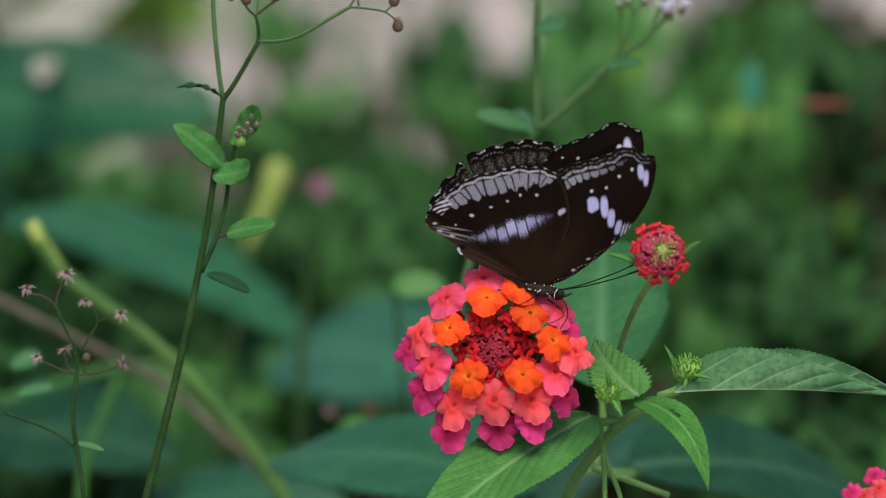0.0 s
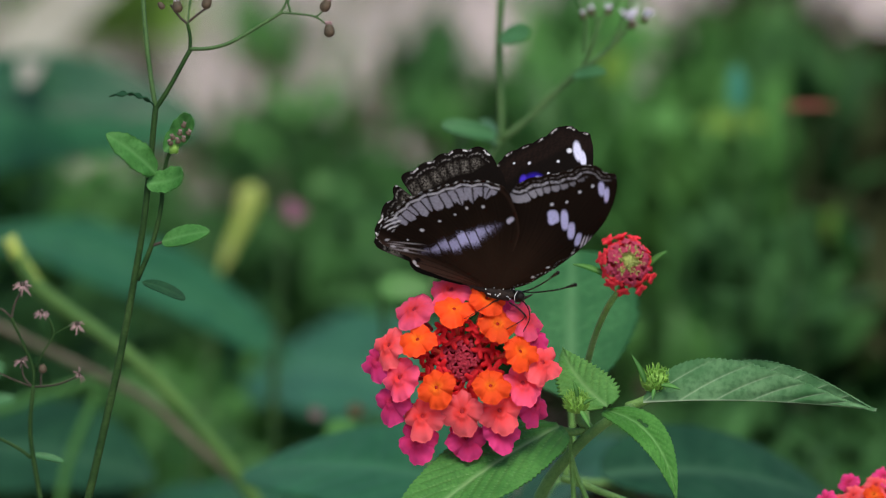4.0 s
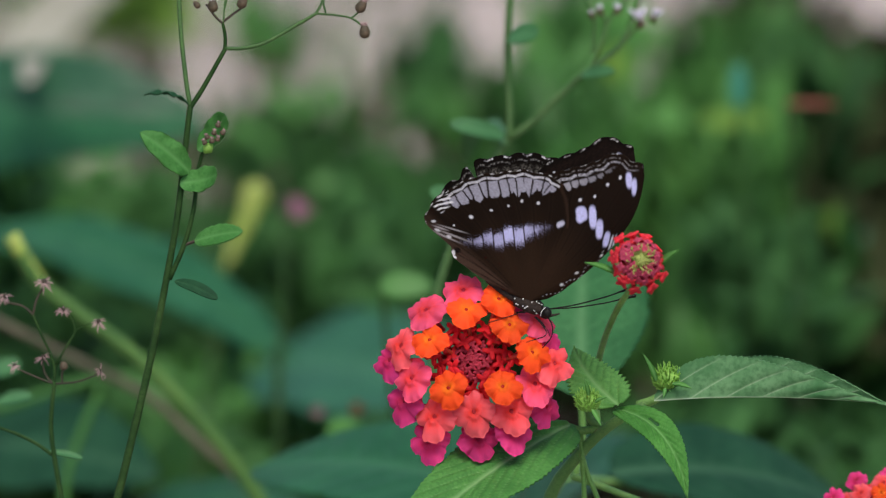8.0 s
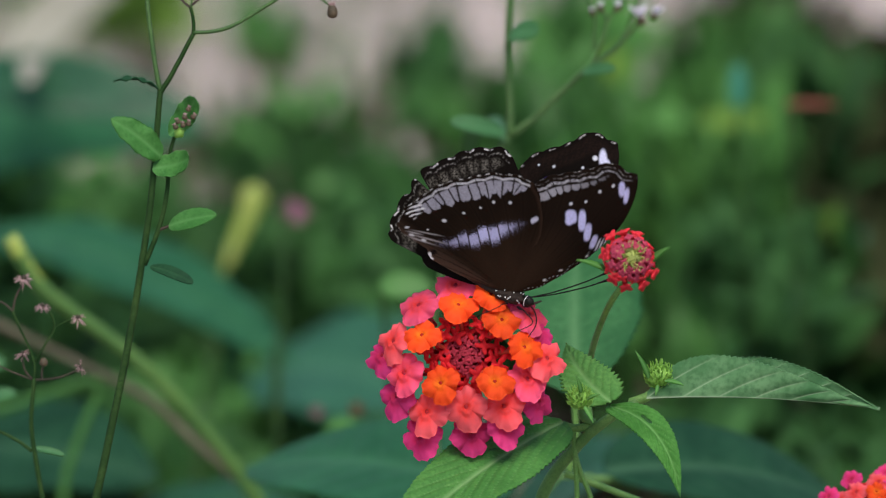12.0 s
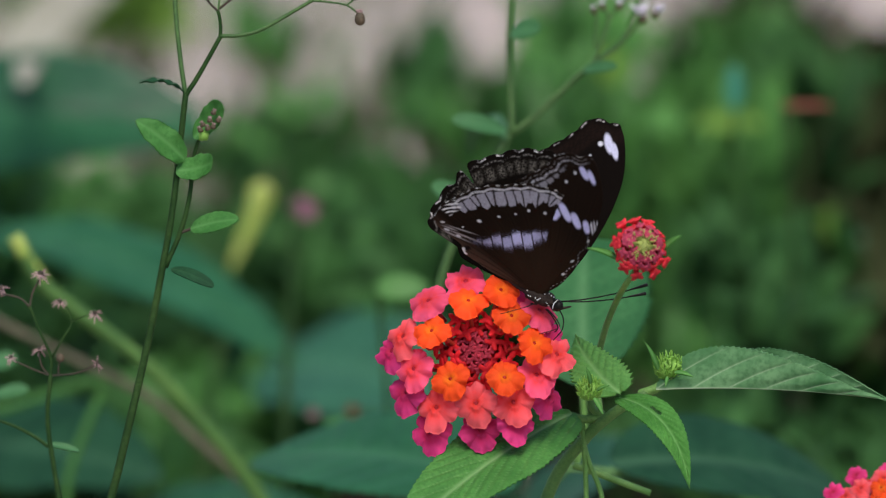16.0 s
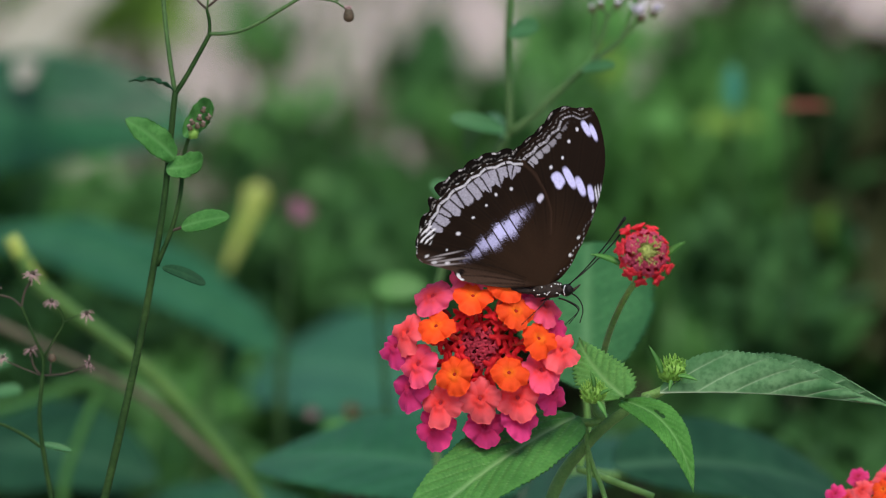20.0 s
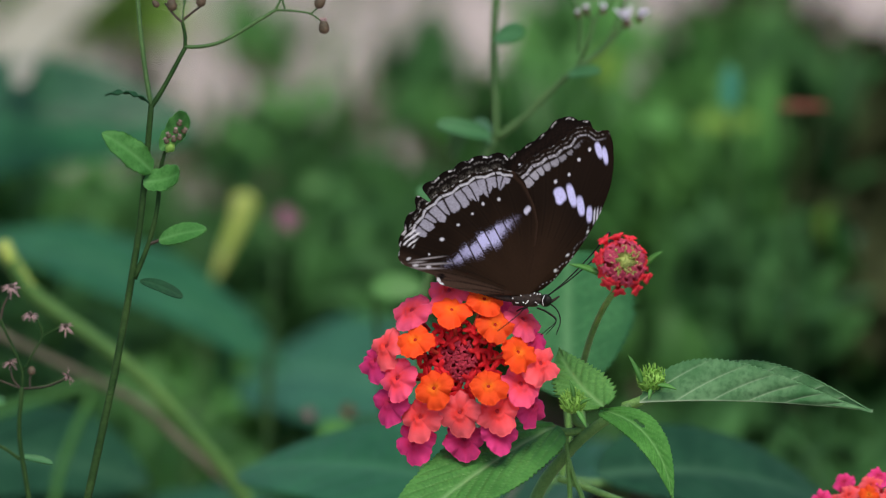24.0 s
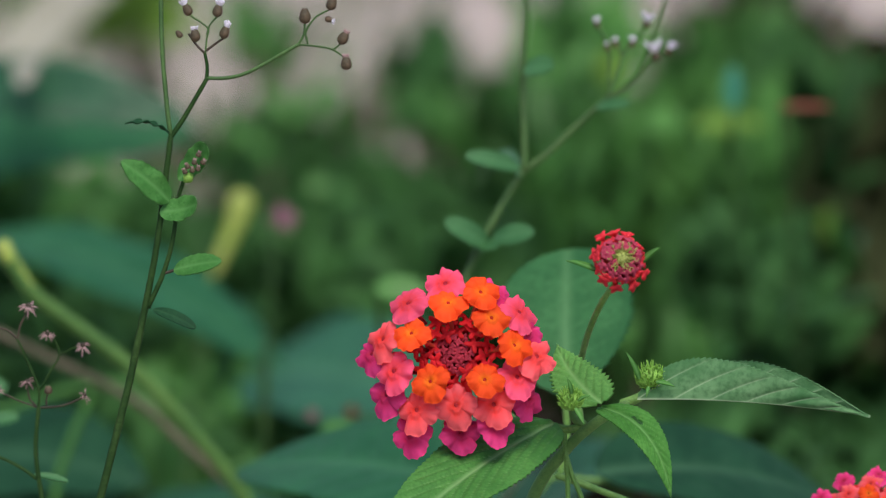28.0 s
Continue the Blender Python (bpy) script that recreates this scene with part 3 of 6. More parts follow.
lantana_leaves = {}
NEAR_LEAVES = (
    ("long", PALE_LEAF, (1128, 708, 0.002), (1540, 738, -0.012), 88, TOWARD, dict(arch=0.0, droop=-0.0, fold=0.03, teeth=40, veins=6, slant=0.34, rug=0.011, nu=220, nv=48, wave=0.05, bite=0.06, bow=0.022, twist=-0.85, halves=((0.45, 0.86, 0.48, 1.35), (3.80, 0.86, 0.8, 1.15))), "long leaf turned to show its pale veined underside"),
    ("small", LANTANA_FRESH, (1064, 714, -0.001), (986, 611, 0.014), 92, TOWARD * 1.0 + RIGHT * 0.1 + ABOVE * 0.3, dict(arch=0.03, fold=0.06, bite=0.26, bow=0.07, teeth=18, veins=7, slant=0.4, rug=0.028, p=0.42, q=1.05, nu=80, nv=14), "young toothed leaf"),
    ("hang", LANTANA_YOUNG, (1062, 722, 0.002), (1188, 882, -0.014), 64, TOWARD + ABOVE * 0.4 + RIGHT * 0.25, dict(arch=0.14, bite=0.13, bow=0.09, fold=0.2, teeth=28, veins=9, slant=0.4, rug=0.018, p=0.45, q=0.98, nu=100, nv=16, hole=(0.33, -0.25, 0.07, 0.12)), "hanging toothed leaf with an insect hole"),
    ("low", LANTANA_LEAF, (980, 750, 0.012), (660, 985, -0.024), 165, TOWARD * 0.7 + ABOVE * 1.0, dict(arch=0.05, fold=0.12, bite=0.07, teeth=40, veins=9, slant=0.5, rug=0.011, p=0.5, q=0.8, nu=150, nv=24, wave=0.03), "broad toothed leaf below the flower head"))
# behind and right: their shade is put into the LANTANA_SHADE and DEEP_LEAF colours
BACK_LEAVES = (
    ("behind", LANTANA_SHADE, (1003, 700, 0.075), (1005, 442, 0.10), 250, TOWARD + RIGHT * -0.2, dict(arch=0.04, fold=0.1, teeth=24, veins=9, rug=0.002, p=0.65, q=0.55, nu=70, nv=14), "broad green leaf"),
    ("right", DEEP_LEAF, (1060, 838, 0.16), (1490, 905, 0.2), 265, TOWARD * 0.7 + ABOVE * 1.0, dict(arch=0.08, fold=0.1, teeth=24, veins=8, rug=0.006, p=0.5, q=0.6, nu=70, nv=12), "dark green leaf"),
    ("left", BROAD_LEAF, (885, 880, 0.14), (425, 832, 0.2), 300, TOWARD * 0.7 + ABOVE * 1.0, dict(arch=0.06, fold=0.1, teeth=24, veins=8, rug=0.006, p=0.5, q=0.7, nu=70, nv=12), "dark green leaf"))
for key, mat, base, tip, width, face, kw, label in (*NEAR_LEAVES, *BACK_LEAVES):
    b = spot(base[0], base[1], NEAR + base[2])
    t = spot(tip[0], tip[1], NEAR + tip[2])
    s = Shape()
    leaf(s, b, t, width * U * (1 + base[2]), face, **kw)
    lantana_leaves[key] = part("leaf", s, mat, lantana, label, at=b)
for pts, d in (([(1080, 852), (1040, 850), (980, 845), (955, 870)], 0.16), ([(1000, 700), (1003, 780), (990, 840)], 0.06), ([(880, 905), (940, 930), (950, 960)], 0.1), ([(1120, 890), (1060, 868), (1010, 850), (985, 842)], 0.03)):
    s = Shape()
    tube(s, [spot(x, y, NEAR + d) for x, y in pts], 6 * U, 7 * U, 14, 7)
    part("petiole", s, STALK_LIGHT, lantana)

second = thing("lantana_plant", under(1560, 1000, NEAR + 0.04), "second lantana with a half-open pink and orange flower head", "plant")
rnd = random.Random(17)
ring2 = [(1528 + r * math.cos(a + k * 0.3) + rnd.uniform(-9, 9), 934 + r * math.sin(a + k * 0.3) + rnd.uniform(-9, 9), "p" if key == "o" and math.cos(a) < -0.4 else key)
         for k, (n, r, key) in enumerate(((7, 40, "o"), (10, 64, "o"), (12, 82, "c"), (11, 98, "m"))) for a in (2 * math.pi * i / n for i in range(n))]
umbel(second, "flower_head", 1528, 934, NEAR + 0.04, ring2, 30, "half-open pink and orange florets", 0.58)
s = Shape()
tube(s, [REST[second], spot(1560, 1800, NEAR + 0.06), spot(1540, 1200, NEAR + 0.06), spot(1520, 940, NEAR + 0.045)], 16 * U, 8 * U, 40, 8, 0.03)
part("main_stem", s, STEM_GREEN, second)


# ---- ironweeds ----
def seed_head(parent, at, way, size, tuft, mat=None, tall_by=1.0):
    """A small composite head: a scaly barrel of bracts with a tuft of florets."""
    way = Vector(way).normalized()
    q = way.to_track_quat("Z", "Y").to_matrix()
    s = Shape()
    rows = []
    for r, z in ((0.3, 0.0), (0.84, 0.25), (1.06, 0.75), (0.94, 1.35), (0.66, 1.85), (0.5, 2.1)):
        rows.append([at + q @ Vector((size * r * math.cos(a) * (1 + 0.08 * math.cos(a * 5 + z * 6)), size * r * math.sin(a), size * z * tall_by)) for a in (2 * math.pi * j / 12 for j in range(12))])
    n0 = s.grid(rows, closed=True)
    s.fan([n0 + 60 + j for j in range(12)], at + way * size * 2.15 * tall_by)
    at = at + way * size * 2.0 * (tall_by - 1)
    ob = part("flower_bud", s, INVOLUCRE, parent, at=at)
    if tuft:
        t = Shape()
        rnd = random.Random(int(at.x * 1e5))
        blob(t, at + way * size * (1.9 + 0.25 * tuft), size * 0.62, size * 0.62, size * (0.3 + 0.35 * tuft), q, n=7, sides=10, wob=0.5)
        for i in range(22):
            a, b = rnd.random() * 6.28, rnd.random() ** 0.5 * 0.75
            v = q @ Vector((math.cos(a) * b, math.sin(a) * b, 1))
            p0 = at + way * size * 1.9 + q @ Vector((math.cos(a), math.sin(a), 0)) * b * size * 0.5
            reach = size * tuft * rnd.uniform(0.65, 1.25)
            tube(t, [p0, p0 + v * reach * 0.6, p0 + v * reach + ABOVE * 0.1 * size], size * 0.13, size * 0.16, 4, 5)
        part("floret_tuft", t, mat or FLORET_WHITE, parent if parent.parent else ob)
    return ob


def star_head(parent, at, way, size):
    """A spent head: reflexed papery bracts round an empty disc."""
    way = Vector(way).normalized()
    q = way.to_track_quat("Z", "Y").to_matrix()
    s = Shape()
    blob(s, at, size * 0.3, size * 0.3, size * 0.35, n=6, sides=8)
    ob = part("spent_head", s, RUSTY_TWIG, parent, at=at)
    rnd = random.Random(int(at.x * 1e5) + 3)
    for i in range(18):
        a = 2 * math.pi * i / 18 + rnd.uniform(-0.25, 0.25)
        o = q @ Vector((math.cos(a), math.sin(a), rnd.uniform(-0.5, 0.9)))
        t = Shape()
        leaf(t, at + o * size * 0.15, at + o * size * rnd.uniform(0.6, 1.05) - ABOVE * size * 0.35, size * 0.15, way, p=0.5, q=0.8, nu=5, nv=2, thick=0.0001)
        part("bract", t, FLORET_DRY, ob)
    return ob


DA = NEAR - 0.012
weed = thing("ironweed", under(120, 1050, DA), "tall thin ironweed with small leaves and lilac-tipped buds", "plant", "ironweeds")
s = Shape()
tube(s, [REST[weed], spot(60, 2300, DA), spot(80, 1700, DA), spot(100, 1300, DA), spot(128, 1080, DA), spot(178, 882, DA), spot(226, 690, DA), spot(258, 540, DA), spot(280, 420, DA), spot(303, 240, DA)], 9.5 * U, 5.2 * U, 90, 8, 0.03)
shoot = part("main_stem", s, WEED_STEM, weed, at=spot(175, 900, DA))
BRANCHES = (
    ([(262, 545), (290, 482), (307, 420), (316, 350), (333, 300)], 6, 4, WEED_STEM),
    ([(303, 242), (296, 190), (288, 100), (285, 0), (286, -110)], 5.5, 5, WEED_TWIG),
    ([(303, 242), (325, 210), (365, 142)], 6, 5, WEED_STEM),
    ([(366, 143), (367, 118), (363, 94)], 4.6, 3.6, WEED_STEM),
    ([(366, 138), (400, 138), (440, 128), (500, 95), (530, 78)], 4.5, 4, WEED_TWIG),
    ([(528, 79), (538, 60), (540, 38)], 3, 2.5, WEED_TWIG))
FLOWER_TWIGS = (
    ([(530, 79), (560, 82), (590, 88), (612, 104)], 2.6, 2, WEED_TWIG),
    ([(590, 88), (600, 80), (608, 72)], 2.2, 2, WEED_TWIG),
    ([(545, 78), (542, 55), (560, 30), (582, 18)], 2.4, 2, WEED_TWIG),
    ([(363, 94), (350, 82), (334, 60)], 3, 2.4, RUSTY_TWIG),
    ([(365, 90), (385, 75), (396, 68)], 3, 2.4, RUSTY_TWIG),
    ([(364, 94), (366, 70), (368, 50), (338, 28)], 2.2, 2, WEED_TWIG),
    ([(366, 62), (372, 44), (384, 30)], 2.2, 2, WEED_TWIG),
    ([(289, 484), (300, 481), (314, 476)], 4, 3, RUSTY_TWIG))
for pts, r0, r1, mat in (*BRANCHES, *FLOWER_TWIGS):
    s = Shape()
    tube(s, [spot(x, y, DA) for x, y in pts], r0 * 0.8 * U, r1 * 0.8 * U, 18, 7)
    part("twig", s, mat, shoot)
for x, y, wx, wy, size, tuft in ((337, 27, -0.5, 1, 9, 1.1), (383, 30, 0.25, 1, 9.5, 1.1), (347, 74, -0.1, 1, 9.5, 0.5), (322, 66, -0.6, 0.7, 6, 0), (394, 68, 0.4, 1, 9.5, 1.0),
                                 (540, 42, 0, 1, 11, 0), (584, 18, 0.3, 1, 10, 0.3), (576, 32, 0.5, -0.2, 6, 0.8), (602, 78, 0.4, 0.7, 10, 0.45), (613, 124, 0.0, 1, 10, 0.5)):
    seed_head(shoot, spot(x, y, DA), RIGHT * wx + ABOVE * wy + TOWARD * 0.15, size * 0.92 * U, tuft, FLORET_DRY if x > 600 else None, 1.25)
for base, tip, w, face, mat, kw in (
        ((300, 356), (215, 285), 52, TOWARD + ABOVE * 0.5, WEED_LEAF, dict(arch=0.08, teeth=9, p=0.45, q=0.6, wave=0.1)),
        ((284, 374), (348, 360), 46, TOWARD + ABOVE * 0.4, WEED_LEAF, dict(arch=-0.12, p=0.4, q=0.35, teeth=6, wave=0.1)),
        ((316, 318), (364, 256), 42, TOWARD * 0.9 + RIGHT * -0.4, WEED_LEAF, dict(arch=-0.1, p=0.5, q=0.4, teeth=6, wave=0.12)),
        ((308, 478), (392, 462), 38, TOWARD + ABOVE * 0.5, WEED_LEAF, dict(arch=0.05, p=0.5, q=0.55, teeth=7)),
        ((300, 234), (222, 218), 12, ABOVE + TOWARD * 0.3, WEED_LEAF_DARK, dict(arch=0.12, p=0.5, q=0.5, wave=0.6)),
        ((272, 548), (346, 580), 22, ABOVE * 0.5 + TOWARD * 0.9, WEED_LEAF_DARK, dict(arch=0.1, p=0.5, q=0.4))):
    s = Shape()
    leaf(s, spot(*base, DA - 0.001), spot(*tip, DA - 0.006), w * U, face, veins=5, rug=0.01, nu=30, nv=8, **kw)
    part("leaf", s, mat, shoot)
for x, y in ((350, 278), (357, 291), (344, 292), (334, 299), (341, 306), (349, 303), (330, 308)):
    seed_head(shoot, spot(x, y, DA - 0.005), ABOVE + RIGHT * (x - 342) * 0.05 + TOWARD * 0.2, 4.8 * U, 0.5, FLORET_DRY, 0.9)
part("bud_base", blob(Shape(), spot(334, 314, DA - 0.004), 10 * U, 7 * U, 9 * U, n=7, sides=10, wob=0.5), BUD_GREEN, shoot, "pale green knot of young bracts")

DB = NEAR - 0.03
spent = thing("ironweed", under(60, 1050, DB), "ironweed going to seed with star-shaped spent pink heads", "plant", "ironweeds")
s = Shape()
tube(s, [REST[spent], spot(170, 2000, DB), spot(150, 1500, DB), spot(125, 1200, DB), spot(100, 1030, DB), spot(74, 882, DB), spot(63, 800, DB), spot(68, 720, DB)], 6.5 * U, 3.6 * U, 60, 8, 0.03)
part("main_stem", s, WEED_STEM, spent, at=spot(74, 900, DB))
for pts, r0, r1, mat in (
        ([(64, 848), (40, 830), (0, 810), (-60, 790)], 5, 4, WEED_STEM),
        ([(68, 722), (68, 690), (50, 645), (30, 600)], 4, 3.5, WEED_TWIG),
        ([(30, 602), (36, 575), (48, 552)], 3.2, 2.6, RUSTY_TWIG),
        ([(30, 600), (12, 585), (-20, 578)], 3, 2.4, RUSTY_TWIG),
        ([(70, 690), (90, 655), (104, 630), (98, 605), (86, 596)], 3, 2.2, WEED_TWIG),
        ([(104, 628), (125, 618), (142, 612)], 2, 1.8, WEED_TWIG),
        ([(68, 722), (110, 718), (146, 704)], 3.2, 2.4, RUSTY_TWIG),
        ([(66, 722), (52, 705), (48, 684)], 3, 2.2, RUSTY_TWIG),
        ([(66, 722), (30, 708), (0, 694)], 2.4, 1.8, RUSTY_TWIG),
        ([(82, 722), (82, 705), (85, 696)], 3, 2.2, RUSTY_TWIG)):
    s = Shape()
    tube(s, [spot(x, y, DB) for x, y in pts], r0 * 0.62 * U, r1 * 0.62 * U, 16, 7)
    part("twig", s, WEED_STEM if mat == WEED_TWIG else mat, spent)
for x, y, wx, wy, wt, size in ((50, 543, 0, 0.7, 0.7, 22), (83, 592, 0, 0.9, 0.3, 18), (146, 612, 0.2, 0.7, 0.4, 18), (48, 676, 0, 0.7, -0.3, 18), (149, 700, 0.7, 0.6, 0.2, 16), (-2, 690, -0.2, 0.6, 0.4, 14), (-19, 568, -0.3, 0.7, 0.5, 18)):
    star_head(spent, spot(x, y, DB), RIGHT * wx + ABOVE * wy + TOWARD * wt, size * 0.9 * U)
seed_head(spent, spot(85, 698, DB), ABOVE, 7 * U, 0)
for base, tip, w, d in (((-30, 752), (32, 738), 34, 0.16), ((60, 840), (120, 852), 16, 0.06), ((-40, 700), (12, 682), 50, 0.2)):
    s = Shape()
    leaf(s, spot(*base, DB + d), spot(*tip, DB + d), w * U, TOWARD + ABOVE, nu=20, nv=6, p=0.45, q=0.4)
    part("leaf", s, WEED_LEAF_SOFT, spent)

DC = 1.15
tall = thing("ironweed", under(760, 700, DC), "ironweed with open white flower tufts among the leaves", "plant", "ironweeds")
KC = U * DC / NEAR
s = Shape()
tube(s, [REST[tall], spot(800, 1500, DC), spot(792, 800, DC), spot(792, 620, DC), spot(825, 490, DC), spot(876, 385, DC), spot(926, 302, DC)], 9 * KC, 6.5 * KC, 60, 8, 0.03)
part("main_stem", s, WEED_TWIG, tall, at=spot(780, 620, DC))
for pts, r0, r1, mat in (
        ([(926, 303), (928, 250), (924, 150), (931, 0), (930, -80)], 7, 6, WEED_TWIG),
        ([(926, 303), (970, 270), (1010, 232), (1062, 185), (1110, 152), (1142, 118), (1160, 96)], 7, 4, WEED_TWIG),
        ([(1072, 176), (1092, 130), (1100, 100), (1092, 78)], 4, 3, WEED_TWIG),
        ([(1100, 104), (1112, 84), (1118, 76)], 3, 2.5, WEED_TWIG),
        ([(1076, 150), (1078, 90), (1062, 50)], 3, 2.5, WEED_TWIG),
        ([(1120, 146), (1150, 80), (1170, 20), (1200, -60)], 3.5, 3, WEED_TWIG),
        ([(1118, 84), (1134, 60), (1142, 44)], 3, 2.4, WEED_TWIG)):
    s = Shape()
    tube(s, [spot(x, y, DC) for x, y in pts], r0 * KC, r1 * KC, 18, 7)
    part("twig", s, mat, tall)
for x, y, wx, wy, size, tuft in ((1058, 50, -0.2, 1, 7, 1.5), (1090, 84, -0.1, 1, 7.5, 0.7), (1118, 84, 0.1, 1, 7.5, 1.0), (1143, 50, 0.2, 1, 8, 1.9), (1161, 108, -0.15, 1, 10, 2.2), (1180, 98, 0.4, 1, 7.5, 2.0), (1076, 90, -0.2, 1, 7, 0.5)):
    seed_head(tall, spot(x, y, DC), RIGHT * wx + ABOVE * wy + TOWARD * 0.3, size * 0.84 * KC, tuft)
for base, tip, w in (((918, 298), (824, 276), 36), ((1056, 190), (1114, 184), 24), ((928, 122), (978, 118), 44), ((866, 436), (788, 392), 44), ((872, 424), (944, 412), 40), ((850, 440), (880, 436), 24), ((920, 310), (850, 330), 44)):
    s = Shape()
    far = 0.12 if base == (920, 310) else 0.0
    leaf(s, spot(*base, DC - 0.002), spot(*tip, DC - 0.008 + far), w * KC, TOWARD + ABOVE * 0.5, veins=5, nu=24, nv=8, p=0.45, q=0.4)
    part("leaf", s, WEED_LEAF_SOFT, tall)


# ---- butterfly ----
# outlines in wing steps: x forward, z outward from the root
FORE = ((16, 8), (36, 28), (53, 58), (67, 86), (81, 120), (93, 158), (100, 193), (103, 218), (102, 243), (98, 268), (90, 296), (79, 315), (61, 310), (43, 313), (26, 311), (16, 301),
        (6, 286), (-6, 273), (-21, 260), (-34, 250), (-47, 238), (-57, 225), (-64, 214), (-66, 190), (-58, 140), (-38, 70), (-15, 15))
HIND = ((6, 68), (9, 128), (-1, 163), (-12, 183), (-22, 204), (-38, 219), (-64, 225), (-90, 219), (-112, 212), (-128, 202), (-143, 191), (-159, 179), (-175, 169), (-187, 156), (-199, 142),
        (-208, 124), (-219, 105), (-227, 88), (-231, 68), (-229, 50), (-221, 40), (-164, 26), (-160, 17), (-151, 9), (-119, 3), (-69, -3))
BLACK, BROWN, GREY, PALE = (0.0042, 0.0030, 0.0025), (0.025, 0.0133, 0.0079), (0.35, 0.335, 0.41), (0.54, 0.525, 0.84)
WHITE = (0.74, 0.72, 0.76)


def spots(col, x, z, rows, tint, soft=0.25, power=2.0):
    for cx, cz, a, b, lean in rows:
        c, s = math.cos(radians(lean)), math.sin(radians(lean))
        dx, dz = x - cx, z - cz
        e = (np.abs((c * dx + s * dz) / a) ** power + np.abs((-s * dx + c * dz) / b) ** power) ** (1 / power)
        f = np.clip((1 + soft - e) / (2 * soft), 0, 1)[..., None]
        col[:] = col * (1 - f) + np.array(tint) * f


def wing_colours(kind, x, z, r, ang, inset, run, upper):
    """Scale colours over a wing in its own plane: inset is the depth inside the outer margin, run the way along it."""
    col = np.empty((*x.shape, 3))
    shade = np.clip((r - 60 + 12 * np.sin(ang * 0.21)) / 110, 0, 1)[..., None]
    col[:] = np.array(BLACK) if upper else np.array(BROWN) * (1 - shade * 0.72) + np.array(BLACK) * shade * 0.72
    grain = 0.5 + 0.5 * np.sin(x * 1.7 + 3 * np.sin(z * 0.9)) * np.sin(z * 2.1 + 2 * np.sin(x * 0.7))
    rough = np.sin(x * 0.61 + 2 * np.sin(z * 0.37)) * np.sin(z * 0.53 + 1.3 * np.sin(x * 0.41))
    fine = np.sin(x * 2.3 + 1.7 * np.sin(z * 1.3)) * np.sin(z * 2.7 + 1.1 * np.sin(x * 1.9))
    wide = {"fore": 15.5, "hind": 17.6}[kind]          # one cell along the margin
    k = (run + 2.2 * np.sin(run * 0.061) - 4) / wide
    off = np.abs((k % 1.0) - 0.5) * 2                  # 1 at a cell's border, 0 in mid cell
    off2 = np.abs(((k / 2) % 1.0) - 0.5) * 2           # 1 at a scallop's border
    whole = (run > 2)

    def lay(mask, tint):
        m = np.clip(mask, 0, 1)[..., None]
        col[:] = col * (1 - m) + np.array(tint) * m

    def between(v, a, b, s=2.0):
        return np.clip((v - a) / s, 0, 1) * np.clip((b - v) / s, 0, 1)
    if upper:
        arc = inset - 5 * (1 - off2) ** 2
        if kind == "fore":
            lay(between(inset, 4, 40, 10) * np.clip(0.5 + 0.5 * rough, 0, 1) * 0.6, (0.020, 0.011, 0.009))
            spots(col, x, z, ((24, 184, 35, 24, -34),), (0.04, 0.015, 0.70), 0.3, 2.6)
            spots(col, x, z, ((-13, 203, 5, 7, 0),), (0.06, 0.03, 0.50), 0.5)
            for q, w in ((11, 17), (26, 22), (41, 16)):
                spots(col, x, z, ((q, 186 - (q - 26) * 0.66, 8.8, w, -12),), (0.66, 0.66, 0.95), 0.3, 2.8)
            for q in (18.5, 33.5):
                spots(col, x, z, ((q, 186 - (q - 26) * 0.66, 0.4, 22, -12),), (0.42, 0.38, 0.85), 0.6)
            spots(col, x, z, ((66, 279, 7.0, 18, 24), (79, 268, 5.5, 15, 22)), (0.62, 0.62, 0.82), 0.2)
            spots(col, x, z, ((52, 276, 4.5, 4.5, 0), (38, 252, 2.4, 2.4, 0), (27, 226, 2.2, 2.2, 0), (-10, 234, 2.4, 2.4, 0), (-36, 226, 1.8, 1.8, 0)), (0.62, 0.62, 0.70))
            lay(between(arc, 0, 4.5, 1.6) * (off2 > 0.62) * np.clip(0.6 + rough, 0, 1) * whole * 0.8, (0.55, 0.52, 0.52))
        else:
            spots(col, x, z, ((-62, 128, 38, 17, 36),), (0.08, 0.05, 0.42), 0.5)
            for q, w in ((-90, 9), (-75, 14), (-59, 16), (-44, 11)):
                spots(col, x, z, ((q, 128 + (q + 66) * 0.66, 7.6, w, 20),), (0.46, 0.40, 0.95), 0.35, 2.6)
            for q in (-82, -67, -51):
                spots(col, x, z, ((q, 128 + (q + 66) * 0.6, 0.9, 24, 20),), (0.06, 0.04, 0.22), 0.6)
            worn = np.clip(1.15 - off * 1.1, 0, 1) * np.clip(0.35 + 0.55 * fine + 0.45 * rough, 0, 1)
            lay(between(inset, 17, 46, 7) * worn * whole * 0.75, (0.21, 0.19, 0.165))
            lay(between(arc, 8, 13, 2) * whole * np.clip(0.3 + rough, 0, 1) * 0.5, (0.30, 0.28, 0.27))
            lay(between(arc, -1, 3.2, 1.2) * (off2 < 0.5) * whole * np.clip(0.45 + 0.7 * np.sin(run * 0.09 + 1) + 0.5 * rough, 0, 1), (0.62, 0.60, 0.62))
            spots(col, x, z, ((-64, 170, 2.0, 2.0, 0), (-91, 160, 2.1, 2.1, 0), (-108, 141, 2.0, 2.0, 0), (-131, 119, 1.8, 1.8, 0)), (0.58, 0.58, 0.62))
        return col
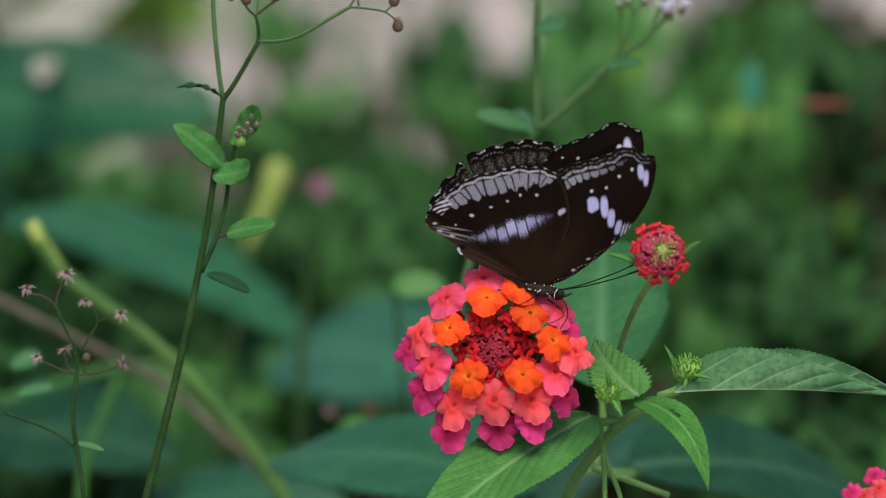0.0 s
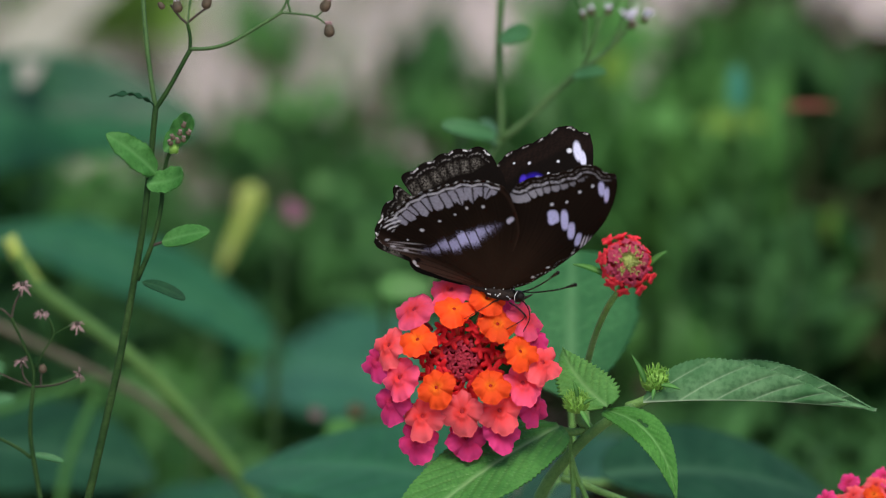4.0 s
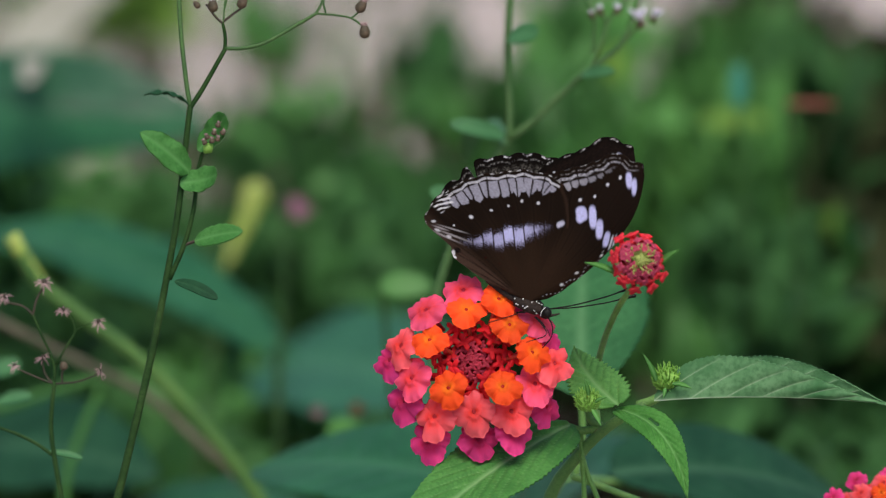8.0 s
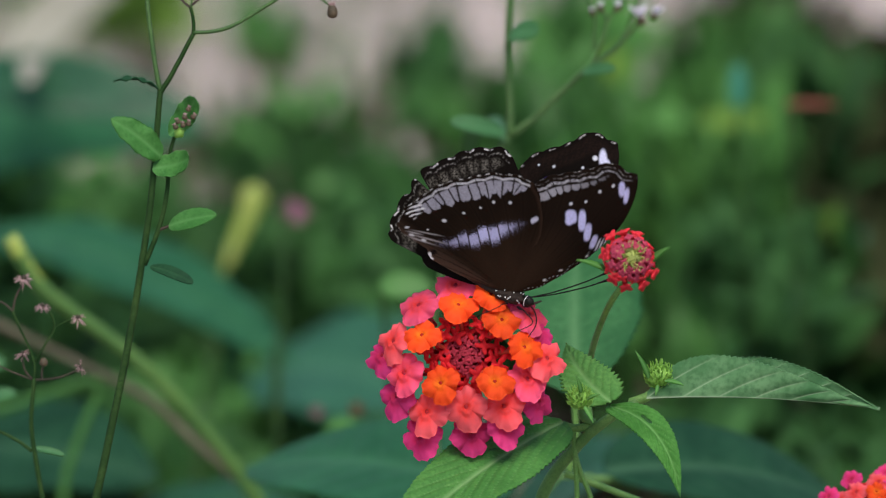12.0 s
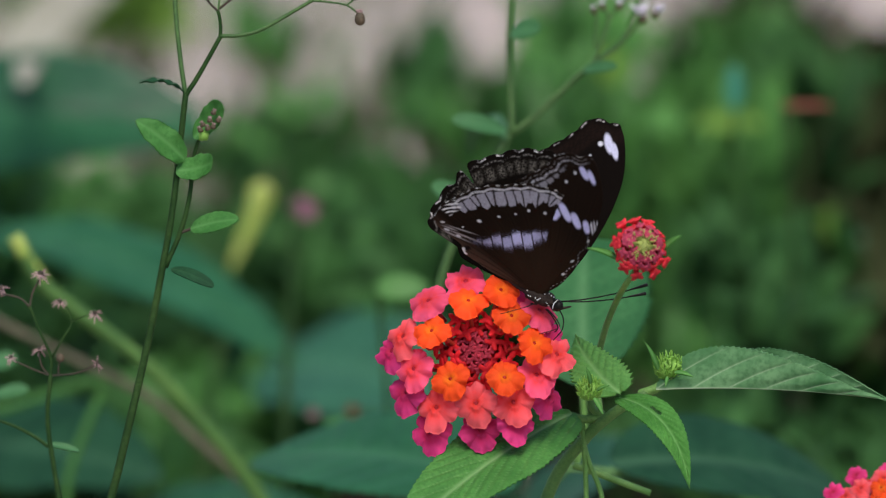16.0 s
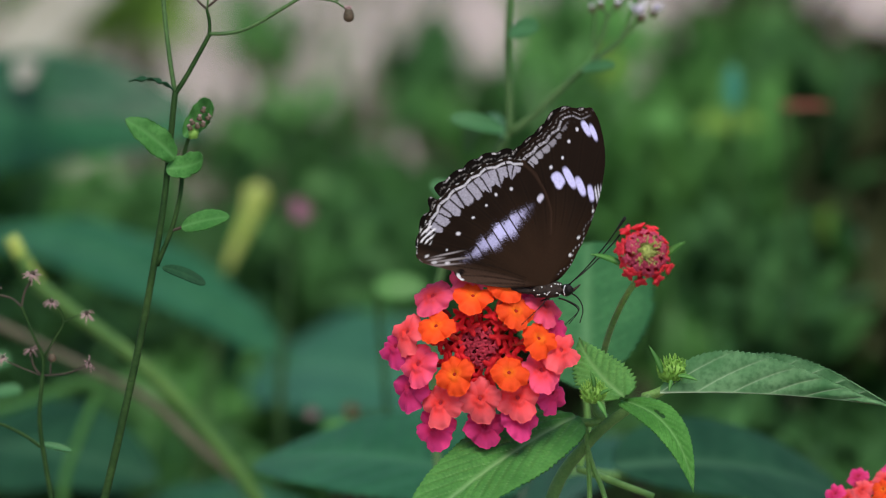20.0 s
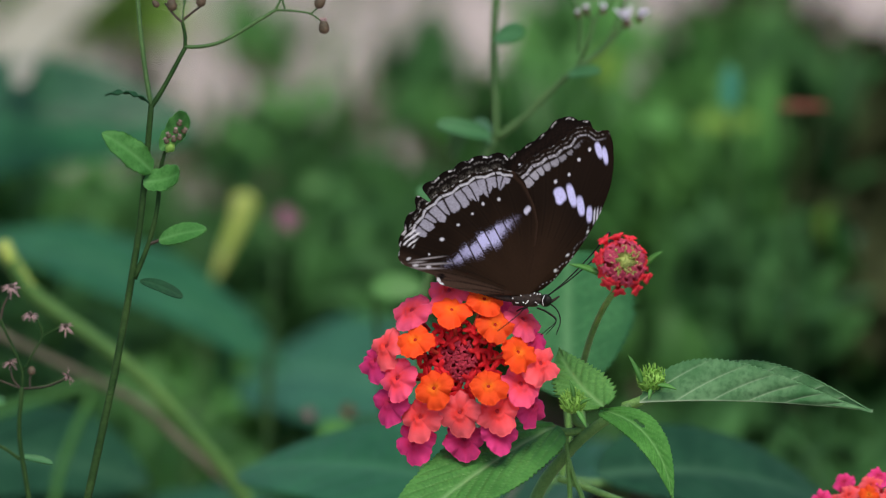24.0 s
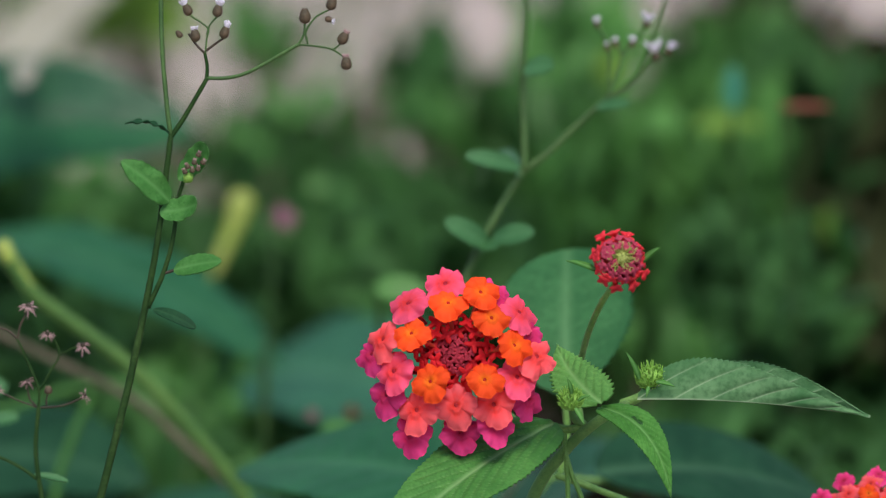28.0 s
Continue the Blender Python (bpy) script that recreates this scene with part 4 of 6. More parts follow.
    # fine dark veins over the whole wing, each between two paler lines
    ribs = {"fore": (58, 66, 73.5, 80, 86, 92, 99), "hind": (94, 104, 114, 123, 132, 141, 150, 158, 165)}[kind]
    for q in ribs:
        d = np.abs(ang - q + 3 * np.sin(r / 60)) * math.pi / 180 * r
        lay(np.clip(1.5 - d, 0, 1) * (r > 110) * 0.35, BLACK)
        lay(np.clip(1.6 - np.abs(d - 3.2), 0, 1) * (r > 90) * 0.06, (0.05, 0.028, 0.019))
    arc = inset - 3.6 * (1 - off2) ** 1.5
    if kind == "hind":
        # pale band across the middle, cut by the veins and dusted at its rims
        a, b = np.array((-150.0, 42.0)), np.array((-26.0, 143.0))
        length = np.linalg.norm(b - a)
        d = (b - a) / length
        s = (x - a[0]) * d[0] + (z - a[1]) * d[1]
        q = -(x - a[0]) * d[1] + (z - a[1]) * d[0] + 5 * np.sin(s / length * math.pi)
        f = s / length
        w = np.interp(f, (-0.05, 0.15, 0.40, 0.62, 0.82, 1.02), (4, 8, 14.5, 17, 10, 4))
        strength = np.interp(f, (-0.05, 0.12, 0.32, 0.75, 0.88, 1.04), (0.0, 0.4, 0.9, 1.0, 0.40, 0.0))
        slit = np.abs((((s - 0.12 * q) / 18.5) % 1.0) - 0.5) * 2
        cell = np.floor((s - 0.12 * q) / 18.5)
        jog = 3.2 * np.sin(cell * 2.7) + 0.9 * np.sin(s * 0.9)
        low = np.where(q + jog < 0, 9.0, 4.5)          # frayed towards the root, cleaner outside
        fade = np.clip((w - np.abs(q + jog) + 6 * fine * grain + 2 * rough) / low, 0, 1)
        lay(fade * strength * (0.86 + 0.14 * np.sin(cell * 1.9)) * np.clip((0.91 - slit) / 0.07, 0, 1), PALE)
        lay(np.clip((w + 8 - np.abs(q + jog)) / 8.0, 0, 1) * strength * np.clip(fine * 1.4 - 0.3, 0, 1) * (slit < 0.9) * 0.35, PALE)
        spots(col, x, z, ((-12, 155, 4.6, 6.2, -30), (-15, 151, 3.4, 5, 20)), (0.54, 0.52, 0.66), 0.3)
        # brown inner field and lobe
        anal = np.clip((ang - 163) / 10, 0, 1) * np.clip((r - 20) / 40, 0, 1)
        lay(anal * 0.8, (0.078, 0.046, 0.033))
        for t in (161, 166.5, 172, 178, 183):
            e = np.abs(ang - t + 1.5 * np.sin(r / 40)) * math.pi / 180 * r
            lay(np.clip(2.0 - e, 0, 1) * (r > 40) * (0.45 + 0.2 * rough), (0.007, 0.005, 0.004))
        spots(col, x, z, ((-168, 46, 26, 1.7, 8), (-184, 37, 26, 1.6, 4), (-196, 47, 12, 1.6, 10), (-176, 56, 22, 1.4, 12)), (0.30, 0.27, 0.28), 0.6)
        spots(col, x, z, ((-176, 40, 4.4, 2.6, 10), (-199, 41, 5, 2.2, 10), (-212, 52, 4, 2.2, 30)), (0.55, 0.53, 0.57), 0.35)
        spots(col, x, z, ((-152, 25, 6, 5, 0),), (0.004, 0.003, 0.004), 0.2)
        spots(col, x, z, ((-156, 16, 3.2, 6.0, 20), (-152, 11, 5, 2.4, 0)), WHITE, 0.3)
        # grey cells along the margin, then the scalloped white line
        deep = np.interp(run, (0, 5, 14, 40, 90, 150, 190, 225, 245), (-4, 8, 17, 22, 28, 33, 28, 20, 6))
        prong = np.where(run < 105, 10 * (1 - off2) ** 1.2 - 7 * (1 - off) ** 2, 0) - np.where(run >= 105, 8 * off ** 2.5, 0) + 3.0 * np.sin(np.floor(k) * 2.3)
        cells = np.clip((0.86 - off) / 0.08, 0, 1)
        lay(between(inset, 12.5, 13 + deep + prong + 1.2 * rough, 1.6) * cells * whole * (run < 243) * (0.86 + 0.14 * fine + 0.08 * rough), GREY)
        lay(between(arc, 4.6, 10.0, 1.3) * (off2 < 0.95) * whole * (run < 240) * np.clip(0.9 + 0.25 * rough, 0, 1), (0.56, 0.54, 0.60))
        lay(between(inset, -1, 2.0, 1.0) * (off2 < 0.7) * whole * np.clip(0.5 + 0.6 * rough, 0, 1), (0.66, 0.64, 0.66))
        lay(between(run, 222, 262, 3) * between(inset, 3, 26, 3) * np.clip(0.15 + 1.0 * np.sin(inset * 0.75 + run * 0.30), 0, 1), WHITE)
        spots(col, x, z, ((-64, 170, 2.7, 3.0, 0), (-91, 160, 2.3, 2.9, 20), (-108, 141, 2.2, 2.1, 0), (-131, 119.5, 2.8, 2.0, 20), (-157, 91.5, 3.8, 3.0, 10), (-177, 63, 1.8, 1.8, 0)), (0.60, 0.58, 0.64), 0.35)
        # the wing's bent front rim
        rim = np.interp(ang, (84, 90, 101, 106), (1.0, 1.0, 0.8, 0.0))
        lay(rim * np.clip(1.4 - np.abs(inset * 0 + (ang - np.interp(r, (60, 130, 165, 200, 216), (84, 86, 91, 97, 101))) * r * 0.0175) / 4, 0, 1) * (r > 90) * 0.5, (0.050, 0.027, 0.018))
    else:
        spots(col, x, z, ((19, 187, 9.5, 13, 35), (39, 190, 6.4, 20, 27), (58.5, 175, 6.2, 17, 22), (77, 163, 5.0, 14, 12)), PALE, 0.16, 2.7)
        spots(col, x, z, ((20, 178, 6.5, 8, 20),), PALE, 0.25)
        spots(col, x, z, ((86.5, 161, 1.4, 13, 9), (91.5, 162, 1.2, 15, 9), (96.5, 163, 1.0, 14, 9)), (0.62, 0.62, 0.72), 0.2, 3.0)
        spots(col, x, z, ((69, 277, 5.4, 14.5, 28), (82, 270, 4.4, 15, 22)), PALE, 0.16, 2.4)
        spots(col, x, z, ((6.5, 208, 2.6, 3.2, 0), (27, 225, 2.0, 3.0, 0), (38.5, 254, 2.6, 3.0, 0), (53, 275, 2.2, 3.4, 0)), (0.62, 0.60, 0.68), 0.3)
        # paler cells, strongest beside the hind wing, and the double white line along the margin
        fade = np.interp(run, (0, 50, 80, 150, 175), (0.0, 0.12, 0.45, 1.0, 1.0))
        cells = np.clip((0.88 - off) / 0.08, 0, 1)
        lay(between(inset, 22, 24 + 15 * fade - 7 * off ** 2 + rough, 1.8) * cells * fade * 0.9, (0.36, 0.345, 0.40))
        lay(between(arc, 11.5, 12.5 + 5.5 * np.interp(run, (0, 60, 110), (0.45, 0.6, 1.0)), 1.4) * (off2 < 0.93) * np.clip(0.72 + 0.5 * rough, 0, 1) * np.interp(run, (0, 12, 40), (0, 0.5, 0.9)), (0.50, 0.48, 0.54))
        lay(between(arc, 4.5, 7.5, 1.3) * (off2 < 0.85) * np.clip(0.25 + rough, 0, 1) * 0.7, (0.36, 0.33, 0.34))
        lay(between(inset, -1, 2.2, 1.0) * (off2 < 0.35) * np.clip(0.5 + rough, 0, 1) * 0.7, (0.6, 0.58, 0.6))
        # white flecks along the front rim
        front = np.abs(ang - np.interp(r, (18, 46, 79, 110, 145, 183, 217), (27, 38, 47.6, 52, 56, 59.5, 62.6))) * math.pi / 180 * r
        fleck = np.clip(1.7 - np.hypot(np.abs(r - np.round(r / 7.0) * 7.0), np.abs(front - 5 - 3.8 * np.sin(np.round(r / 7.0) * 5.3)) * 0.9), 0, 1)
        lay(fleck * (r > 24) * (r < 165) * np.clip(0.6 + 0.6 * rough, 0, 1), (0.55, 0.55, 0.60))
        spots(col, x, z, ((55, 85, 3.2, 2.2, 30), (40, 54, 2.8, 3.0, 0), (81, 132, 2.0, 2.4, 0)), (0.72, 0.72, 0.75), 0.3)
    return col


def wing_mesh(name, kind, side):
    """A wing in its own plane, root at the origin, two skins a hair apart; side -1 is the right wing, 1 the left."""
    out = np.array(FORE if kind == "fore" else HIND, float)
    first, last = {"fore": (11, 22), "hind": (5, 20)}[kind]
    n_a, n_r = 300, 180
    a0, r0 = np.degrees(np.arctan2(out[:, 1], out[:, 0])) % 360, np.hypot(out[:, 0], out[:, 1])
    ang = np.linspace(a0[0], a0[-1], n_a)
    reach = np.interp(ang, a0, r0)
    for _ in range(2):
        reach = np.convolve(np.pad(reach, 1, "edge"), (0.25, 0.5, 0.25), "valid")
    lo, hi = a0[first], a0[last]
    rim = np.clip((ang - lo + 1) / 4, 0, 1) * np.clip((hi - ang) / 3, 0, 1)
    grown = {("hind", 1): 19.0, ("fore", 1): 6.0}.get((kind, side), 0.0)       # the right wings have lost their outer fringe
    reach = reach + grown * rim * np.interp(ang, (138, 160), (1.0, 0.0))
    on = (ang >= lo) & (ang <= hi)
    mx, mz = (reach * np.cos(np.radians(ang)))[on], (reach * np.sin(np.radians(ang)))[on]
    along = np.concatenate(((0,), np.cumsum(np.hypot(np.diff(mx), np.diff(mz)))))
    wide = {"fore": 15.5, "hind": 17.6}[kind]
    run_m = np.interp(ang, ang[on], along)
    teeth = np.abs(np.cos((run_m + 2.2 * np.sin(run_m * 0.061) - 4) / wide / 2 * math.pi))
    edge = reach + rim * (4.5 if kind == "hind" else 3.4) * (teeth - 0.65)
    if side > 0 and kind == "hind":          # a tear in the left hind wing
        edge = edge - 33 * np.exp(-((ang - 141.0) / 0.9) ** 2) - 8 * np.exp(-((ang - 147.0) / 2.0) ** 2)
    f = np.linspace(0.0, 1.0, n_r) ** 0.85
    r = edge[None, :] * f[:, None]
    a = np.broadcast_to(np.radians(ang)[None, :], r.shape)
    x, z = r * np.cos(a), r * np.sin(a)
    inset, run = np.empty_like(x), np.empty_like(x)
    for i in range(n_r):          # depth inside the margin and place along it
        d = np.hypot(x[i][:, None] - mx[None, :], z[i][:, None] - mz[None, :])
        j = d.argmin(1)
        inset[i], run[i] = d[np.arange(n_a), j], along[j]
    inset = np.where(r > reach[None, :], -inset, inset)
    deg = np.degrees(a)
    camber = 10 * np.sin(f * 2.4)[:, None] * np.sin((deg - a0[0]) / (a0[-1] - a0[0]) * math.pi) + 0.5 * np.sin(deg / 4.7 * math.pi) * f[:, None]
    shift = ({"fore": 0.0, "hind": 7.0}[kind] * f[:, None] + 13.0 * (1 - f[:, None]) ** 1.5) * side      # the hind wing lies outside the fore wing
    verts, cols = [], []
    for skin in (1, -1):          # 1 is the under side, turned outward; -1 the upper side, turned to the other wing
        y = side * (camber * 0.5 + skin * 0.7) + shift
        verts.append(np.stack((x, y + 0 * x, z), -1).reshape(-1, 3) * U)
        c = wing_colours(kind, x, z, r, deg, inset, run, skin < 0)
        cols.append(np.concatenate((c, np.ones((*c.shape[:2], 1))), -1).reshape(-1, 4))
    v = np.concatenate(verts)
    idx = np.arange(n_r * n_a).reshape(n_r, n_a)
    quad = np.stack((idx[:-1, :-1], idx[:-1, 1:], idx[1:, 1:], idx[1:, :-1]), -1).reshape(-1, 4)
    back = quad[:, ::-1] + n_r * n_a
    last = idx[-1]
    rimq = np.stack((last[:-1], last[1:], last[1:] + n_r * n_a, last[:-1] + n_r * n_a), -1)
    me = bpy.data.meshes.new(name)
    me.from_pydata(v.tolist(), [], np.concatenate((quad, back, rimq)).tolist())
    ca = me.color_attributes.new("pigment", "FLOAT_COLOR", "POINT")
    ca.data.foreach_set("color", np.concatenate(cols).ravel().astype(np.float32))
    me.polygons.foreach_set("use_smooth", [True] * len(me.polygons))
    me.materials.append(WING)
    me.update()
    return me


def local_part(name, shape, mat, parent, label="", at=(0, 0, 0)):
    shape.v = [tuple((Vector(p) - Vector(at)) * U) for p in shape.v]
    ob = new(name, shape.mesh(name, mat))
    ob.parent = parent
    ob.location = Vector(at) * U
    return tagged(ob, label)


butterfly = tagged(new("butterfly"), "dark brown butterfly with white-banded, blue-patched wings on the flower head", "butterfly")
wings = {}
for kind, side, name in (("fore", -1, "right_forewing"), ("hind", -1, "right_hindwing"), ("fore", 1, "left_forewing"), ("hind", 1, "left_hindwing")):
    ob = new(name, wing_mesh(name, kind, side))
    ob.parent = butterfly
    wings[name] = tagged(ob, "scalloped dark wing with pale band" if kind == "hind" else "dark wing with white spots")
thorax = local_part("thorax", blob(Shape(), (0, 0, -6), 31, 16, 16, n=14, sides=16, wob=0.25), FUR, butterfly)
rows = []
s = Shape()
for i in range(15):
    f = i / 14
    cx, cz = -26 - 56 * f, -8 + 10 * f
    r = (6.5 * math.sin(min(1, f * 1.3 + 0.35) * math.pi * 0.6) * (1 - 0.55 * f) + 2) * (1 + 0.06 * math.cos(f * 14 * math.pi))
    rows.append([(cx, 7 * f + 0.85 * r * math.cos(a), cz + r * math.sin(a)) for a in (2 * math.pi * j / 14 for j in range(14))])
n0 = s.grid(rows, closed=True)
s.fan([n0 + 14 * 14 + j for j in range(14)], (-85, 7, 2))
abdomen = local_part("abdomen", s, FUR, butterfly)
head_b = local_part("head", blob(Shape(), (34, 0, -8), 12, 11, 11, n=10, sides=12, wob=0.15), CHITIN, butterfly, at=(34, 0, -8))
for sd in (-1, 1):
    local_part("eye", blob(Shape(), (4, sd * 8, 1), 7.5, 5, 8, n=8, sides=12), CHITIN, head_b)
    local_part("eye_rim", tube(Shape(), [(-4, sd * 10, -9), (-6, sd * 12, 0), (-3, sd * 10.5, 9)], 0.7, 0.6, 8, 5), WHITE_SCALE, head_b, "white rim behind the eye")
    local_part("palp", tube(Shape(), [(8, sd * 4, -2), (15, sd * 5, 2), (24, sd * 5, 9)], 3.6, 1.2, 8, 6), FUR, head_b)
antennae = []
for sd in (-1, 1):
    s = Shape()
    tube(s, [(0, 0, 0), (35, sd * 5, 26), (75, sd * 12, 62), (96, sd * 16, 84)], 1.3, 1.3, 20, 6)
    tube(s, [(92, sd * 15.4, 80), (103, sd * 17, 92), (113, sd * 18.5, 103)], 1.5, 3.5, 8, 6)
    s.v = [(p[0] + 38, p[1] + sd * 4, p[2] + 1) for p in s.v]
    antennae.append(local_part("antenna", s, CHITIN, butterfly, at=(38, sd * 4, 1)))
proboscis = local_part("proboscis", tube(Shape(), [(0, 0, 0), (20, -2, -14), (28, -4, -34), (22, -6, -58)], 1.4, 0.9, 18, 6), CHITIN, head_b, at=(6, 0, -6))
for sd, px, knee, foot in ((-1, 22, (30, -20), (4, -46)), (-1, 2, (-18, -14), (-52, -44)), (1, 22, (36, -22), (20, -46)), (1, 2, (-20, -14), (-42, -44))):
    s = Shape()
    tube(s, [(px, sd * 12, -22), (px + knee[0] * 0.5, sd * 26, -22 + knee[1] * 0.3), (px + knee[0], sd * 34, -22 + knee[1]), (px + foot[0], sd * 38, -22 + foot[1])], 1.5, 0.7, 18, 6)
    local_part("leg", s, CHITIN, butterfly)
rnd = random.Random(4)
dot = blob(Shape(), (0, 0, 0), 1.3, 1.0, 1.3, n=5, sides=7)
dot.v = [tuple(Vector(p) * U) for p in dot.v]
dot_mesh = dot.mesh("white_dot", WHITE_SCALE)
for i in range(16):
    a, b = rnd.uniform(-0.9, 0.9), rnd.uniform(-0.7, 0.85)
    o = new("white_dot", dot_mesh)
    o.parent = thorax
    o.location = Vector((31 * a, -16.6 * math.sqrt(max(0.03, 1 - a * a - b * b * 0.8)), -6 + 16 * b)) * U


# ---- broad-leaved plants behind ----
def broad_plant(name, base, leaves, label, mat, group=""):
    """A clump of large leaves on long stalks rising from one root."""
    root = thing(name, base, label, "plant", group)
    for b, t, w, d0, d1, face, m in leaves:
        pb, pt = spot(*b, d0), spot(*t, d1)
        s = Shape()
        leaf(s, pb, pt, w * STEP * (d0 + d1) / 2, face, arch=0.06, fold=0.12, veins=8, rug=0.008, p=0.5, q=0.75, nu=50, nv=12, wave=0.06)
        lf = part("leaf", s, m or mat, root, at=pb)
        s = Shape()
        low = REST[root]
        tube(s, [low, low.lerp(pb, 0.5) + (pb - pt) * 0.15, pb - (pt - pb) * 0.12, pb + (pt - pb) * 0.03], 0.0032, 0.0016, 24, 7)
        part("stalk", s, DEEP_LEAF, root)
    return root


UPFACE = TOWARD * 0.8 + ABOVE * 0.9
broad = broad_plant("broadleaf_plant", under(-80, 900, 1.58), (
    ((-40, 420), (505, 655), 190, 1.60, 1.48, UPFACE + RIGHT * 0.2, None),
    ((450, 655), (860, 735), 310, 1.66, 1.60, UPFACE, BLUE_LEAF),
    ((860, 980), (1120, 800), 230, 1.40, 1.36, UPFACE, BROAD_DARK),
    ((-120, 800), (260, 860), 260, 1.42, 1.38, UPFACE, DEEP_LEAF),
    ((-300, 250), (345, 240), 290, 1.74, 1.68, UPFACE + TOWARD * 0.4, None),
    ((-60, 150), (330, 205), 120, 1.66, 1.64, UPFACE + TOWARD * 1.5, BROAD_DARK),
    ((200, 940), (560, 930), 160, 1.40, 1.38, UPFACE, BROAD_DARK)), "clump of broad blue-green pointed leaves", BROAD_LEAF)

stalks = thing("arching_stalk_plant", under(-200, 900, 1.3), "arching yellow-green stalks with a brown dry one behind", "plant")
for pts, r0, r1, d, mat in (
        ([(20, 462), (34, 488), (72, 530), (220, 640), (330, 750), (425, 870), (500, 1000)], 14, 13, 1.26, YELLOW_STALK),
        ([(-200, 480), (-60, 560), (80, 630), (240, 710), (330, 790), (430, 880), (480, 960)], 8, 8.5, 1.32, BROWN_STALK),
        ([(-120, 760), (0, 728), (120, 690), (240, 675), (330, 690)], 9, 6, 1.40, BUSH_MID),
        ([(160, 700), (130, 770), (100, 860), (90, 1000)], 7, 8, 1.34, BUSH_MID)):
    s = Shape()
    tube(s, [spot(x, y, d) for x, y in pts], r0 * STEP * d, r1 * STEP * d, 40, 8, 0.05)
    part("stalk", s, mat, stalks)
s = Shape()
tube(s, [REST[stalks], spot(60, 1900, 1.28), spot(430, 1200, 1.28), spot(500, 1000, 1.26)], 16 * STEP, 13 * STEP, 30, 8)
part("stalk", s, YELLOW_STALK, stalks)
s = Shape()
tube(s, [spot(2, 428, 1.26), spot(18, 458, 1.26), spot(48, 505, 1.26), spot(62, 522, 1.26)], 17 * STEP, 15 * STEP, 14, 8)
part("pale_tip", s, PALE_YELLOW, stalks)

spathe = thing("yellow_bud_plant", under(370, 600, 1.55), "pale yellow furled bud and faded pink blossom on stalks", "plant")
s = Shape()
tube(s, [spot(374, 496, 1.55), spot(392, 452, 1.55), spot(418, 392, 1.55), spot(430, 350, 1.55)], 7 * STEP, 38 * STEP, 20, 12)
part("furled_bud", s, PALE_YELLOW, spathe)
s = Shape()
tube(s, [REST[spathe], spot(330, 1200, 1.55), spot(360, 600, 1.55), spot(382, 478, 1.55)], 9 * STEP, 9 * STEP, 30, 8)
part("stalk", s, WEED_TWIG, spathe)
s = Shape()
for i in range(6):
    a = i * 1.05
    leaf(s, spot(485, 376, 1.5), spot(505 + 26 * math.cos(a), 390 + 20 * math.sin(a), 1.5), 26 * STEP * 1.4, TOWARD, nu=8, nv=3)
part("blossom", s, PETAL_PINK, spathe)
s = Shape()
tube(s, [REST[spathe] + Vector((0.02, 0.05, 0)), spot(470, 1100, 1.42), spot(478, 560, 1.46), spot(485, 376, 1.5)], 0.0016, 0.001, 24, 6)
part("stalk", s, WEED_STEM, spathe)


# faded blossoms caught on the broad leaves
for x, y, mat, label in ((552, 732, FLORET_DRY, "faded pinkish blossom fallen on a leaf"), (622, 727, ORANGE_DRY, "faded orange blossom fallen on a leaf")):
    s = Shape()
    for i in range(5):
        leaf(s, spot(x, y, 1.36), spot(x + 12 * math.cos(i * 1.26), y + 11 * math.sin(i * 1.26), 1.355), 13 * STEP * 1.36, TOWARD, nu=6, nv=2)
    o = new("fallen_blossom", s.mesh("fallen_blossom", mat))
    REST[o] = Vector((0, 0, 0))
    tagged(o, label, "blossom", "fallen blossoms")

# ---- undergrowth ----
def shrub(x, y, d, wide, high, count, size, mat, label, seed, slim=0.45, upright=0.3, deep=0.5):
    """A bush: forking twigs from the root and a loose crown of single leaves."""
    rnd = random.Random(seed)
    k = STEP * d
    c = spot(x, y, d)
    root = thing("bush", Vector((c.x, c.y, -0.02)), label, "bush", "undergrowth bushes")
    crown = Shape()
    for i in range(7):
        s = Shape()
        q = Vector((rnd.uniform(-1, 1) * wide * k * 0.4, rnd.uniform(-0.5, 0.5) * deep * 0.5, rnd.uniform(-0.6, 0.5) * high * k * 0.5))
        mid = REST[root].lerp(c + q, 0.5) + Vector((rnd.uniform(-0.05, 0.05), rnd.uniform(-0.05, 0.05), 0))
        tube(s, [REST[root] + Vector((rnd.uniform(-0.04, 0.04), rnd.uniform(-0.04, 0.04), 0)), mid, c + q], 0.006, 0.002, 14, 6)
        part("stem", s, BARK, root)
    for i in range(count):
        while True:
            a, b, e = rnd.uniform(-1, 1), rnd.uniform(-1, 1), rnd.uniform(-1, 1)
            if a * a + b * b + e * e < 0.75 + 0.5 * noise.noise((a * 2 + seed, b * 2, e * 2)):
                break
        p = c + RIGHT * a * wide * k * 0.55 + ABOVE * b * high * k * 0.55 + AHEAD * e * deep * 0.5
        if p.z < 0.02:
            p.z = 0.02 + rnd.random() * 0.06
        w = Vector((rnd.gauss(0, 1), rnd.gauss(0, 1), rnd.gauss(0, 0.6) + upright * 3)).normalized()
        f = Vector((rnd.gauss(0, 0.5), rnd.gauss(-0.5, 0.5), 1))
        z = size * rnd.uniform(0.6, 1.5)
        leaf(crown, p, p + w * z, z * slim, f, nu=4, nv=1, arch=0.1, fold=0.25, veins=3)
    tagged(part("crown", crown, mat, root), kind="stuff")
    return root


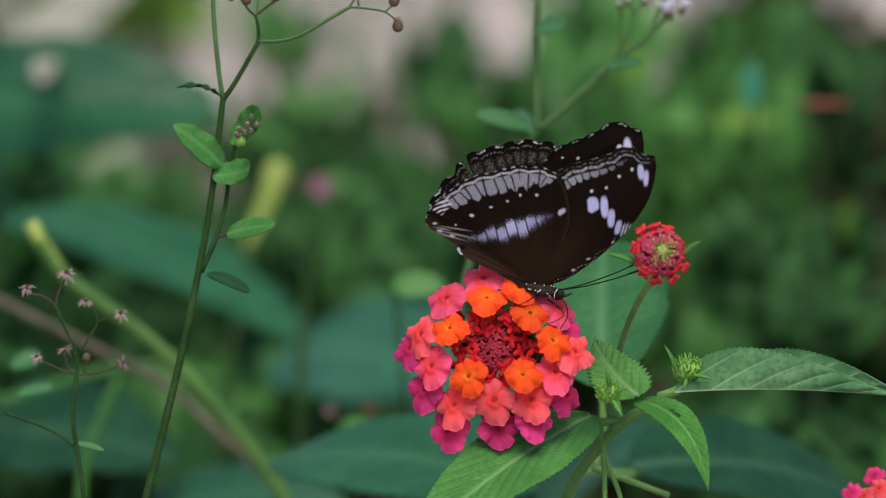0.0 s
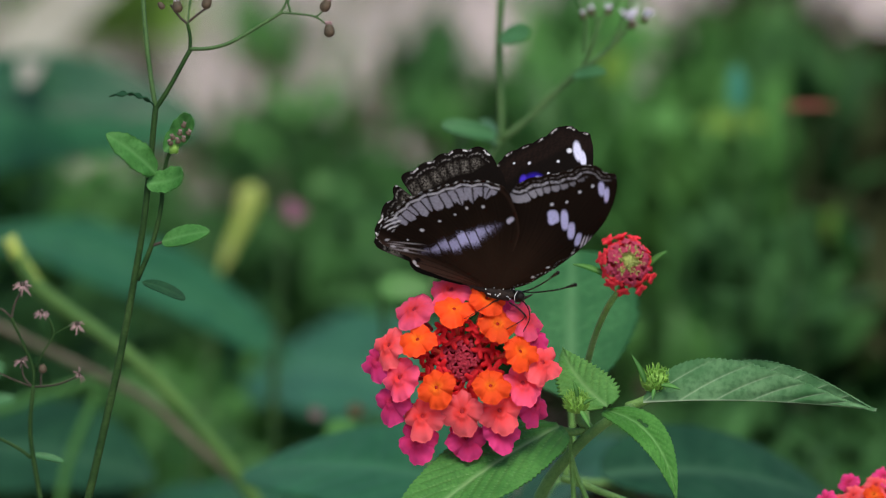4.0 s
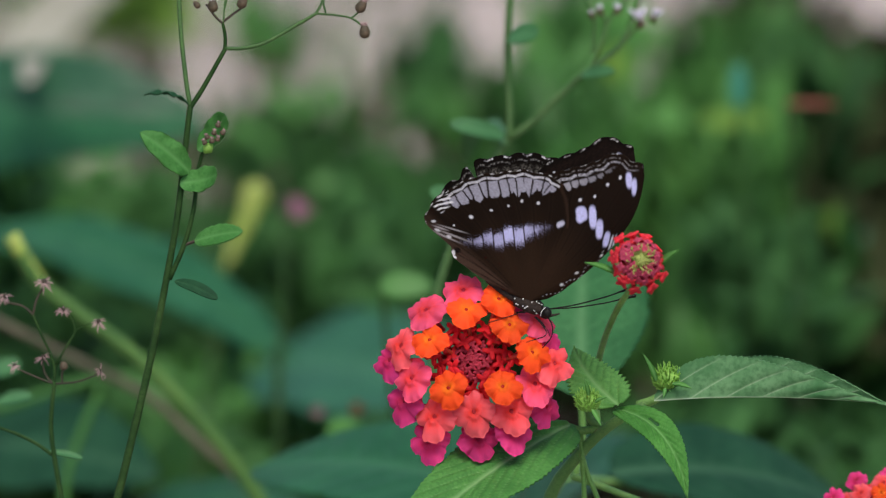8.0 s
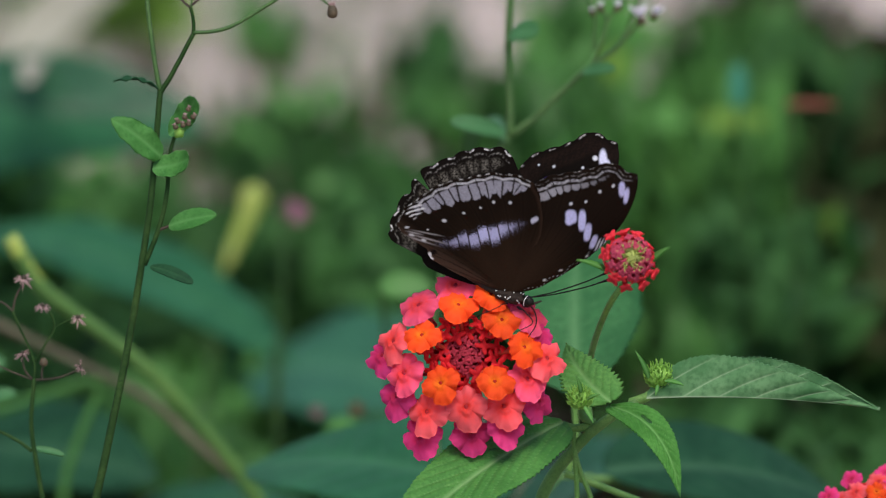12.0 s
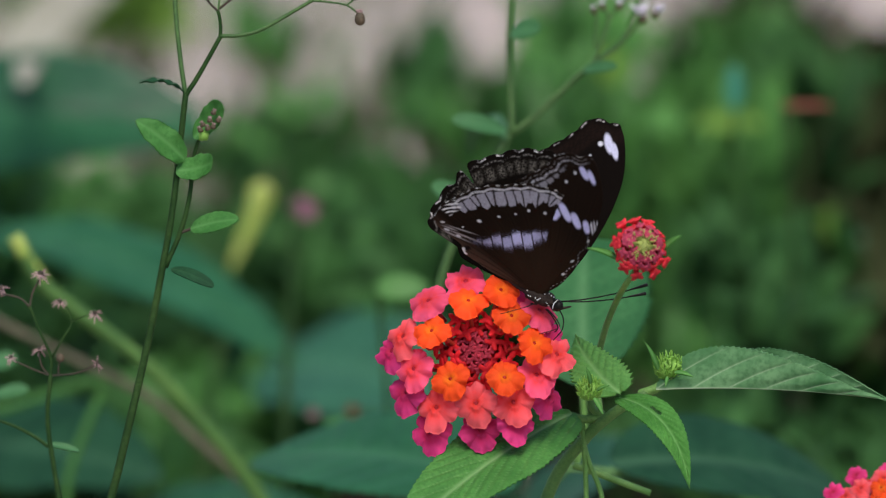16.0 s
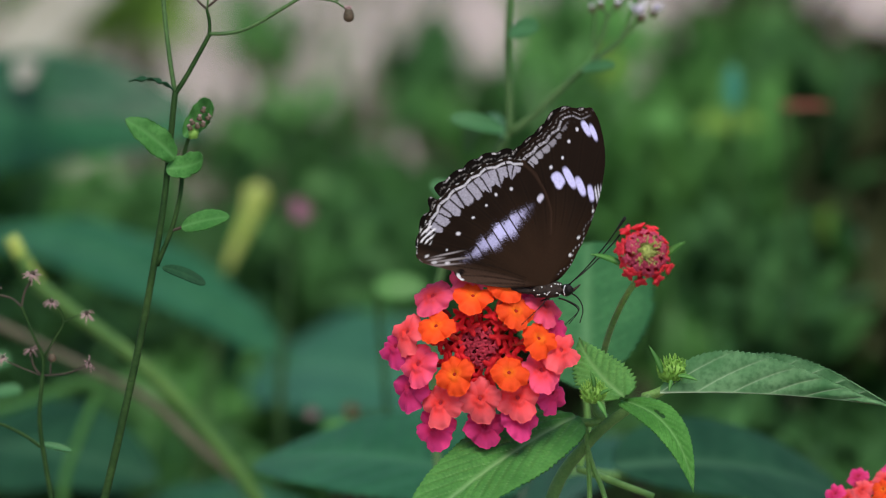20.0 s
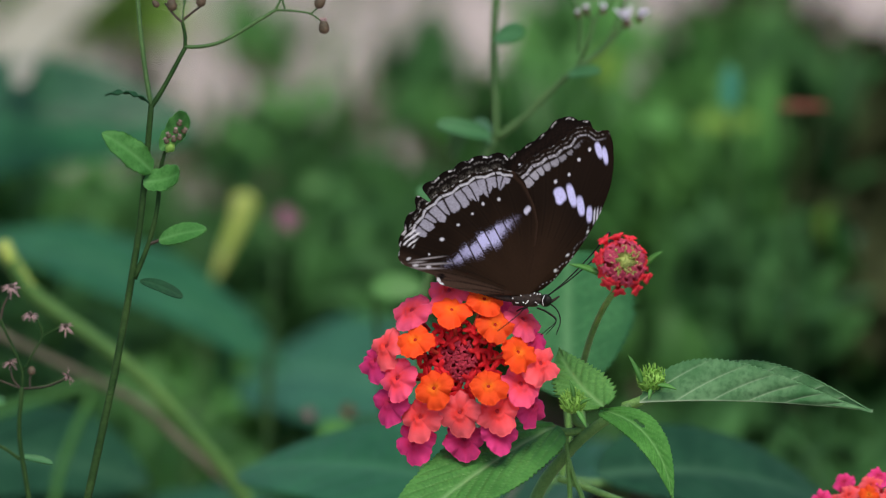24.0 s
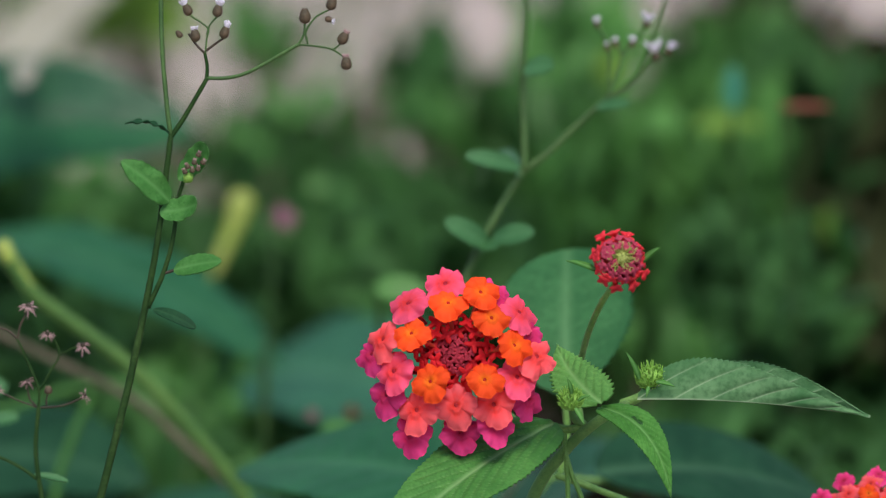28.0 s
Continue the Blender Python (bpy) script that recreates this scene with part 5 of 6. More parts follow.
# the deep shade of the undergrowth comes from the BUSH_DARK leaf colour
BUSHES_NEAR = (
    (540, 515, 1.95, 440, 300, 800, 0.02, BUSH_DARK, "leafy bush with deep shade put into its dark green", 0.45, 0.2),
    (250, 600, 2.0, 420, 420, 800, 0.026, BUSH_DARK, "leafy bush with deep shade put into its dark green", 0.45, 0.2),
    (40, 760, 1.75, 360, 420, 800, 0.02, BUSH_DARK, "leafy bush with deep shade put into its dark green", 0.45, 0.2),
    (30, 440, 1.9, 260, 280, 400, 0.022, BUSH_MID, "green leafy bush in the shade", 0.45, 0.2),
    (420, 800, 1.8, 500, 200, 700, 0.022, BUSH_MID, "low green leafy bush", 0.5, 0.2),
    (720, 560, 1.9, 440, 420, 900, 0.022, BUSH_DARK, "leafy bush with deep shade put into its dark green", 0.45, 0.2),
    (1010, 430, 1.9, 260, 460, 700, 0.026, BUSH_MID, "green bush with upright narrow leaves", 0.25, 1.0))
BUSHES_RIGHT = (
    (1220, 400, 1.95, 360, 340, 560, 0.026, BUSH_BRIGHT, "bright green bush with upright narrow leaves", 0.25, 1.0),
    (1150, 620, 2.1, 460, 400, 800, 0.03, BUSH_MID, "green leafy bush behind the flowers", 0.4, 0.4),
    (1430, 640, 2.1, 440, 460, 900, 0.028, BUSH_DARK, "leafy bush with deep shade put into its dark green", 0.4, 0.4),
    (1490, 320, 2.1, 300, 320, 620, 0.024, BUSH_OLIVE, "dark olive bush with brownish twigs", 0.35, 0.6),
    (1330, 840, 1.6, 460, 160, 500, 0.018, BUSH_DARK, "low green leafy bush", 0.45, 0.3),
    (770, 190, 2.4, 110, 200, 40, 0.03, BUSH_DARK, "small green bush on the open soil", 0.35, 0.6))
BUSHES_BACK = (
    (200, 30, 3.0, 200, 130, 90, 0.035, BUSH_YELLOW, "small yellow-green bush on the open soil", 0.4, 0.4),
    (480, 340, 2.4, 260, 170, 80, 0.03, BUSH_DARK, "small green bush on the open soil", 0.35, 0.6),
    (1260, 190, 2.3, 300, 110, 80, 0.03, BUSH_MID, "green bush with upright narrow leaves", 0.3, 0.9),
    (1340, 110, 2.7, 260, 130, 110, 0.03, BUSH_OLIVE, "dark olive bush with brownish twigs", 0.35, 0.6),
    (1205, 650, 1.75, 110, 150, 40, 0.022, BUSH_MID, "small green bush in the shade", 0.4, 0.5),
    (1290, 540, 1.9, 360, 220, 40, 0.024, BUSH_MID, "small green bush in the shade", 0.35, 0.7),
    (1270, 470, 1.85, 200, 120, 260, 0.018, BUSH_DARK, "leafy bush with deep shade put into its dark green", 0.4, 0.4),
    (1330, 585, 1.72, 210, 180, 420, 0.02, BUSH_DARK, "leafy bush with deep shade put into its dark green", 0.4, 0.4),
    (1300, 690, 1.85, 260, 130, 260, 0.022, BUSH_DARK, "leafy bush with deep shade put into its dark green", 0.4, 0.4),
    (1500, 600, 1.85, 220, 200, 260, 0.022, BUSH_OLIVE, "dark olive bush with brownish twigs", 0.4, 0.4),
    (1390, 220, 1.95, 160, 110, 150, 0.022, BUSH_DARK, "leafy bush with deep shade put into its dark green", 0.4, 0.6),
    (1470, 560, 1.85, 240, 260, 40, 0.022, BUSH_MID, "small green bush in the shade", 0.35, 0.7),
    (1480, 770, 1.9, 320, 240, 500, 0.024, BUSH_DARK, "leafy bush with deep shade put into its dark green", 0.4, 0.4),
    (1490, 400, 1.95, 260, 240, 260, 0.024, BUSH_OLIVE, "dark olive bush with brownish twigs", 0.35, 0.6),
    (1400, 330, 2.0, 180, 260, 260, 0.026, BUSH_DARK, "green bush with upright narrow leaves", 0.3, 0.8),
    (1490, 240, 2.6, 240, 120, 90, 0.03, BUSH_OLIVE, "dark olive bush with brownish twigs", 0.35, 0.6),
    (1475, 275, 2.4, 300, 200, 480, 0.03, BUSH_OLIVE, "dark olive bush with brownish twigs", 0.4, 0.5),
    (480, 262, 2.3, 250, 150, 14, 0.022, BUSH_MID, "small green bush on the open soil", 0.35, 0.6),
    (620, 170, 2.6, 200, 150, 4, 0.026, BUSH_MID, "small green bush on the open soil", 0.35, 0.6),
    (690, 280, 2.4, 180, 110, 5, 0.026, BUSH_MID, "small green bush on the open soil", 0.35, 0.6),
    (470, 130, 2.9, 150, 90, 40, 0.03, BUSH_MID, "small green bush on the open soil", 0.3, 0.8),
    (890, 290, 2.3, 200, 140, 110, 0.03, BUSH_MID, "small green bush on the open soil", 0.35, 0.6),
    (1010, 150, 2.3, 170, 150, 60, 0.03, BUSH_BRIGHT, "small bright green bush on the open soil", 0.4, 0.5))
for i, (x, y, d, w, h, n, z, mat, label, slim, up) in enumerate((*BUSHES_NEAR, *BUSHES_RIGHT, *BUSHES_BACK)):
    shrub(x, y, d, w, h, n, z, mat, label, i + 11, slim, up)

# single leaves and twigs that stand out against the undergrowth
SPRIGS = (
    (1297, 158, 1.5, 40, 115, BUSH_TEAL, "leaf_sprig", "upright blue-green leaf sprig"),
    (1522, 436, 1.9, 34, 60, BUSH_TEAL, "leaf_sprig", "upright blue-green leaf sprig"),
    (1472, 400, 2.0, 50, 80, BUSH_YELLOW, "leaf_sprig", "upright yellow-green leaf on a twig"),
    (1172, 213, 1.72, 100, 70, BUSH_BRIGHT, "leaf_sprig", "yellow-green leaf on a thin twig"),
    (1290, 220, 1.72, 170, 44, BUSH_YELLOW, "leaf_sprig", "yellow-green leaf on a thin twig"),
    (1080, 120, 2.3, 60, 90, BUSH_YELLOW, "leaf_sprig", "bright green leaf on a thin twig"),
    (1300, 420, 2.2, 110, 60, BUSH_MID, "leaf_sprig", "green leaf on a thin twig"),
    (1060, 440, 2.2, 50, 140, BUSH_MID, "leaf_sprig", "green leaf on a thin twig"),
    (1425, 190, 1.45, 130, 15, RED_TWIG, "red_leaf_sprig", "narrow rusty red leaf on a thin twig"))
SMALL_SPRIGS = (
    (708, 512, 1.30, 130, 62, BUSH_MID, "leaf_sprig", "green leaf on a thin twig"),
    (300, 810, 1.6, 80, 50, BUSH_MID, "leaf_sprig", "green leaf on a thin twig"),
    # this pale leaf and the two at 1398 and 1447 are added as blurred highlights
    (1430, 430, 1.9, 24, 30, DRY_LEAF, "leaf_sprig", "pale dry leaf added as a blurred highlight"),
    (1540, 520, 1.8, 40, 30, BUSH_MID, "leaf_sprig", "green leaf on a thin twig"),
    (1398, 498, 1.75, 34, 36, BUSH_BRIGHT, "leaf_sprig", "small pale green leaf added as a blurred highlight"),
    (1447, 506, 1.75, 30, 34, BUSH_YELLOW, "leaf_sprig", "small pale green leaf added as a blurred highlight"),
    (1330, 300, 1.75, 120, 50, BUSH_BRIGHT, "leaf_sprig", "yellow-green leaf on a thin twig"),
    (1060, 300, 1.75, 70, 110, BUSH_BRIGHT, "leaf_sprig", "bright green leaf on a thin twig"),
    (1200, 640, 1.7, 70, 120, BUSH_BRIGHT, "leaf_sprig", "bright green leaf on a thin twig"),
    (1120, 350, 1.8, 60, 120, BUSH_BRIGHT, "leaf_sprig", "bright green leaf on a thin twig"),
    (1388, 252, 1.8, 90, 46, BUSH_BRIGHT, "leaf_sprig", "bright green leaf on a thin twig"),
    (1110, 590, 1.7, 60, 90, BUSH_MID, "leaf_sprig", "green leaf on a thin twig"),
    (560, 330, 1.8, 60, 40, BUSH_MID, "leaf_sprig", "green leaf on a thin twig"),
    (640, 420, 1.9, 50, 60, BUSH_MID, "leaf_sprig", "green leaf on a thin twig"),
    (470, 760, 1.7, 80, 50, BUSH_MID, "leaf_sprig", "green leaf on a thin twig"),
    (600, 768, 1.34, 90, 60, BUSH_BRIGHT, "leaf_sprig", "bright green leaf on a thin twig"))
for x, y, d, w, h, mat, name, label in (*SPRIGS, *SMALL_SPRIGS):
    d = min(d, 1.75)
    w, h = w * 0.72, h * 0.72
    k = STEP * d
    c = spot(x, y, d)
    root = thing(name, Vector((c.x, c.y, -0.02)), label, "plant", "single sprigs")
    s = Shape()
    long_x = w > h
    a = (RIGHT * w if long_x else ABOVE * h) * k
    leaf(s, c - a * 0.5, c + a * 0.5, min(w, h) * k * 1.1, TOWARD + ABOVE * 0.4, nu=14, nv=5, p=0.45, q=0.5)
    part("leaf", s, mat, root)
    s = Shape()
    tube(s, [REST[root], REST[root].lerp(c, 0.5) + RIGHT * 0.02, c - a * 0.45], 0.0016, 0.0007, 16, 6)
    part("stem", s, WEED_STEM, root)

# tall soft grass stalks among the bushes
for x0, x1, top, d, mat in ((1098, 1082, 190, 1.72, BUSH_MID), (1160, 1176, 330, 1.66, BUSH_BRIGHT), (1322, 1312, 250, 1.7, BUSH_BRIGHT), (1392, 1408, 120, 1.74, BUSH_OLIVE), (1250, 1240, 300, 1.75, BUSH_MID)):
    root = thing("grass_stalk", under(x0, 900, d), "tall green grass stalk with a narrow leaf", "grass stalk", "grass stalks")
    s = Shape()
    tube(s, [REST[root], spot(x0, 1500, d), spot(x0, 880, d), spot((x0 + x1) / 2 + 6, (880 + top) / 2, d), spot(x1, top, d)], 7 * STEP * d, 4 * STEP * d, 40, 7)
    part("stalk", s, mat, root)
    s = Shape()
    leaf(s, spot((x0 + x1) / 2 + 6, (880 + top) / 2, d), spot(x1 + 60, top + 60, d - 0.03), 20 * STEP * d, UPFACE, arch=0.15, p=0.3, q=0.8, nu=20, nv=4)
    part("leaf", s, mat, root)

# bleached leaves leaning at the back
dry = thing("dry_leaf_plant", under(-40, 200, 2.1), "bleached dry strap leaves leaning over the soil", "plant")
for b, t, w, d in (((-10, 150), (235, -70), 120, 2.1), ((130, 120), (300, 180), 80, 2.1), ((40, 152), (74, 112), 46, 1.62)):
    s = Shape()
    leaf(s, spot(*b, d), spot(*t, d + 0.1), w * STEP * d, UPFACE, nu=24, nv=6, p=0.3, q=0.4)
    part("leaf", s, DRY_LEAF, dry)
s = Shape()
tube(s, [REST[dry], spot(-60, 400, 2.1), spot(0, 130, 2.1)], 0.008, 0.005, 16, 6)
part("stem", s, BROWN_STALK, dry)

# grass over the soil, in tufts
grass = Shape()
rnd = random.Random(21)
count = 0
while count < 5200:
    x, y = rnd.uniform(-1.8, 1.8), rnd.uniform(1.5, 6.5)
    if noise.noise((x * 2.6, y * 2.6, 3.0)) + 0.5 * noise.noise((x * 8, y * 8, 5.0)) < 0.12:
        continue
    if y > 3.2 and min(abs(x / y - q) for q in (0.02, 0.048, 0.079)) < 0.011:      # bare, stony patches
        continue
    count += 1
    h, a, w = rnd.uniform(0.04, 0.13), rnd.uniform(0, 6.28), rnd.uniform(0.003, 0.006)
    bend = rnd.uniform(0.01, 0.06)
    sx, sy = math.cos(a), math.sin(a)
    grass.grid([[(x + sy * u * w * k + sx * bend * f * f, y - sx * u * w * k + sy * bend * f * f, h * f - 0.01) for u in (-1, 1)] for f, k in ((0, 1), (0.5, 0.8), (1, 0.08))])
tagged(new("grass", grass.mesh("grass", GRASS)), "short green grass in loose tufts on the soil", "grass", kind="stuff")

# pale stones on the soil behind
rnd = random.Random(8)
stone_meshes = []
for i in range(4):
    stone_meshes.append(blob(Shape(), (0, 0, 0), 0.5, 0.42, 0.3, n=8, sides=12, wob=0.5 + 0.05 * i).mesh("stone", STONE))
for x, y, w in ((490, 105, 170), (655, 110, 130), (430, 170, 90), (845, 55, 120), (560, 20, 100), (700, 280, 90), (150, 290, 110), (330, 150, 80), (420, 40, 110), (760, 20, 90), (950, 40, 90), (1495, 30, 160), (1560, 50, 90), (1215, 35, 90), (1400, 70, 60), (1120, 70, 90), (1330, 20, 70),
                (640, 200, 70), (900, 120, 80), (1040, 30, 80), (470, 190, 70), (310, 20, 90), (1250, 20, 60),
                *[(rnd.uniform(260, 1180), rnd.uniform(-40, 330), rnd.uniform(30, 75)) for _ in range(44)], *[(rnd.uniform(1180, 1560), rnd.uniform(-40, 60), rnd.uniform(30, 75)) for _ in range(8)]):
    p = on_ground(x, y)
    dist = (p - EYE).length
    o = new("stone", stone_meshes[len(REST) % 4])
    REST[o] = p
    sc = w * STEP * dist * 0.95
    o.scale = (sc, sc, sc)
    o.rotation_euler = (0, 0, rnd.random() * 6)
    o.location = p + Vector((0, 0, 0.08 * sc))
    tagged(o, "rounded pinkish-grey stone lying on the soil", "stone", "stones")


# ---- what moves ----
def sway(ob, d, dx, dy):
    """A rooted plant leaning so that its top shifts by dx, dy steps."""
    p = REST[ob]
    return Matrix.Translation(p + Vector((0, 0, -dy * STEP * d))) @ Matrix.Rotation(math.asin(dx * STEP * d / 0.74), 4, "Y")


def nudge(ob, dx, dy, lean=0.0):
    """A part of a plant shifted on it by dx, dy steps and leaning by so many degrees."""
    p = REST[ob] - REST[ob.parent]
    return Matrix.Translation(p + RIGHT * dx * U - ABOVE * dy * U) @ Matrix.Rotation(radians(lean), 4, AHEAD)


def perch(x, y, pitch, yaw):
    return Matrix.Translation(spot(x, y, NEAR - 0.010)) @ SIGHT.to_4x4() @ Matrix.Rotation(radians(yaw), 4, "Z") @ Matrix.Rotation(radians(-pitch), 4, "Y")


def hinge(side, opened, sweep=0.0):
    return Matrix.Rotation(radians(-side * opened), 4, "X") @ Matrix.Rotation(radians(sweep), 4, "Y")


def feeler(side, angle, out=0.0):
    return Matrix.Translation(Vector((38, side * 4, 1)) * U) @ Matrix.Rotation(radians(-out), 4, "Z") @ Matrix.Rotation(radians(angle), 4, "Y")


def motions():
    walk(lantana, [(t, sway(lantana, NEAR, dx, dy)) for t, dx, dy in (
    (0, 35.1, -8.4), (0.5, 13.4, -5.4), (1, 1.5, 2.2), (1.5, -4.5, 9.5), (2, 1.2, 4.2), (2.5, -2.2, 6.1),
    (3, -9.1, 8.4), (3.5, 1.5, 6.9), (5.5, 6.1, 6.9), (6, 13.5, 0.8), (6.5, 16.4, 1.1), (7, 26.8, -5.8),
    (7.5, 47.5, -12.3), (8, 20.7, 7.6), (8.5, 26.9, -0.8), (9, 42.5, -5.8), (9.5, 40.5, -14.6), (10, 12.6, -3.9),
    (10.5, 4.6, -1.6), (11, 1.9, -0.8), (11.5, 7.2, 4.1), (12, 7.7, 2.6), (12.5, 14.6, 3.8), (14.5, 10.8, 4.6),
    (15, 19.5, -2.3), (15.5, 29.1, -7.7), (16, 31.4, -17.7), (16.5, 4.2, 3.8), (17, 17.2, -0.8), (17.5, 49.0, -19.9),
    (18, 41.0, -10.8), (18.5, 24.9, -4.3), (19, 15.8, 0.3), (19.5, 33.0, -5.8), (20, 41.0, -11.2), (20.5, 33.0, -8.5),
    (21, 7.3, 1.9), (21.5, 26.0, -4.6), (23.5, 20.0, 2.2), (24, 9.6, 6.5), (24.5, 5.0, 9.2), (25, 8.4, 1.1),
    (25.5, 13.0, -8.1), (26, 6.1, -3.5), (26.5, -1.2, 1.6), (27, 12.7, -7.7), (27.5, -1.1, 0.0), (28, 0.0, 0.0),
    )])
    walk(head_part, [(t, nudge(head_part, dx, dy)) for t, dx, dy in (
    (0, 0.1, 5.3), (0.5, -0.1, 3.1), (1, 2.3, 5.3), (1.5, 1.6, 5.3), (2, 0.8, 5.3), (2.5, 0.8, 4.6),
    (3, 1.5, 6.9), (3.5, 0.1, 5.3), (5.5, 1.6, 6.8), (6, 2.2, 5.3), (6.5, 2.3, 5.3), (7, 3.1, 4.6),
    (7.5, 3.1, 0.7), (8, 1.5, 9.9), (8.5, 0.7, 3.1), (9, 1.6, 7.7), (9.5, 3.1, 0.7), (10, 1.5, 5.3),
    (10.5, 3.8, 3.1), (11, 3.1, 3.1), (11.5, 2.3, 6.2), (12, 1.5, 5.4), (12.5, 0.7, 3.8), (14.5, 0.0, 15.3),
    (15, 0.0, 13.0), (15.5, -3.8, 13.8), (16, 1.6, 14.6), (16.5, 3.1, 8.4), (17, 2.3, 0.8), (17.5, 4.6, 3.0),
    (18, 1.5, 3.8), (18.5, 2.2, 6.2), (19, 3.0, 3.0), (19.5, 1.6, 2.3), (20, 2.2, 0.7), (20.5, 2.3, 3.8),
    (21, 3.1, 5.3), (21.5, 1.5, 4.6), (23.5, 3.0, 3.8), (24, 2.3, 6.8), (24.5, 3.0, 5.3), (25, -1.5, 9.2),
    (25.5, -0.8, -3.1), (26, -0.0, -0.8), (26.5, 0.0, 1.5), (27, -0.8, 1.5), (27.5, 0.0, 0.0), (28, 0.0, 0.0),
    )])
    walk(red_head, [(t, nudge(red_head, dx, dy)) for t, dx, dy in (
    (0, 1.5, 0.8), (0.5, 1.5, 0.0), (1, 0.8, 0.8), (1.5, 0.0, 0.7), (2, 0.7, 0.7), (2.5, 0.8, 0.0),
    (3, 0.0, 0.7), (3.5, 1.5, 0.8), (5.5, 1.5, 0.8), (6, 0.8, 0.8), (6.5, 0.8, 0.8), (7, 1.5, 0.0),
    (7.5, 1.5, 0.8), (8, 1.5, 0.7), (8.5, 2.3, 0.0), (9, 1.5, 0.0), (9.5, 1.5, 0.8), (10, 1.5, 0.8),
    (10.5, 0.8, 1.5), (11, 1.5, 0.0), (11.5, 0.8, 1.5), (12, 0.0, 0.7), (12.5, 0.8, 0.8), (14.5, 3.1, -1.6),
    (15, 4.6, -2.3), (15.5, 3.8, -3.1), (16, 1.5, -3.8), (16.5, 0.0, -0.8), (17, 0.8, 0.7), (17.5, 1.5, -0.1),
    (18, 1.5, -0.8), (18.5, 0.8, -1.5), (19, 1.5, -0.0), (19.5, 1.5, -0.8), (20, 0.8, 0.8), (20.5, 0.8, 0.8),
    (21, 0.0, 0.8), (21.5, 1.5, 0.0), (23.5, 0.0, 0.8), (24, 0.8, 0.8), (24.5, 0.0, 0.8), (25, 1.5, 0.0),
    (25.5, 0.7, 0.0), (26, 0.0, 0.8), (26.5, -0.0, -0.1), (27, 0.8, -0.0), (27.5, 0.0, 0.0), (28, 0.0, 0.0),
    )])
    walk(lantana_leaves["long"], [(t, nudge(lantana_leaves["long"], 0, 0, dy / 6.8)) for t, dx, dy in (
    (0, -13.8, -22.2), (0.5, -4.5, -10.7), (1, 2.4, -14.5), (1.5, 3.1, -16.1), (2, -0.7, -13.0), (2.5, 2.4, -9.2),
    (3, 6.1, -14.6), (3.5, 0.1, -16.1), (5.5, -3.0, -16.1), (6, -2.3, -11.5), (6.5, -2.2, -16.1), (7, -7.6, -12.3),
    (7.5, -10.6, -6.9), (8, -6.1, -25.3), (8.5, 0.8, -18.4), (9, -6.0, -19.9), (9.5, -3.0, -10.0), (10, 4.6, -13.0),
    (10.5, 5.4, -18.4), (11, 0.0, -9.2), (11.5, -3.8, -15.3), (12, -3.0, -11.5), (12.5, -16.0, -14.5), (14.5, -3.0, -19.9),
    (15, -4.6, -14.6), (15.5, -11.5, -12.3), (16, -4.5, -13.1), (16.5, 3.1, -16.1), (17, -2.3, -14.6), (17.5, -4.6, -9.3),
    (18, -7.6, -10.0), (18.5, -3.8, -13.8), (19, -1.5, -9.2), (19.5, -6.0, -8.5), (20, -11.5, -8.4), (20.5, -5.3, -14.5),
    (21, 1.6, -14.5), (21.5, -9.2, -13.8), (23.5, -6.2, -11.5), (24, -0.7, -14.6), (24.5, 3.1, -17.7), (25, -4.5, -7.7),
    (25.5, -6.9, 6.1), (26, -1.5, -0.8), (26.5, 1.6, -4.7), (27, -3.8, -0.1), (27.5, -1.5, 1.5), (28, 0.0, 0.0),
    )])
    walk(second, [(t, sway(second, NEAR + 0.04, dx * 0.65, dy * 0.5)) for t, dx, dy in (
    (0, 35.1, -8.4), (0.5, 13.4, -5.4), (1, 1.5, 2.2), (1.5, -4.5, 9.5), (2, 1.2, 4.2), (2.5, -2.2, 6.1),
    (3, -9.1, 8.4), (3.5, 1.5, 6.9), (5.5, 6.1, 6.9), (6, 13.5, 0.8), (6.5, 16.4, 1.1), (7, 26.8, -5.8),
    (7.5, 47.5, -12.3), (8, 20.7, 7.6), (8.5, 26.9, -0.8), (9, 42.5, -5.8), (9.5, 40.5, -14.6), (10, 12.6, -3.9),
    (10.5, 4.6, -1.6), (11, 1.9, -0.8), (11.5, 7.2, 4.1), (12, 7.7, 2.6), (12.5, 14.6, 3.8), (14.5, 10.8, 4.6),
    (15, 19.5, -2.3), (15.5, 29.1, -7.7), (16, 31.4, -17.7), (16.5, 4.2, 3.8), (17, 17.2, -0.8), (17.5, 49.0, -19.9),
    (18, 41.0, -10.8), (18.5, 24.9, -4.3), (19, 15.8, 0.3), (19.5, 33.0, -5.8), (20, 41.0, -11.2), (20.5, 33.0, -8.5),
    (21, 7.3, 1.9), (21.5, 26.0, -4.6), (23.5, 20.0, 2.2), (24, 9.6, 6.5), (24.5, 5.0, 9.2), (25, 8.4, 1.1),
    (25.5, 13.0, -8.1), (26, 6.1, -3.5), (26.5, -1.2, 1.6), (27, 12.7, -7.7), (27.5, -1.1, 0.0), (28, 0.0, 0.0),
    )])
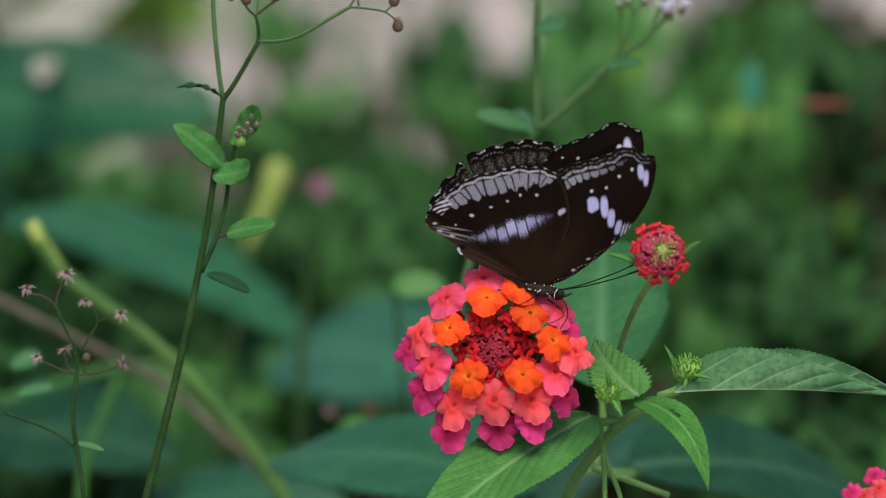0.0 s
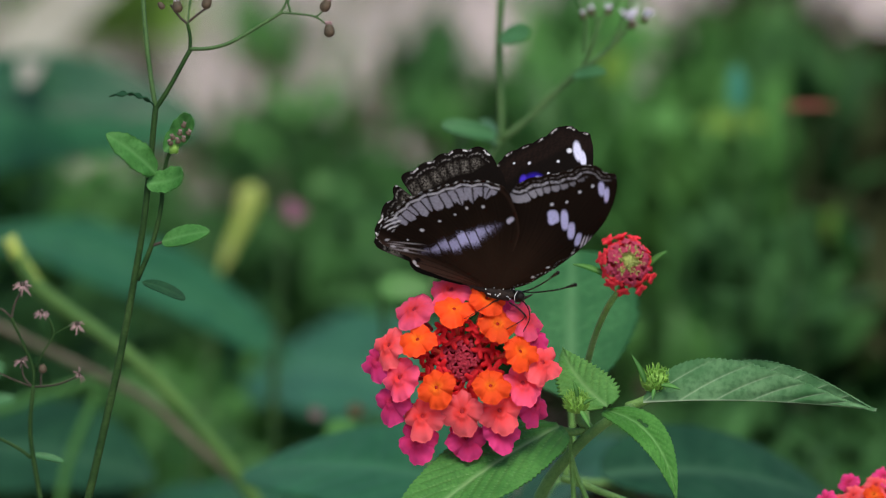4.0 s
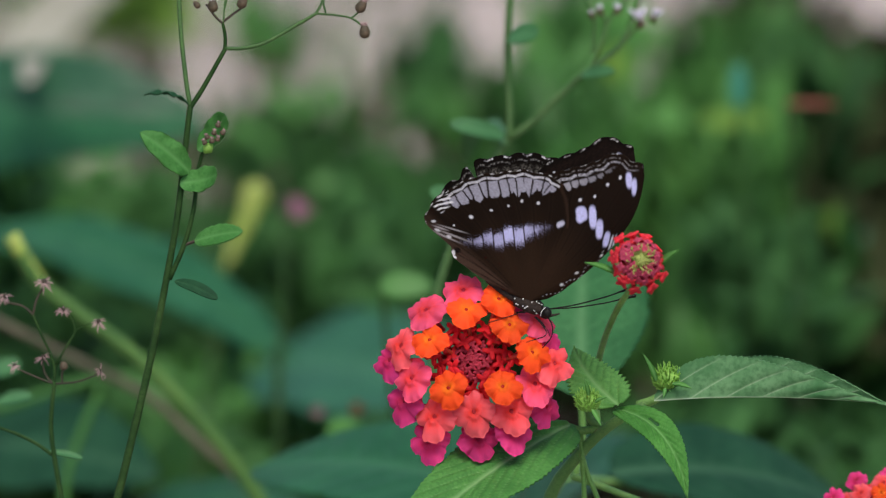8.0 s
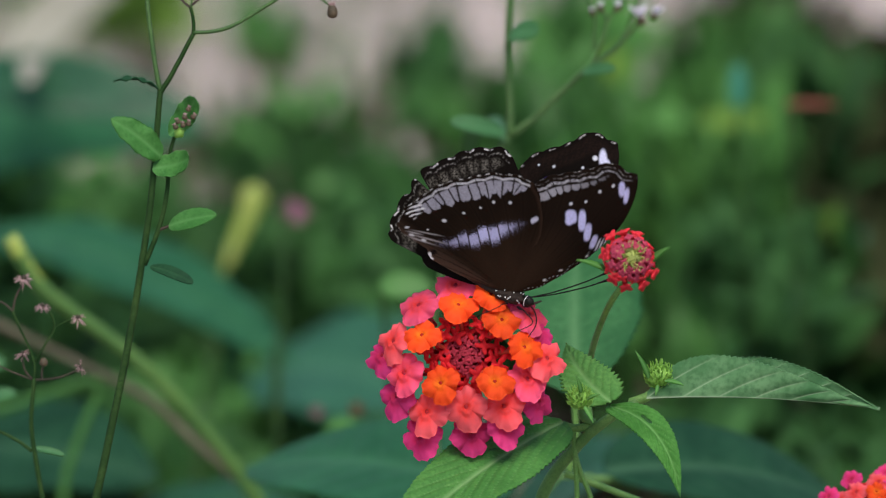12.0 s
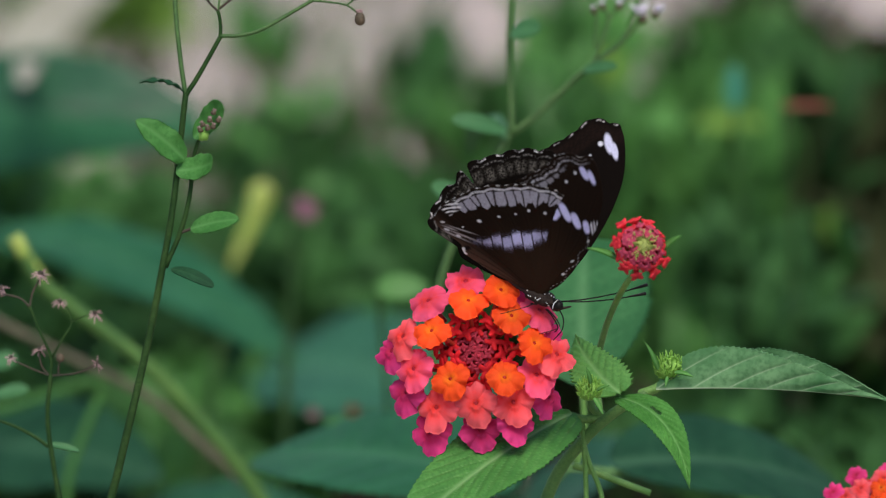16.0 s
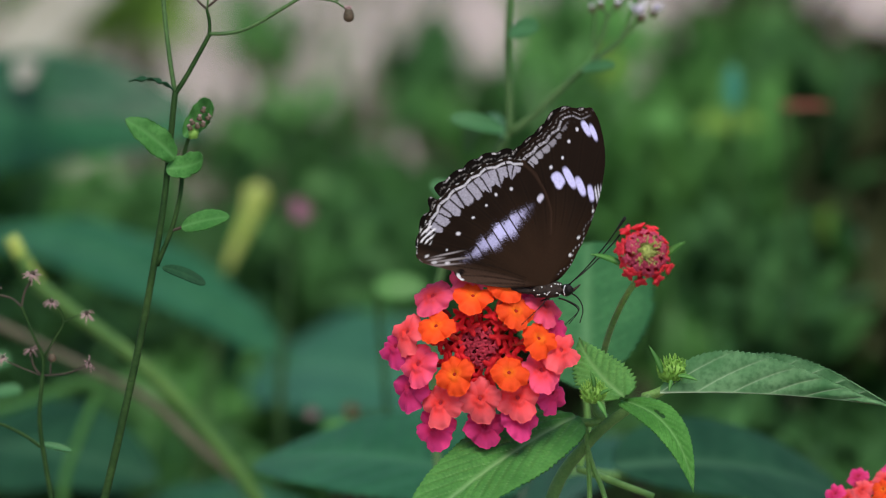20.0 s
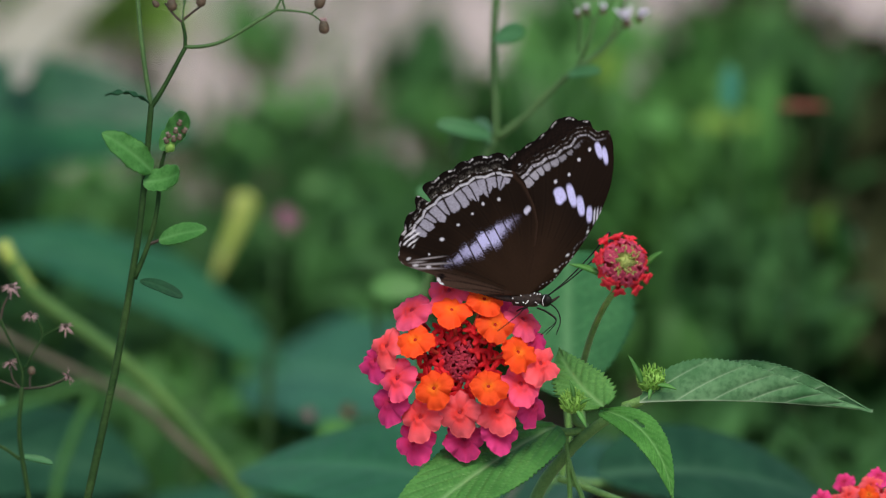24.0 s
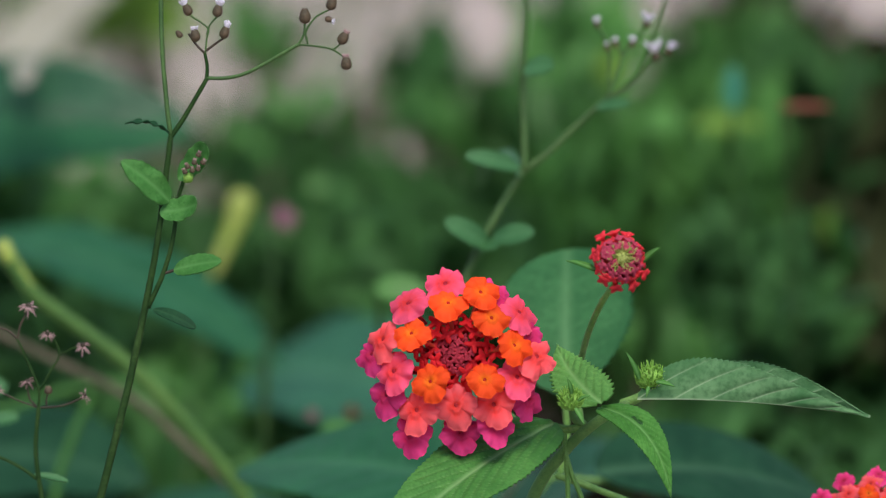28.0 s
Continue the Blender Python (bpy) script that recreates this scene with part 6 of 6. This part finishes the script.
    walk(weed, [(t, sway(weed, DA, dx, dy)) for t, dx, dy in (
    (0, 68.5, -58.9), (0.5, -8.2, -51.9), (1, -13.1, -58.8), (1.5, -21.5, -42.4), (2, -17.5, -56.2), (2.5, -39.9, -46.6),
    (3, -26.1, -49.6), (3.5, -21.5, -46.6), (5.5, 1.5, -45.9), (6, 8.5, -50.4), (6.5, 45.7, -61.2), (7, 53.5, -67.1),
    (7.5, 61.2, -74.2), (8, 35.1, -45.8), (8.5, 59.8, -67.7), (9, 53.4, -55.9), (9.5, 82.0, -90.3), (10, 77.0, -88.4),
    (10.5, 66.5, -85.8), (11, 45.6, -76.5), (11.5, 21.5, -65.7), (12, 1.3, -69.6), (12.5, -0.8, -69.1), (14.5, 9.6, -54.1),
    (15, 48.5, -71.0), (15.5, 24.5, -65.9), (16, 37.2, -71.8), (16.5, 40.9, -70.9), (17, 23.2, -65.0), (17.5, 74.0, -85.1),
    (18, 28.9, -66.0), (18.5, 20.1, -72.1), (19, 29.9, -78.8), (19.5, 39.6, -74.0), (20, 27.6, -73.2), (20.5, 34.8, -88.1),
    (21, 15.5, -66.8), (21.5, 38.1, -71.1), (23.5, 2.0, -50.1), (24, -5.5, -48.7), (24.5, 4.2, -56.5), (24.9, 4.2, -56.5),
    (25, -7.0, -30.0), (25.1, 5.0, 18.0), (25.2, 0.0, -6.0), (25.5, -26.6, -20.3), (26, -11.8, -27.0), (26.5, -30.1, -5.4),
    (27, -2.9, -15.9), (27.5, -22.6, 2.8), (28, -0.4, 0.2),
    )])
    walk(shoot, [(t, nudge(shoot, 0, 0, lean)) for t, lean in (
    (0, -1.1), (0.5, -1.2), (1, -1.2), (1.5, -1.2), (2, -1.9), (2.5, -1.2),
    (3, -1.2), (3.5, -1.2), (5.5, -2.1), (6, -2.1), (6.5, -1.4), (7, -1.4),
    (7.5, -1.0), (8, -1.1), (8.5, -1.0), (9, -1.5), (9.5, -1.5), (10, -1.0),
    (10.5, -0.9), (11, -1.2), (11.5, -1.8), (12, -2.5), (12.5, -2.3), (14.5, -2.3),
    (15, -1.1), (15.5, -1.4), (16, -1.3), (16.5, -1.2), (17, -1.7), (17.5, -0.8),
    (18, -1.6), (18.5, -2.2), (19, -1.8), (19.5, -1.6), (20, -1.8), (20.5, -2.0),
    (21, -1.8), (21.5, -1.3), (23.5, -2.2), (24, -2.0), (24.5, -1.9), (24.9, -1.9),
    (25, -0.9), (25.1, -0.6), (25.2, -0.8), (25.5, -1.1), (26, -1.3), (26.5, -0.8),
    (27, -0.8), (27.5, -0.2), (28, 0.0),
    )])
    walk(spent, [(t, sway(spent, DB, dx, dy)) for t, dx, dy in (
    (0, 36.2, -53.7), (0.5, -12.9, -46.4), (1, -14.9, -47.2), (1.5, -22.2, -36.9), (2, -26.7, -37.6), (2.5, -33.5, -35.0),
    (3, -22.2, -38.0), (3.5, -17.3, -38.0), (5.5, -12.4, -33.4), (6, -5.5, -38.0), (6.5, 28.4, -49.9), (7, 32.2, -53.0),
    (7.5, 41.0, -58.7), (8, 19.2, -38.8), (8.5, 42.7, -54.1), (9, 32.5, -48.4), (9.5, 58.1, -76.4), (10, 54.4, -73.2),
    (10.5, 46.8, -70.2), (11, 26.8, -61.8), (11.5, 4.0, -48.3), (12, -15.8, -46.0), (12.5, -12.4, -45.7), (14.5, -9.1, -41.1),
    (15, 29.3, -55.2), (15.5, 4.6, -47.2), (16, 20.8, -57.9), (16.5, 17.9, -55.2), (17, 6.6, -53.3), (17.5, 55.7, -75.1),
    (18, 13.0, -51.4), (18.5, 1.8, -56.0), (19, 10.7, -62.2), (19.5, 19.2, -58.4), (20, 9.0, -57.5), (20.5, 13.6, -65.6),
    (21, -3.1, -50.7), (21.5, 16.8, -55.2), (23.5, -17.7, -37.2), (24, -23.0, -34.5), (24.5, -10.8, -44.0), (24.9, -10.8, -44.0),
    (25, -2.3, -20.7), (25.1, 8.0, 10.0), (25.2, 0.0, -8.0), (25.5, -21.0, -16.1), (26, -12.6, -15.9), (26.5, -22.8, -6.4),
    (27, -4.9, -10.9), (27.5, -20.1, -0.4), (28, 0.4, 0.0),
    )])
    walk(tall, [(t, sway(tall, DC, dx, dy)) for t, dx, dy in (
    (0, -10.7, -67.4), (0.5, -32.5, -65.1), (1, -42.1, -55.2), (1.5, -48.9, -51.0), (2, -48.5, -56.3), (2.5, -39.7, -52.1),
    (3, -48.9, -55.2), (3.5, -47.4, -53.7), (5.5, -50.4, -56.7), (6, -40.8, -59.8), (6.5, -24.1, -57.9), (7, -20.6, -61.0),
    (7.5, -12.2, -62.1), (8, -35.9, -51.4), (8.5, -15.2, -52.9), (9, -20.2, -53.3), (9.5, -5.5, -56.2), (10, -9.6, -57.6),
    (10.5, -16.2, -58.1), (11, -22.0, -61.3), (11.5, -29.4, -58.5), (12, -34.1, -56.8), (12.5, -32.9, -58.7), (14.5, -31.7, -54.2),
    (15, -23.6, -57.2), (15.5, -30.1, -59.2), (16, -25.2, -64.2), (16.5, -27.9, -61.3), (17, -26.4, -56.7), (17.5, 6.2, -65.9),
    (18, -18.7, -55.9), (18.5, -23.2, -56.4), (19, -25.6, -59.4), (19.5, -22.1, -58.7), (20, -25.6, -65.5), (20.5, -21.3, -69.0),
    (21, -40.1, -66.3), (21.5, -30.5, -72.0), (23.5, -41.3, -55.2), (24, -44.7, -55.6), (24.5, -39.4, -57.4), (24.9, -40.0, -56.0),
    (25, 19.0, -34.6), (25.1, 4.0, -8.0), (25.2, 2.0, -2.0), (25.5, 3.1, 1.1), (26, 12.3, 0.4), (26.5, 3.5, 1.5),
    (27, 7.4, 0.0), (27.5, -7.2, 1.5), (28, 0.0, 0.0),
    )])
    walk(spathe, [(t, sway(spathe, 1.55, dx, dy)) for t, dx, dy in (
    (0, 35.0, -48.3), (0.5, 22.8, -25.6), (1, 18.1, -16.4), (1.5, 12.5, -16.8), (2, 9.9, -10.5), (2.5, 7.1, -10.9),
    (3, 12.1, -10.9), (3.5, 12.1, -12.9), (5.5, 3.1, 4.6), (6, 12.7, -1.5), (6.5, 29.4, -11.8), (7, 31.4, -10.3),
    (7.5, 33.7, -6.9), (8, 16.1, -11.5), (8.5, 39.9, -28.3), (9, 34.8, -24.1), (9.5, 60.5, -27.6), (10, 55.4, -29.1),
    (10.5, 46.7, -23.0), (11, 38.7, -11.5), (11.5, 21.8, -8.1), (12, 13.8, -5.8), (12.5, 20.0, -7.7), (14.5, 20.0, 1.5),
    (15, 31.8, 1.5), (15.5, 19.2, -4.6), (16, 39.0, -15.3), (16.5, 33.3, -1.5), (17, 36.3, -7.7), (17.5, 67.4, -9.2),
    (18, 44.0, -16.0), (18.5, 38.0, -14.9), (19, 35.6, -4.2), (19.5, 36.0, -15.7), (20, 31.0, -11.8), (20.5, 41.4, -10.7),
    (21, 25.7, -5.0), (21.5, 32.2, -10.7), (23.5, 15.3, 1.5), (24, 11.9, 2.7), (24.5, 17.2, -2.2), (25, 6.9, 7.3),
    (25.5, -1.5, 8.8), (26, 9.2, 2.0), (26.5, 0.4, -1.5), (27, 5.8, 0.0), (27.5, -10.3, 4.6), (28, 0.0, 0.0),
    )])
    walk(broad, [(t, sway(broad, 1.36, dx * 0.8, dy * 0.8)) for t, dx, dy in (
    (0, 35.0, -48.3), (0.5, 22.8, -25.6), (1, 18.1, -16.4), (1.5, 12.5, -16.8), (2, 9.9, -10.5), (2.5, 7.1, -10.9),
    (3, 12.1, -10.9), (3.5, 12.1, -12.9), (5.5, 3.1, 4.6), (6, 12.7, -1.5), (6.5, 29.4, -11.8), (7, 31.4, -10.3),
    (7.5, 33.7, -6.9), (8, 16.1, -11.5), (8.5, 39.9, -28.3), (9, 34.8, -24.1), (9.5, 60.5, -27.6), (10, 55.4, -29.1),
    (10.5, 46.7, -23.0), (11, 38.7, -11.5), (11.5, 21.8, -8.1), (12, 13.8, -5.8), (12.5, 20.0, -7.7), (14.5, 20.0, 1.5),
    (15, 31.8, 1.5), (15.5, 19.2, -4.6), (16, 39.0, -15.3), (16.5, 33.3, -1.5), (17, 36.3, -7.7), (17.5, 67.4, -9.2),
    (18, 44.0, -16.0), (18.5, 38.0, -14.9), (19, 35.6, -4.2), (19.5, 36.0, -15.7), (20, 31.0, -11.8), (20.5, 41.4, -10.7),
    (21, 25.7, -5.0), (21.5, 32.2, -10.7), (23.5, 15.3, 1.5), (24, 11.9, 2.7), (24.5, 17.2, -2.2), (25, 6.9, 7.3),
    (25.5, -1.5, 8.8), (26, 9.2, 2.0), (26.5, 0.4, -1.5), (27, 5.8, 0.0), (27.5, -10.3, 4.6), (28, 0.0, 0.0),
    )])
    walk(stalks, [(t, sway(stalks, 1.28, dx * 0.6, dy * 0.6)) for t, dx, dy in (
    (0, 35.0, -48.3), (0.5, 22.8, -25.6), (1, 18.1, -16.4), (1.5, 12.5, -16.8), (2, 9.9, -10.5), (2.5, 7.1, -10.9),
    (3, 12.1, -10.9), (3.5, 12.1, -12.9), (5.5, 3.1, 4.6), (6, 12.7, -1.5), (6.5, 29.4, -11.8), (7, 31.4, -10.3),
    (7.5, 33.7, -6.9), (8, 16.1, -11.5), (8.5, 39.9, -28.3), (9, 34.8, -24.1), (9.5, 60.5, -27.6), (10, 55.4, -29.1),
    (10.5, 46.7, -23.0), (11, 38.7, -11.5), (11.5, 21.8, -8.1), (12, 13.8, -5.8), (12.5, 20.0, -7.7), (14.5, 20.0, 1.5),
    (15, 31.8, 1.5), (15.5, 19.2, -4.6), (16, 39.0, -15.3), (16.5, 33.3, -1.5), (17, 36.3, -7.7), (17.5, 67.4, -9.2),
    (18, 44.0, -16.0), (18.5, 38.0, -14.9), (19, 35.6, -4.2), (19.5, 36.0, -15.7), (20, 31.0, -11.8), (20.5, 41.4, -10.7),
    (21, 25.7, -5.0), (21.5, 32.2, -10.7), (23.5, 15.3, 1.5), (24, 11.9, 2.7), (24.5, 17.2, -2.2), (25, 6.9, 7.3),
    (25.5, -1.5, 8.8), (26, 9.2, 2.0), (26.5, 0.4, -1.5), (27, 5.8, 0.0), (27.5, -10.3, 4.6), (28, 0.0, 0.0),
    )])
    walk(butterfly, [(t, perch(x, y, pitch, yaw)) for t, x, y, pitch, yaw in (
    (0, 923.6, 508.9, -17.1, 3.9), (0.5, 905.1, 513.8, -22.1, 1.9), (1, 896.4, 524.7, -22.4, 1.7), (1.5, 899.6, 543.3, -22.4, 10.6), (2, 891.9, 522.4, -18.9, 2.7),
    (2.5, 869.2, 502.3, -6.1, 0.6), (3, 870.6, 497.1, -1.5, -4.5), (3.5, 873.1, 502.4, -6.1, -1.7), (5.5, 904.6, 529, -23, 2.6), (6, 914.7, 521.2, -24.6, -2.2),
    (6.5, 922.4, 526.4, -24.7, -1.9), (7, 931.5, 514.5, -25.8, -8.1), (7.5, 954.4, 509.5, -26.2, -6.4), (8, 926.8, 537.3, -24.5, -1.6), (8.5, 935.5, 523, -25.7, -3),
    (9, 947.5, 525.6, -20.4, 16.7), (9.5, 946.4, 502.3, -23.8, -6.6), (10, 898.6, 510.9, -12.2, 5.4), (10.5, 905.6, 514.1, -21.3, -3.1), (11, 880, 490.1, -8.2, -7.1),
    (11.5, 878.6, 498.2, -1.3, -5.8), (12, 893.5, 520.2, -18.6, 5), (12.5, 895, 510.8, -8.3, -1.1), (14.5, 923, 532.5, -21.3, 2.2), (15, 933.6, 532.1, -27.5, 1.1),
    (16, 955, 519.4, -26.2, 4.4), (16.5, 921.5, 524.9, -12.7, 3.7), (17, 941.4, 540, -19.6, 3.5), (17.5, 967, 519.5, -29.8, 5.1), (18, 959.9, 528.1, -27.9, 4.5),
    (18.5, 937.4, 534.7, -26.8, 3.7), (19, 938, 534.4, -29.3, -1.2), (19.5, 961.2, 508.9, 3.3, 5.5), (20, 968.4, 508.5, 1.2, 4.8), (20.5, 961.4, 508.8, 1.5, 2.9),
    (21, 935.5, 520.1, 0, -0.1), (21.5, 951, 509.8, 1.2, 2.8), (23.5, 942.9, 514.9, 1.7, 4.3), (24, 937, 523.4, -3.2, 3.9), (24.5, 936, 525.2, -1.6, 3.6),
    (24.9, 947, 531.4, -3.2, 3.9), (25, 929, 508.3, -0.2, -0.9), (25.0334, 1060, 260, 2, 30), (25.0667, 1250, -78, 4, 46), (25.1, 1263, -100, 4, 46),
    (25.1334, 1280, -130, 4, 46), (25.2, 1550, -650, 20, 60), (25.4, 2600, -900, 25, 70), (26, 5200, -2600, 20, 70), (28, 14000, -5000, 10, 70),
    )])
    walk(wings["right_forewing"], [(t, hinge(-1, a, s)) for t, a, s in (
    (0, 28, 6.3), (0.5, 19.9, 3.7), (1, 20.7, 4), (1.5, -0.2, 7.8), (2, 21, 13.2),
    (2.5, 28.3, 21.8), (3, 57.4, 22.8), (3.5, 44.2, 18.1), (5.5, 26.1, 3.7), (6, 20.5, 1.9),
    (6.5, 18.1, 1.9), (7, 13.5, 1.6), (7.5, 15.6, 0.9), (8, 16.9, 0.6), (8.5, 16, 1.1),
    (9, 1.7, 6.7), (9.5, 16.7, 4.2), (10, 36.6, 15.7), (10.5, 20.3, 1.3), (11, 53, 16.5),
    (11.5, 41.9, 19.7), (12, 29, 9.9), (12.5, 21.9, 18.9), (14.5, 40.9, -10.9), (15, 36.9, -16.5),
    (16, 41, -22.1), (16.5, -5.9, -1.6), (17, -3.5, 3.1), (17.5, -6.3, -5.2), (18, -6.5, -3.9),
    (18.5, -0.6, -2.8), (19, 17.2, -6.6), (19.5, 26.4, 7.9), (20, -2.8, 1.4), (20.5, 19.7, 4.3),
    (21, 19.7, 1.8), (21.5, 19.2, 3), (23.5, 0.5, 9.5), (24, 10.1, 8.3), (24.5, 36.4, 15.1),
    (24.9, 10.1, 8.3), (25, 28.1, 6.7), (25.0334, 86, 0), (25.0667, 140, 0), (25.1, 145, 0),
    (25.1334, 140, 0), (25.2, 70, 0), (25.4, 70, 0), (26, 20, 0), (28, 60, 0),
    )])
    walk(wings["right_hindwing"], [(t, hinge(-1, a, s)) for t, a, s in (
    (0, 29.7, 1.7), (0.5, 21.2, 0.6), (1, 21.6, 2), (1.5, 2.7, 5.5), (2, 22.9, 1.8),
    (2.5, 31.3, 2.4), (3, 59.5, -4.2), (3.5, 46.6, 0.2), (5.5, 27.2, 2.1), (6, 21, 1.6),
    (6.5, 18.6, 3.3), (7, 14, 2.8), (7.5, 16.1, 3.1), (8, 17.6, 2.9), (8.5, 16.7, 3.2),
    (9, 4.5, 6.5), (9.5, 16.8, 5.4), (10, 39.1, 1.1), (10.5, 20.5, 1.9), (11, 56.2, -5.7),
    (11.5, 44.5, 0.6), (12, 30.4, 2.1), (12.5, 24.6, 4.3), (14.5, 41.6, 1.6), (15, 36.6, -2.2),
    (16, 40.5, -0.2), (16.5, -3.4, -0.2), (17, -0.9, 1.1), (17.5, -3.4, 2.2), (18, -3.6, 3),
    (18.5, 2, 1.1), (19, 18.2, -0.9), (19.5, 29.3, 1.8), (20, -0.3, 1.3), (20.5, 22.5, 0.6),
    (21, 21.9, -0.7), (21.5, 21.2, 0.6), (23.5, 2.9, 4.5), (24, 13.2, 0.9), (24.5, 40.5, -1.2),
    (24.9, 13.2, 0.9), (25, 30.8, -1.2), (25.0334, 86, 0), (25.0667, 95, 0), (25.1, 95, 0),
    (25.1334, 95, 0), (25.2, 70, 0), (25.4, 70, 0), (26, 20, 0), (28, 60, 0),
    )])
    walk(wings["left_forewing"], [(t, hinge(1, a, s)) for t, a, s in (
    (0, -14, 1), (0.5, -9, 0), (1, -7, 0), (1.5, 5.2, -1), (2, -9, 9),
    (2.5, 0, 16), (3, 34, 3), (3.5, 27, 4), (5.5, -13.1, -1.3), (6, -7.5, -3.1),
    (6.5, -5.1, -3.1), (7, -0.5, -3.4), (7.5, -2.6, -4.1), (8, -3.9, -4.4), (8.5, -3, -3.9),
    (9, 11.3, 1.7), (9.5, -3.7, -0.8), (10, -4, 11), (10.5, -11, 1), (11, 1, 15),
    (11.5, -3, 18), (12, 5, 4), (12.5, -5, 14), (14.5, -2, -7), (15, -3, -9),
    (16, -2, -15), (16.5, 10.9, -3), (17, 8.5, 1), (17.5, 11.3, -3), (18, 11.5, -3),
    (18.5, 5.6, -2), (19, -10, -5), (19.5, 0, 2), (20, 7.8, 0), (20.5, 14, -1),
    (21, 15, -5), (21.5, 10, -3), (23.5, 8, 3), (24, 1, 3), (24.5, 41, -3),
    (24.9, 1, 3), (25, 45, 18), (25.0334, 50, 5), (25.0667, 62, 0), (25.1, 62, 0),
    (25.1334, 62, 0), (25.2, 50, 0), (25.4, 70, 0), (26, 20, 0), (28, 60, 0),
    )])
    walk(wings["left_hindwing"], [(t, hinge(1, a, s)) for t, a, s in (
    (0, -14, 2), (0.5, -10, 2), (1, -10, 1), (1.5, 1.3, 2), (2, -10, 1),
    (2.5, 0, -6), (3, 26, -8), (3.5, 19, -7), (5.5, -14.2, 3), (6, -8, 3),
    (6.5, -5.6, 3), (7, -1, 3), (7.5, -3.1, 3), (8, -4.6, 3), (8.5, -3.7, 3),
    (9, 8.5, 3), (9.5, -3.8, 3), (10, 2, -4), (10.5, -9, -1), (11, -6, -11),
    (11.5, -3, -6), (12, 2, -6), (12.5, -5, -3), (14.5, -13, -5), (15, -15, -7),
    (16, -16, -7), (16.5, 7.4, -1), (17, 4.9, 0), (17.5, 8, 2), (18, 8, 2),
    (18.5, 3, 1), (19, -5, 0), (19.5, 0, 2), (20, 7, 2), (20.5, 14, 2),
    (21, 15, 2), (21.5, 10, 2), (23.5, 8, 2), (24, 0, 2), (24.5, 41, -1),
    (24.9, 0, 0), (25, 45, -1), (25.0334, 50, 0), (25.0667, 62, 0), (25.1, 62, 0),
    (25.1334, 62, 0), (25.2, 50, 0), (25.4, 70, 0), (26, 20, 0), (28, 60, 0),
    )])
    for ob, side in zip(antennae, (-1, 1)):
        walk(ob, [(t, feeler(side, a + side * 3, 72 if a == 30 else 0)) for t, a in ((0, 8), (2.4, 8), (2.8, 30), (3.5, 30), (5.5, 8), (9.5, 6), (10, 8), (10.8, 30), (11.5, 30), (12, 8), (12.5, 8), (14.5, 10), (16, 8), (16.5, 0), (17, 6), (19, 8), (19.5, -4), (24.9, -4), (28, 0))])


motions()
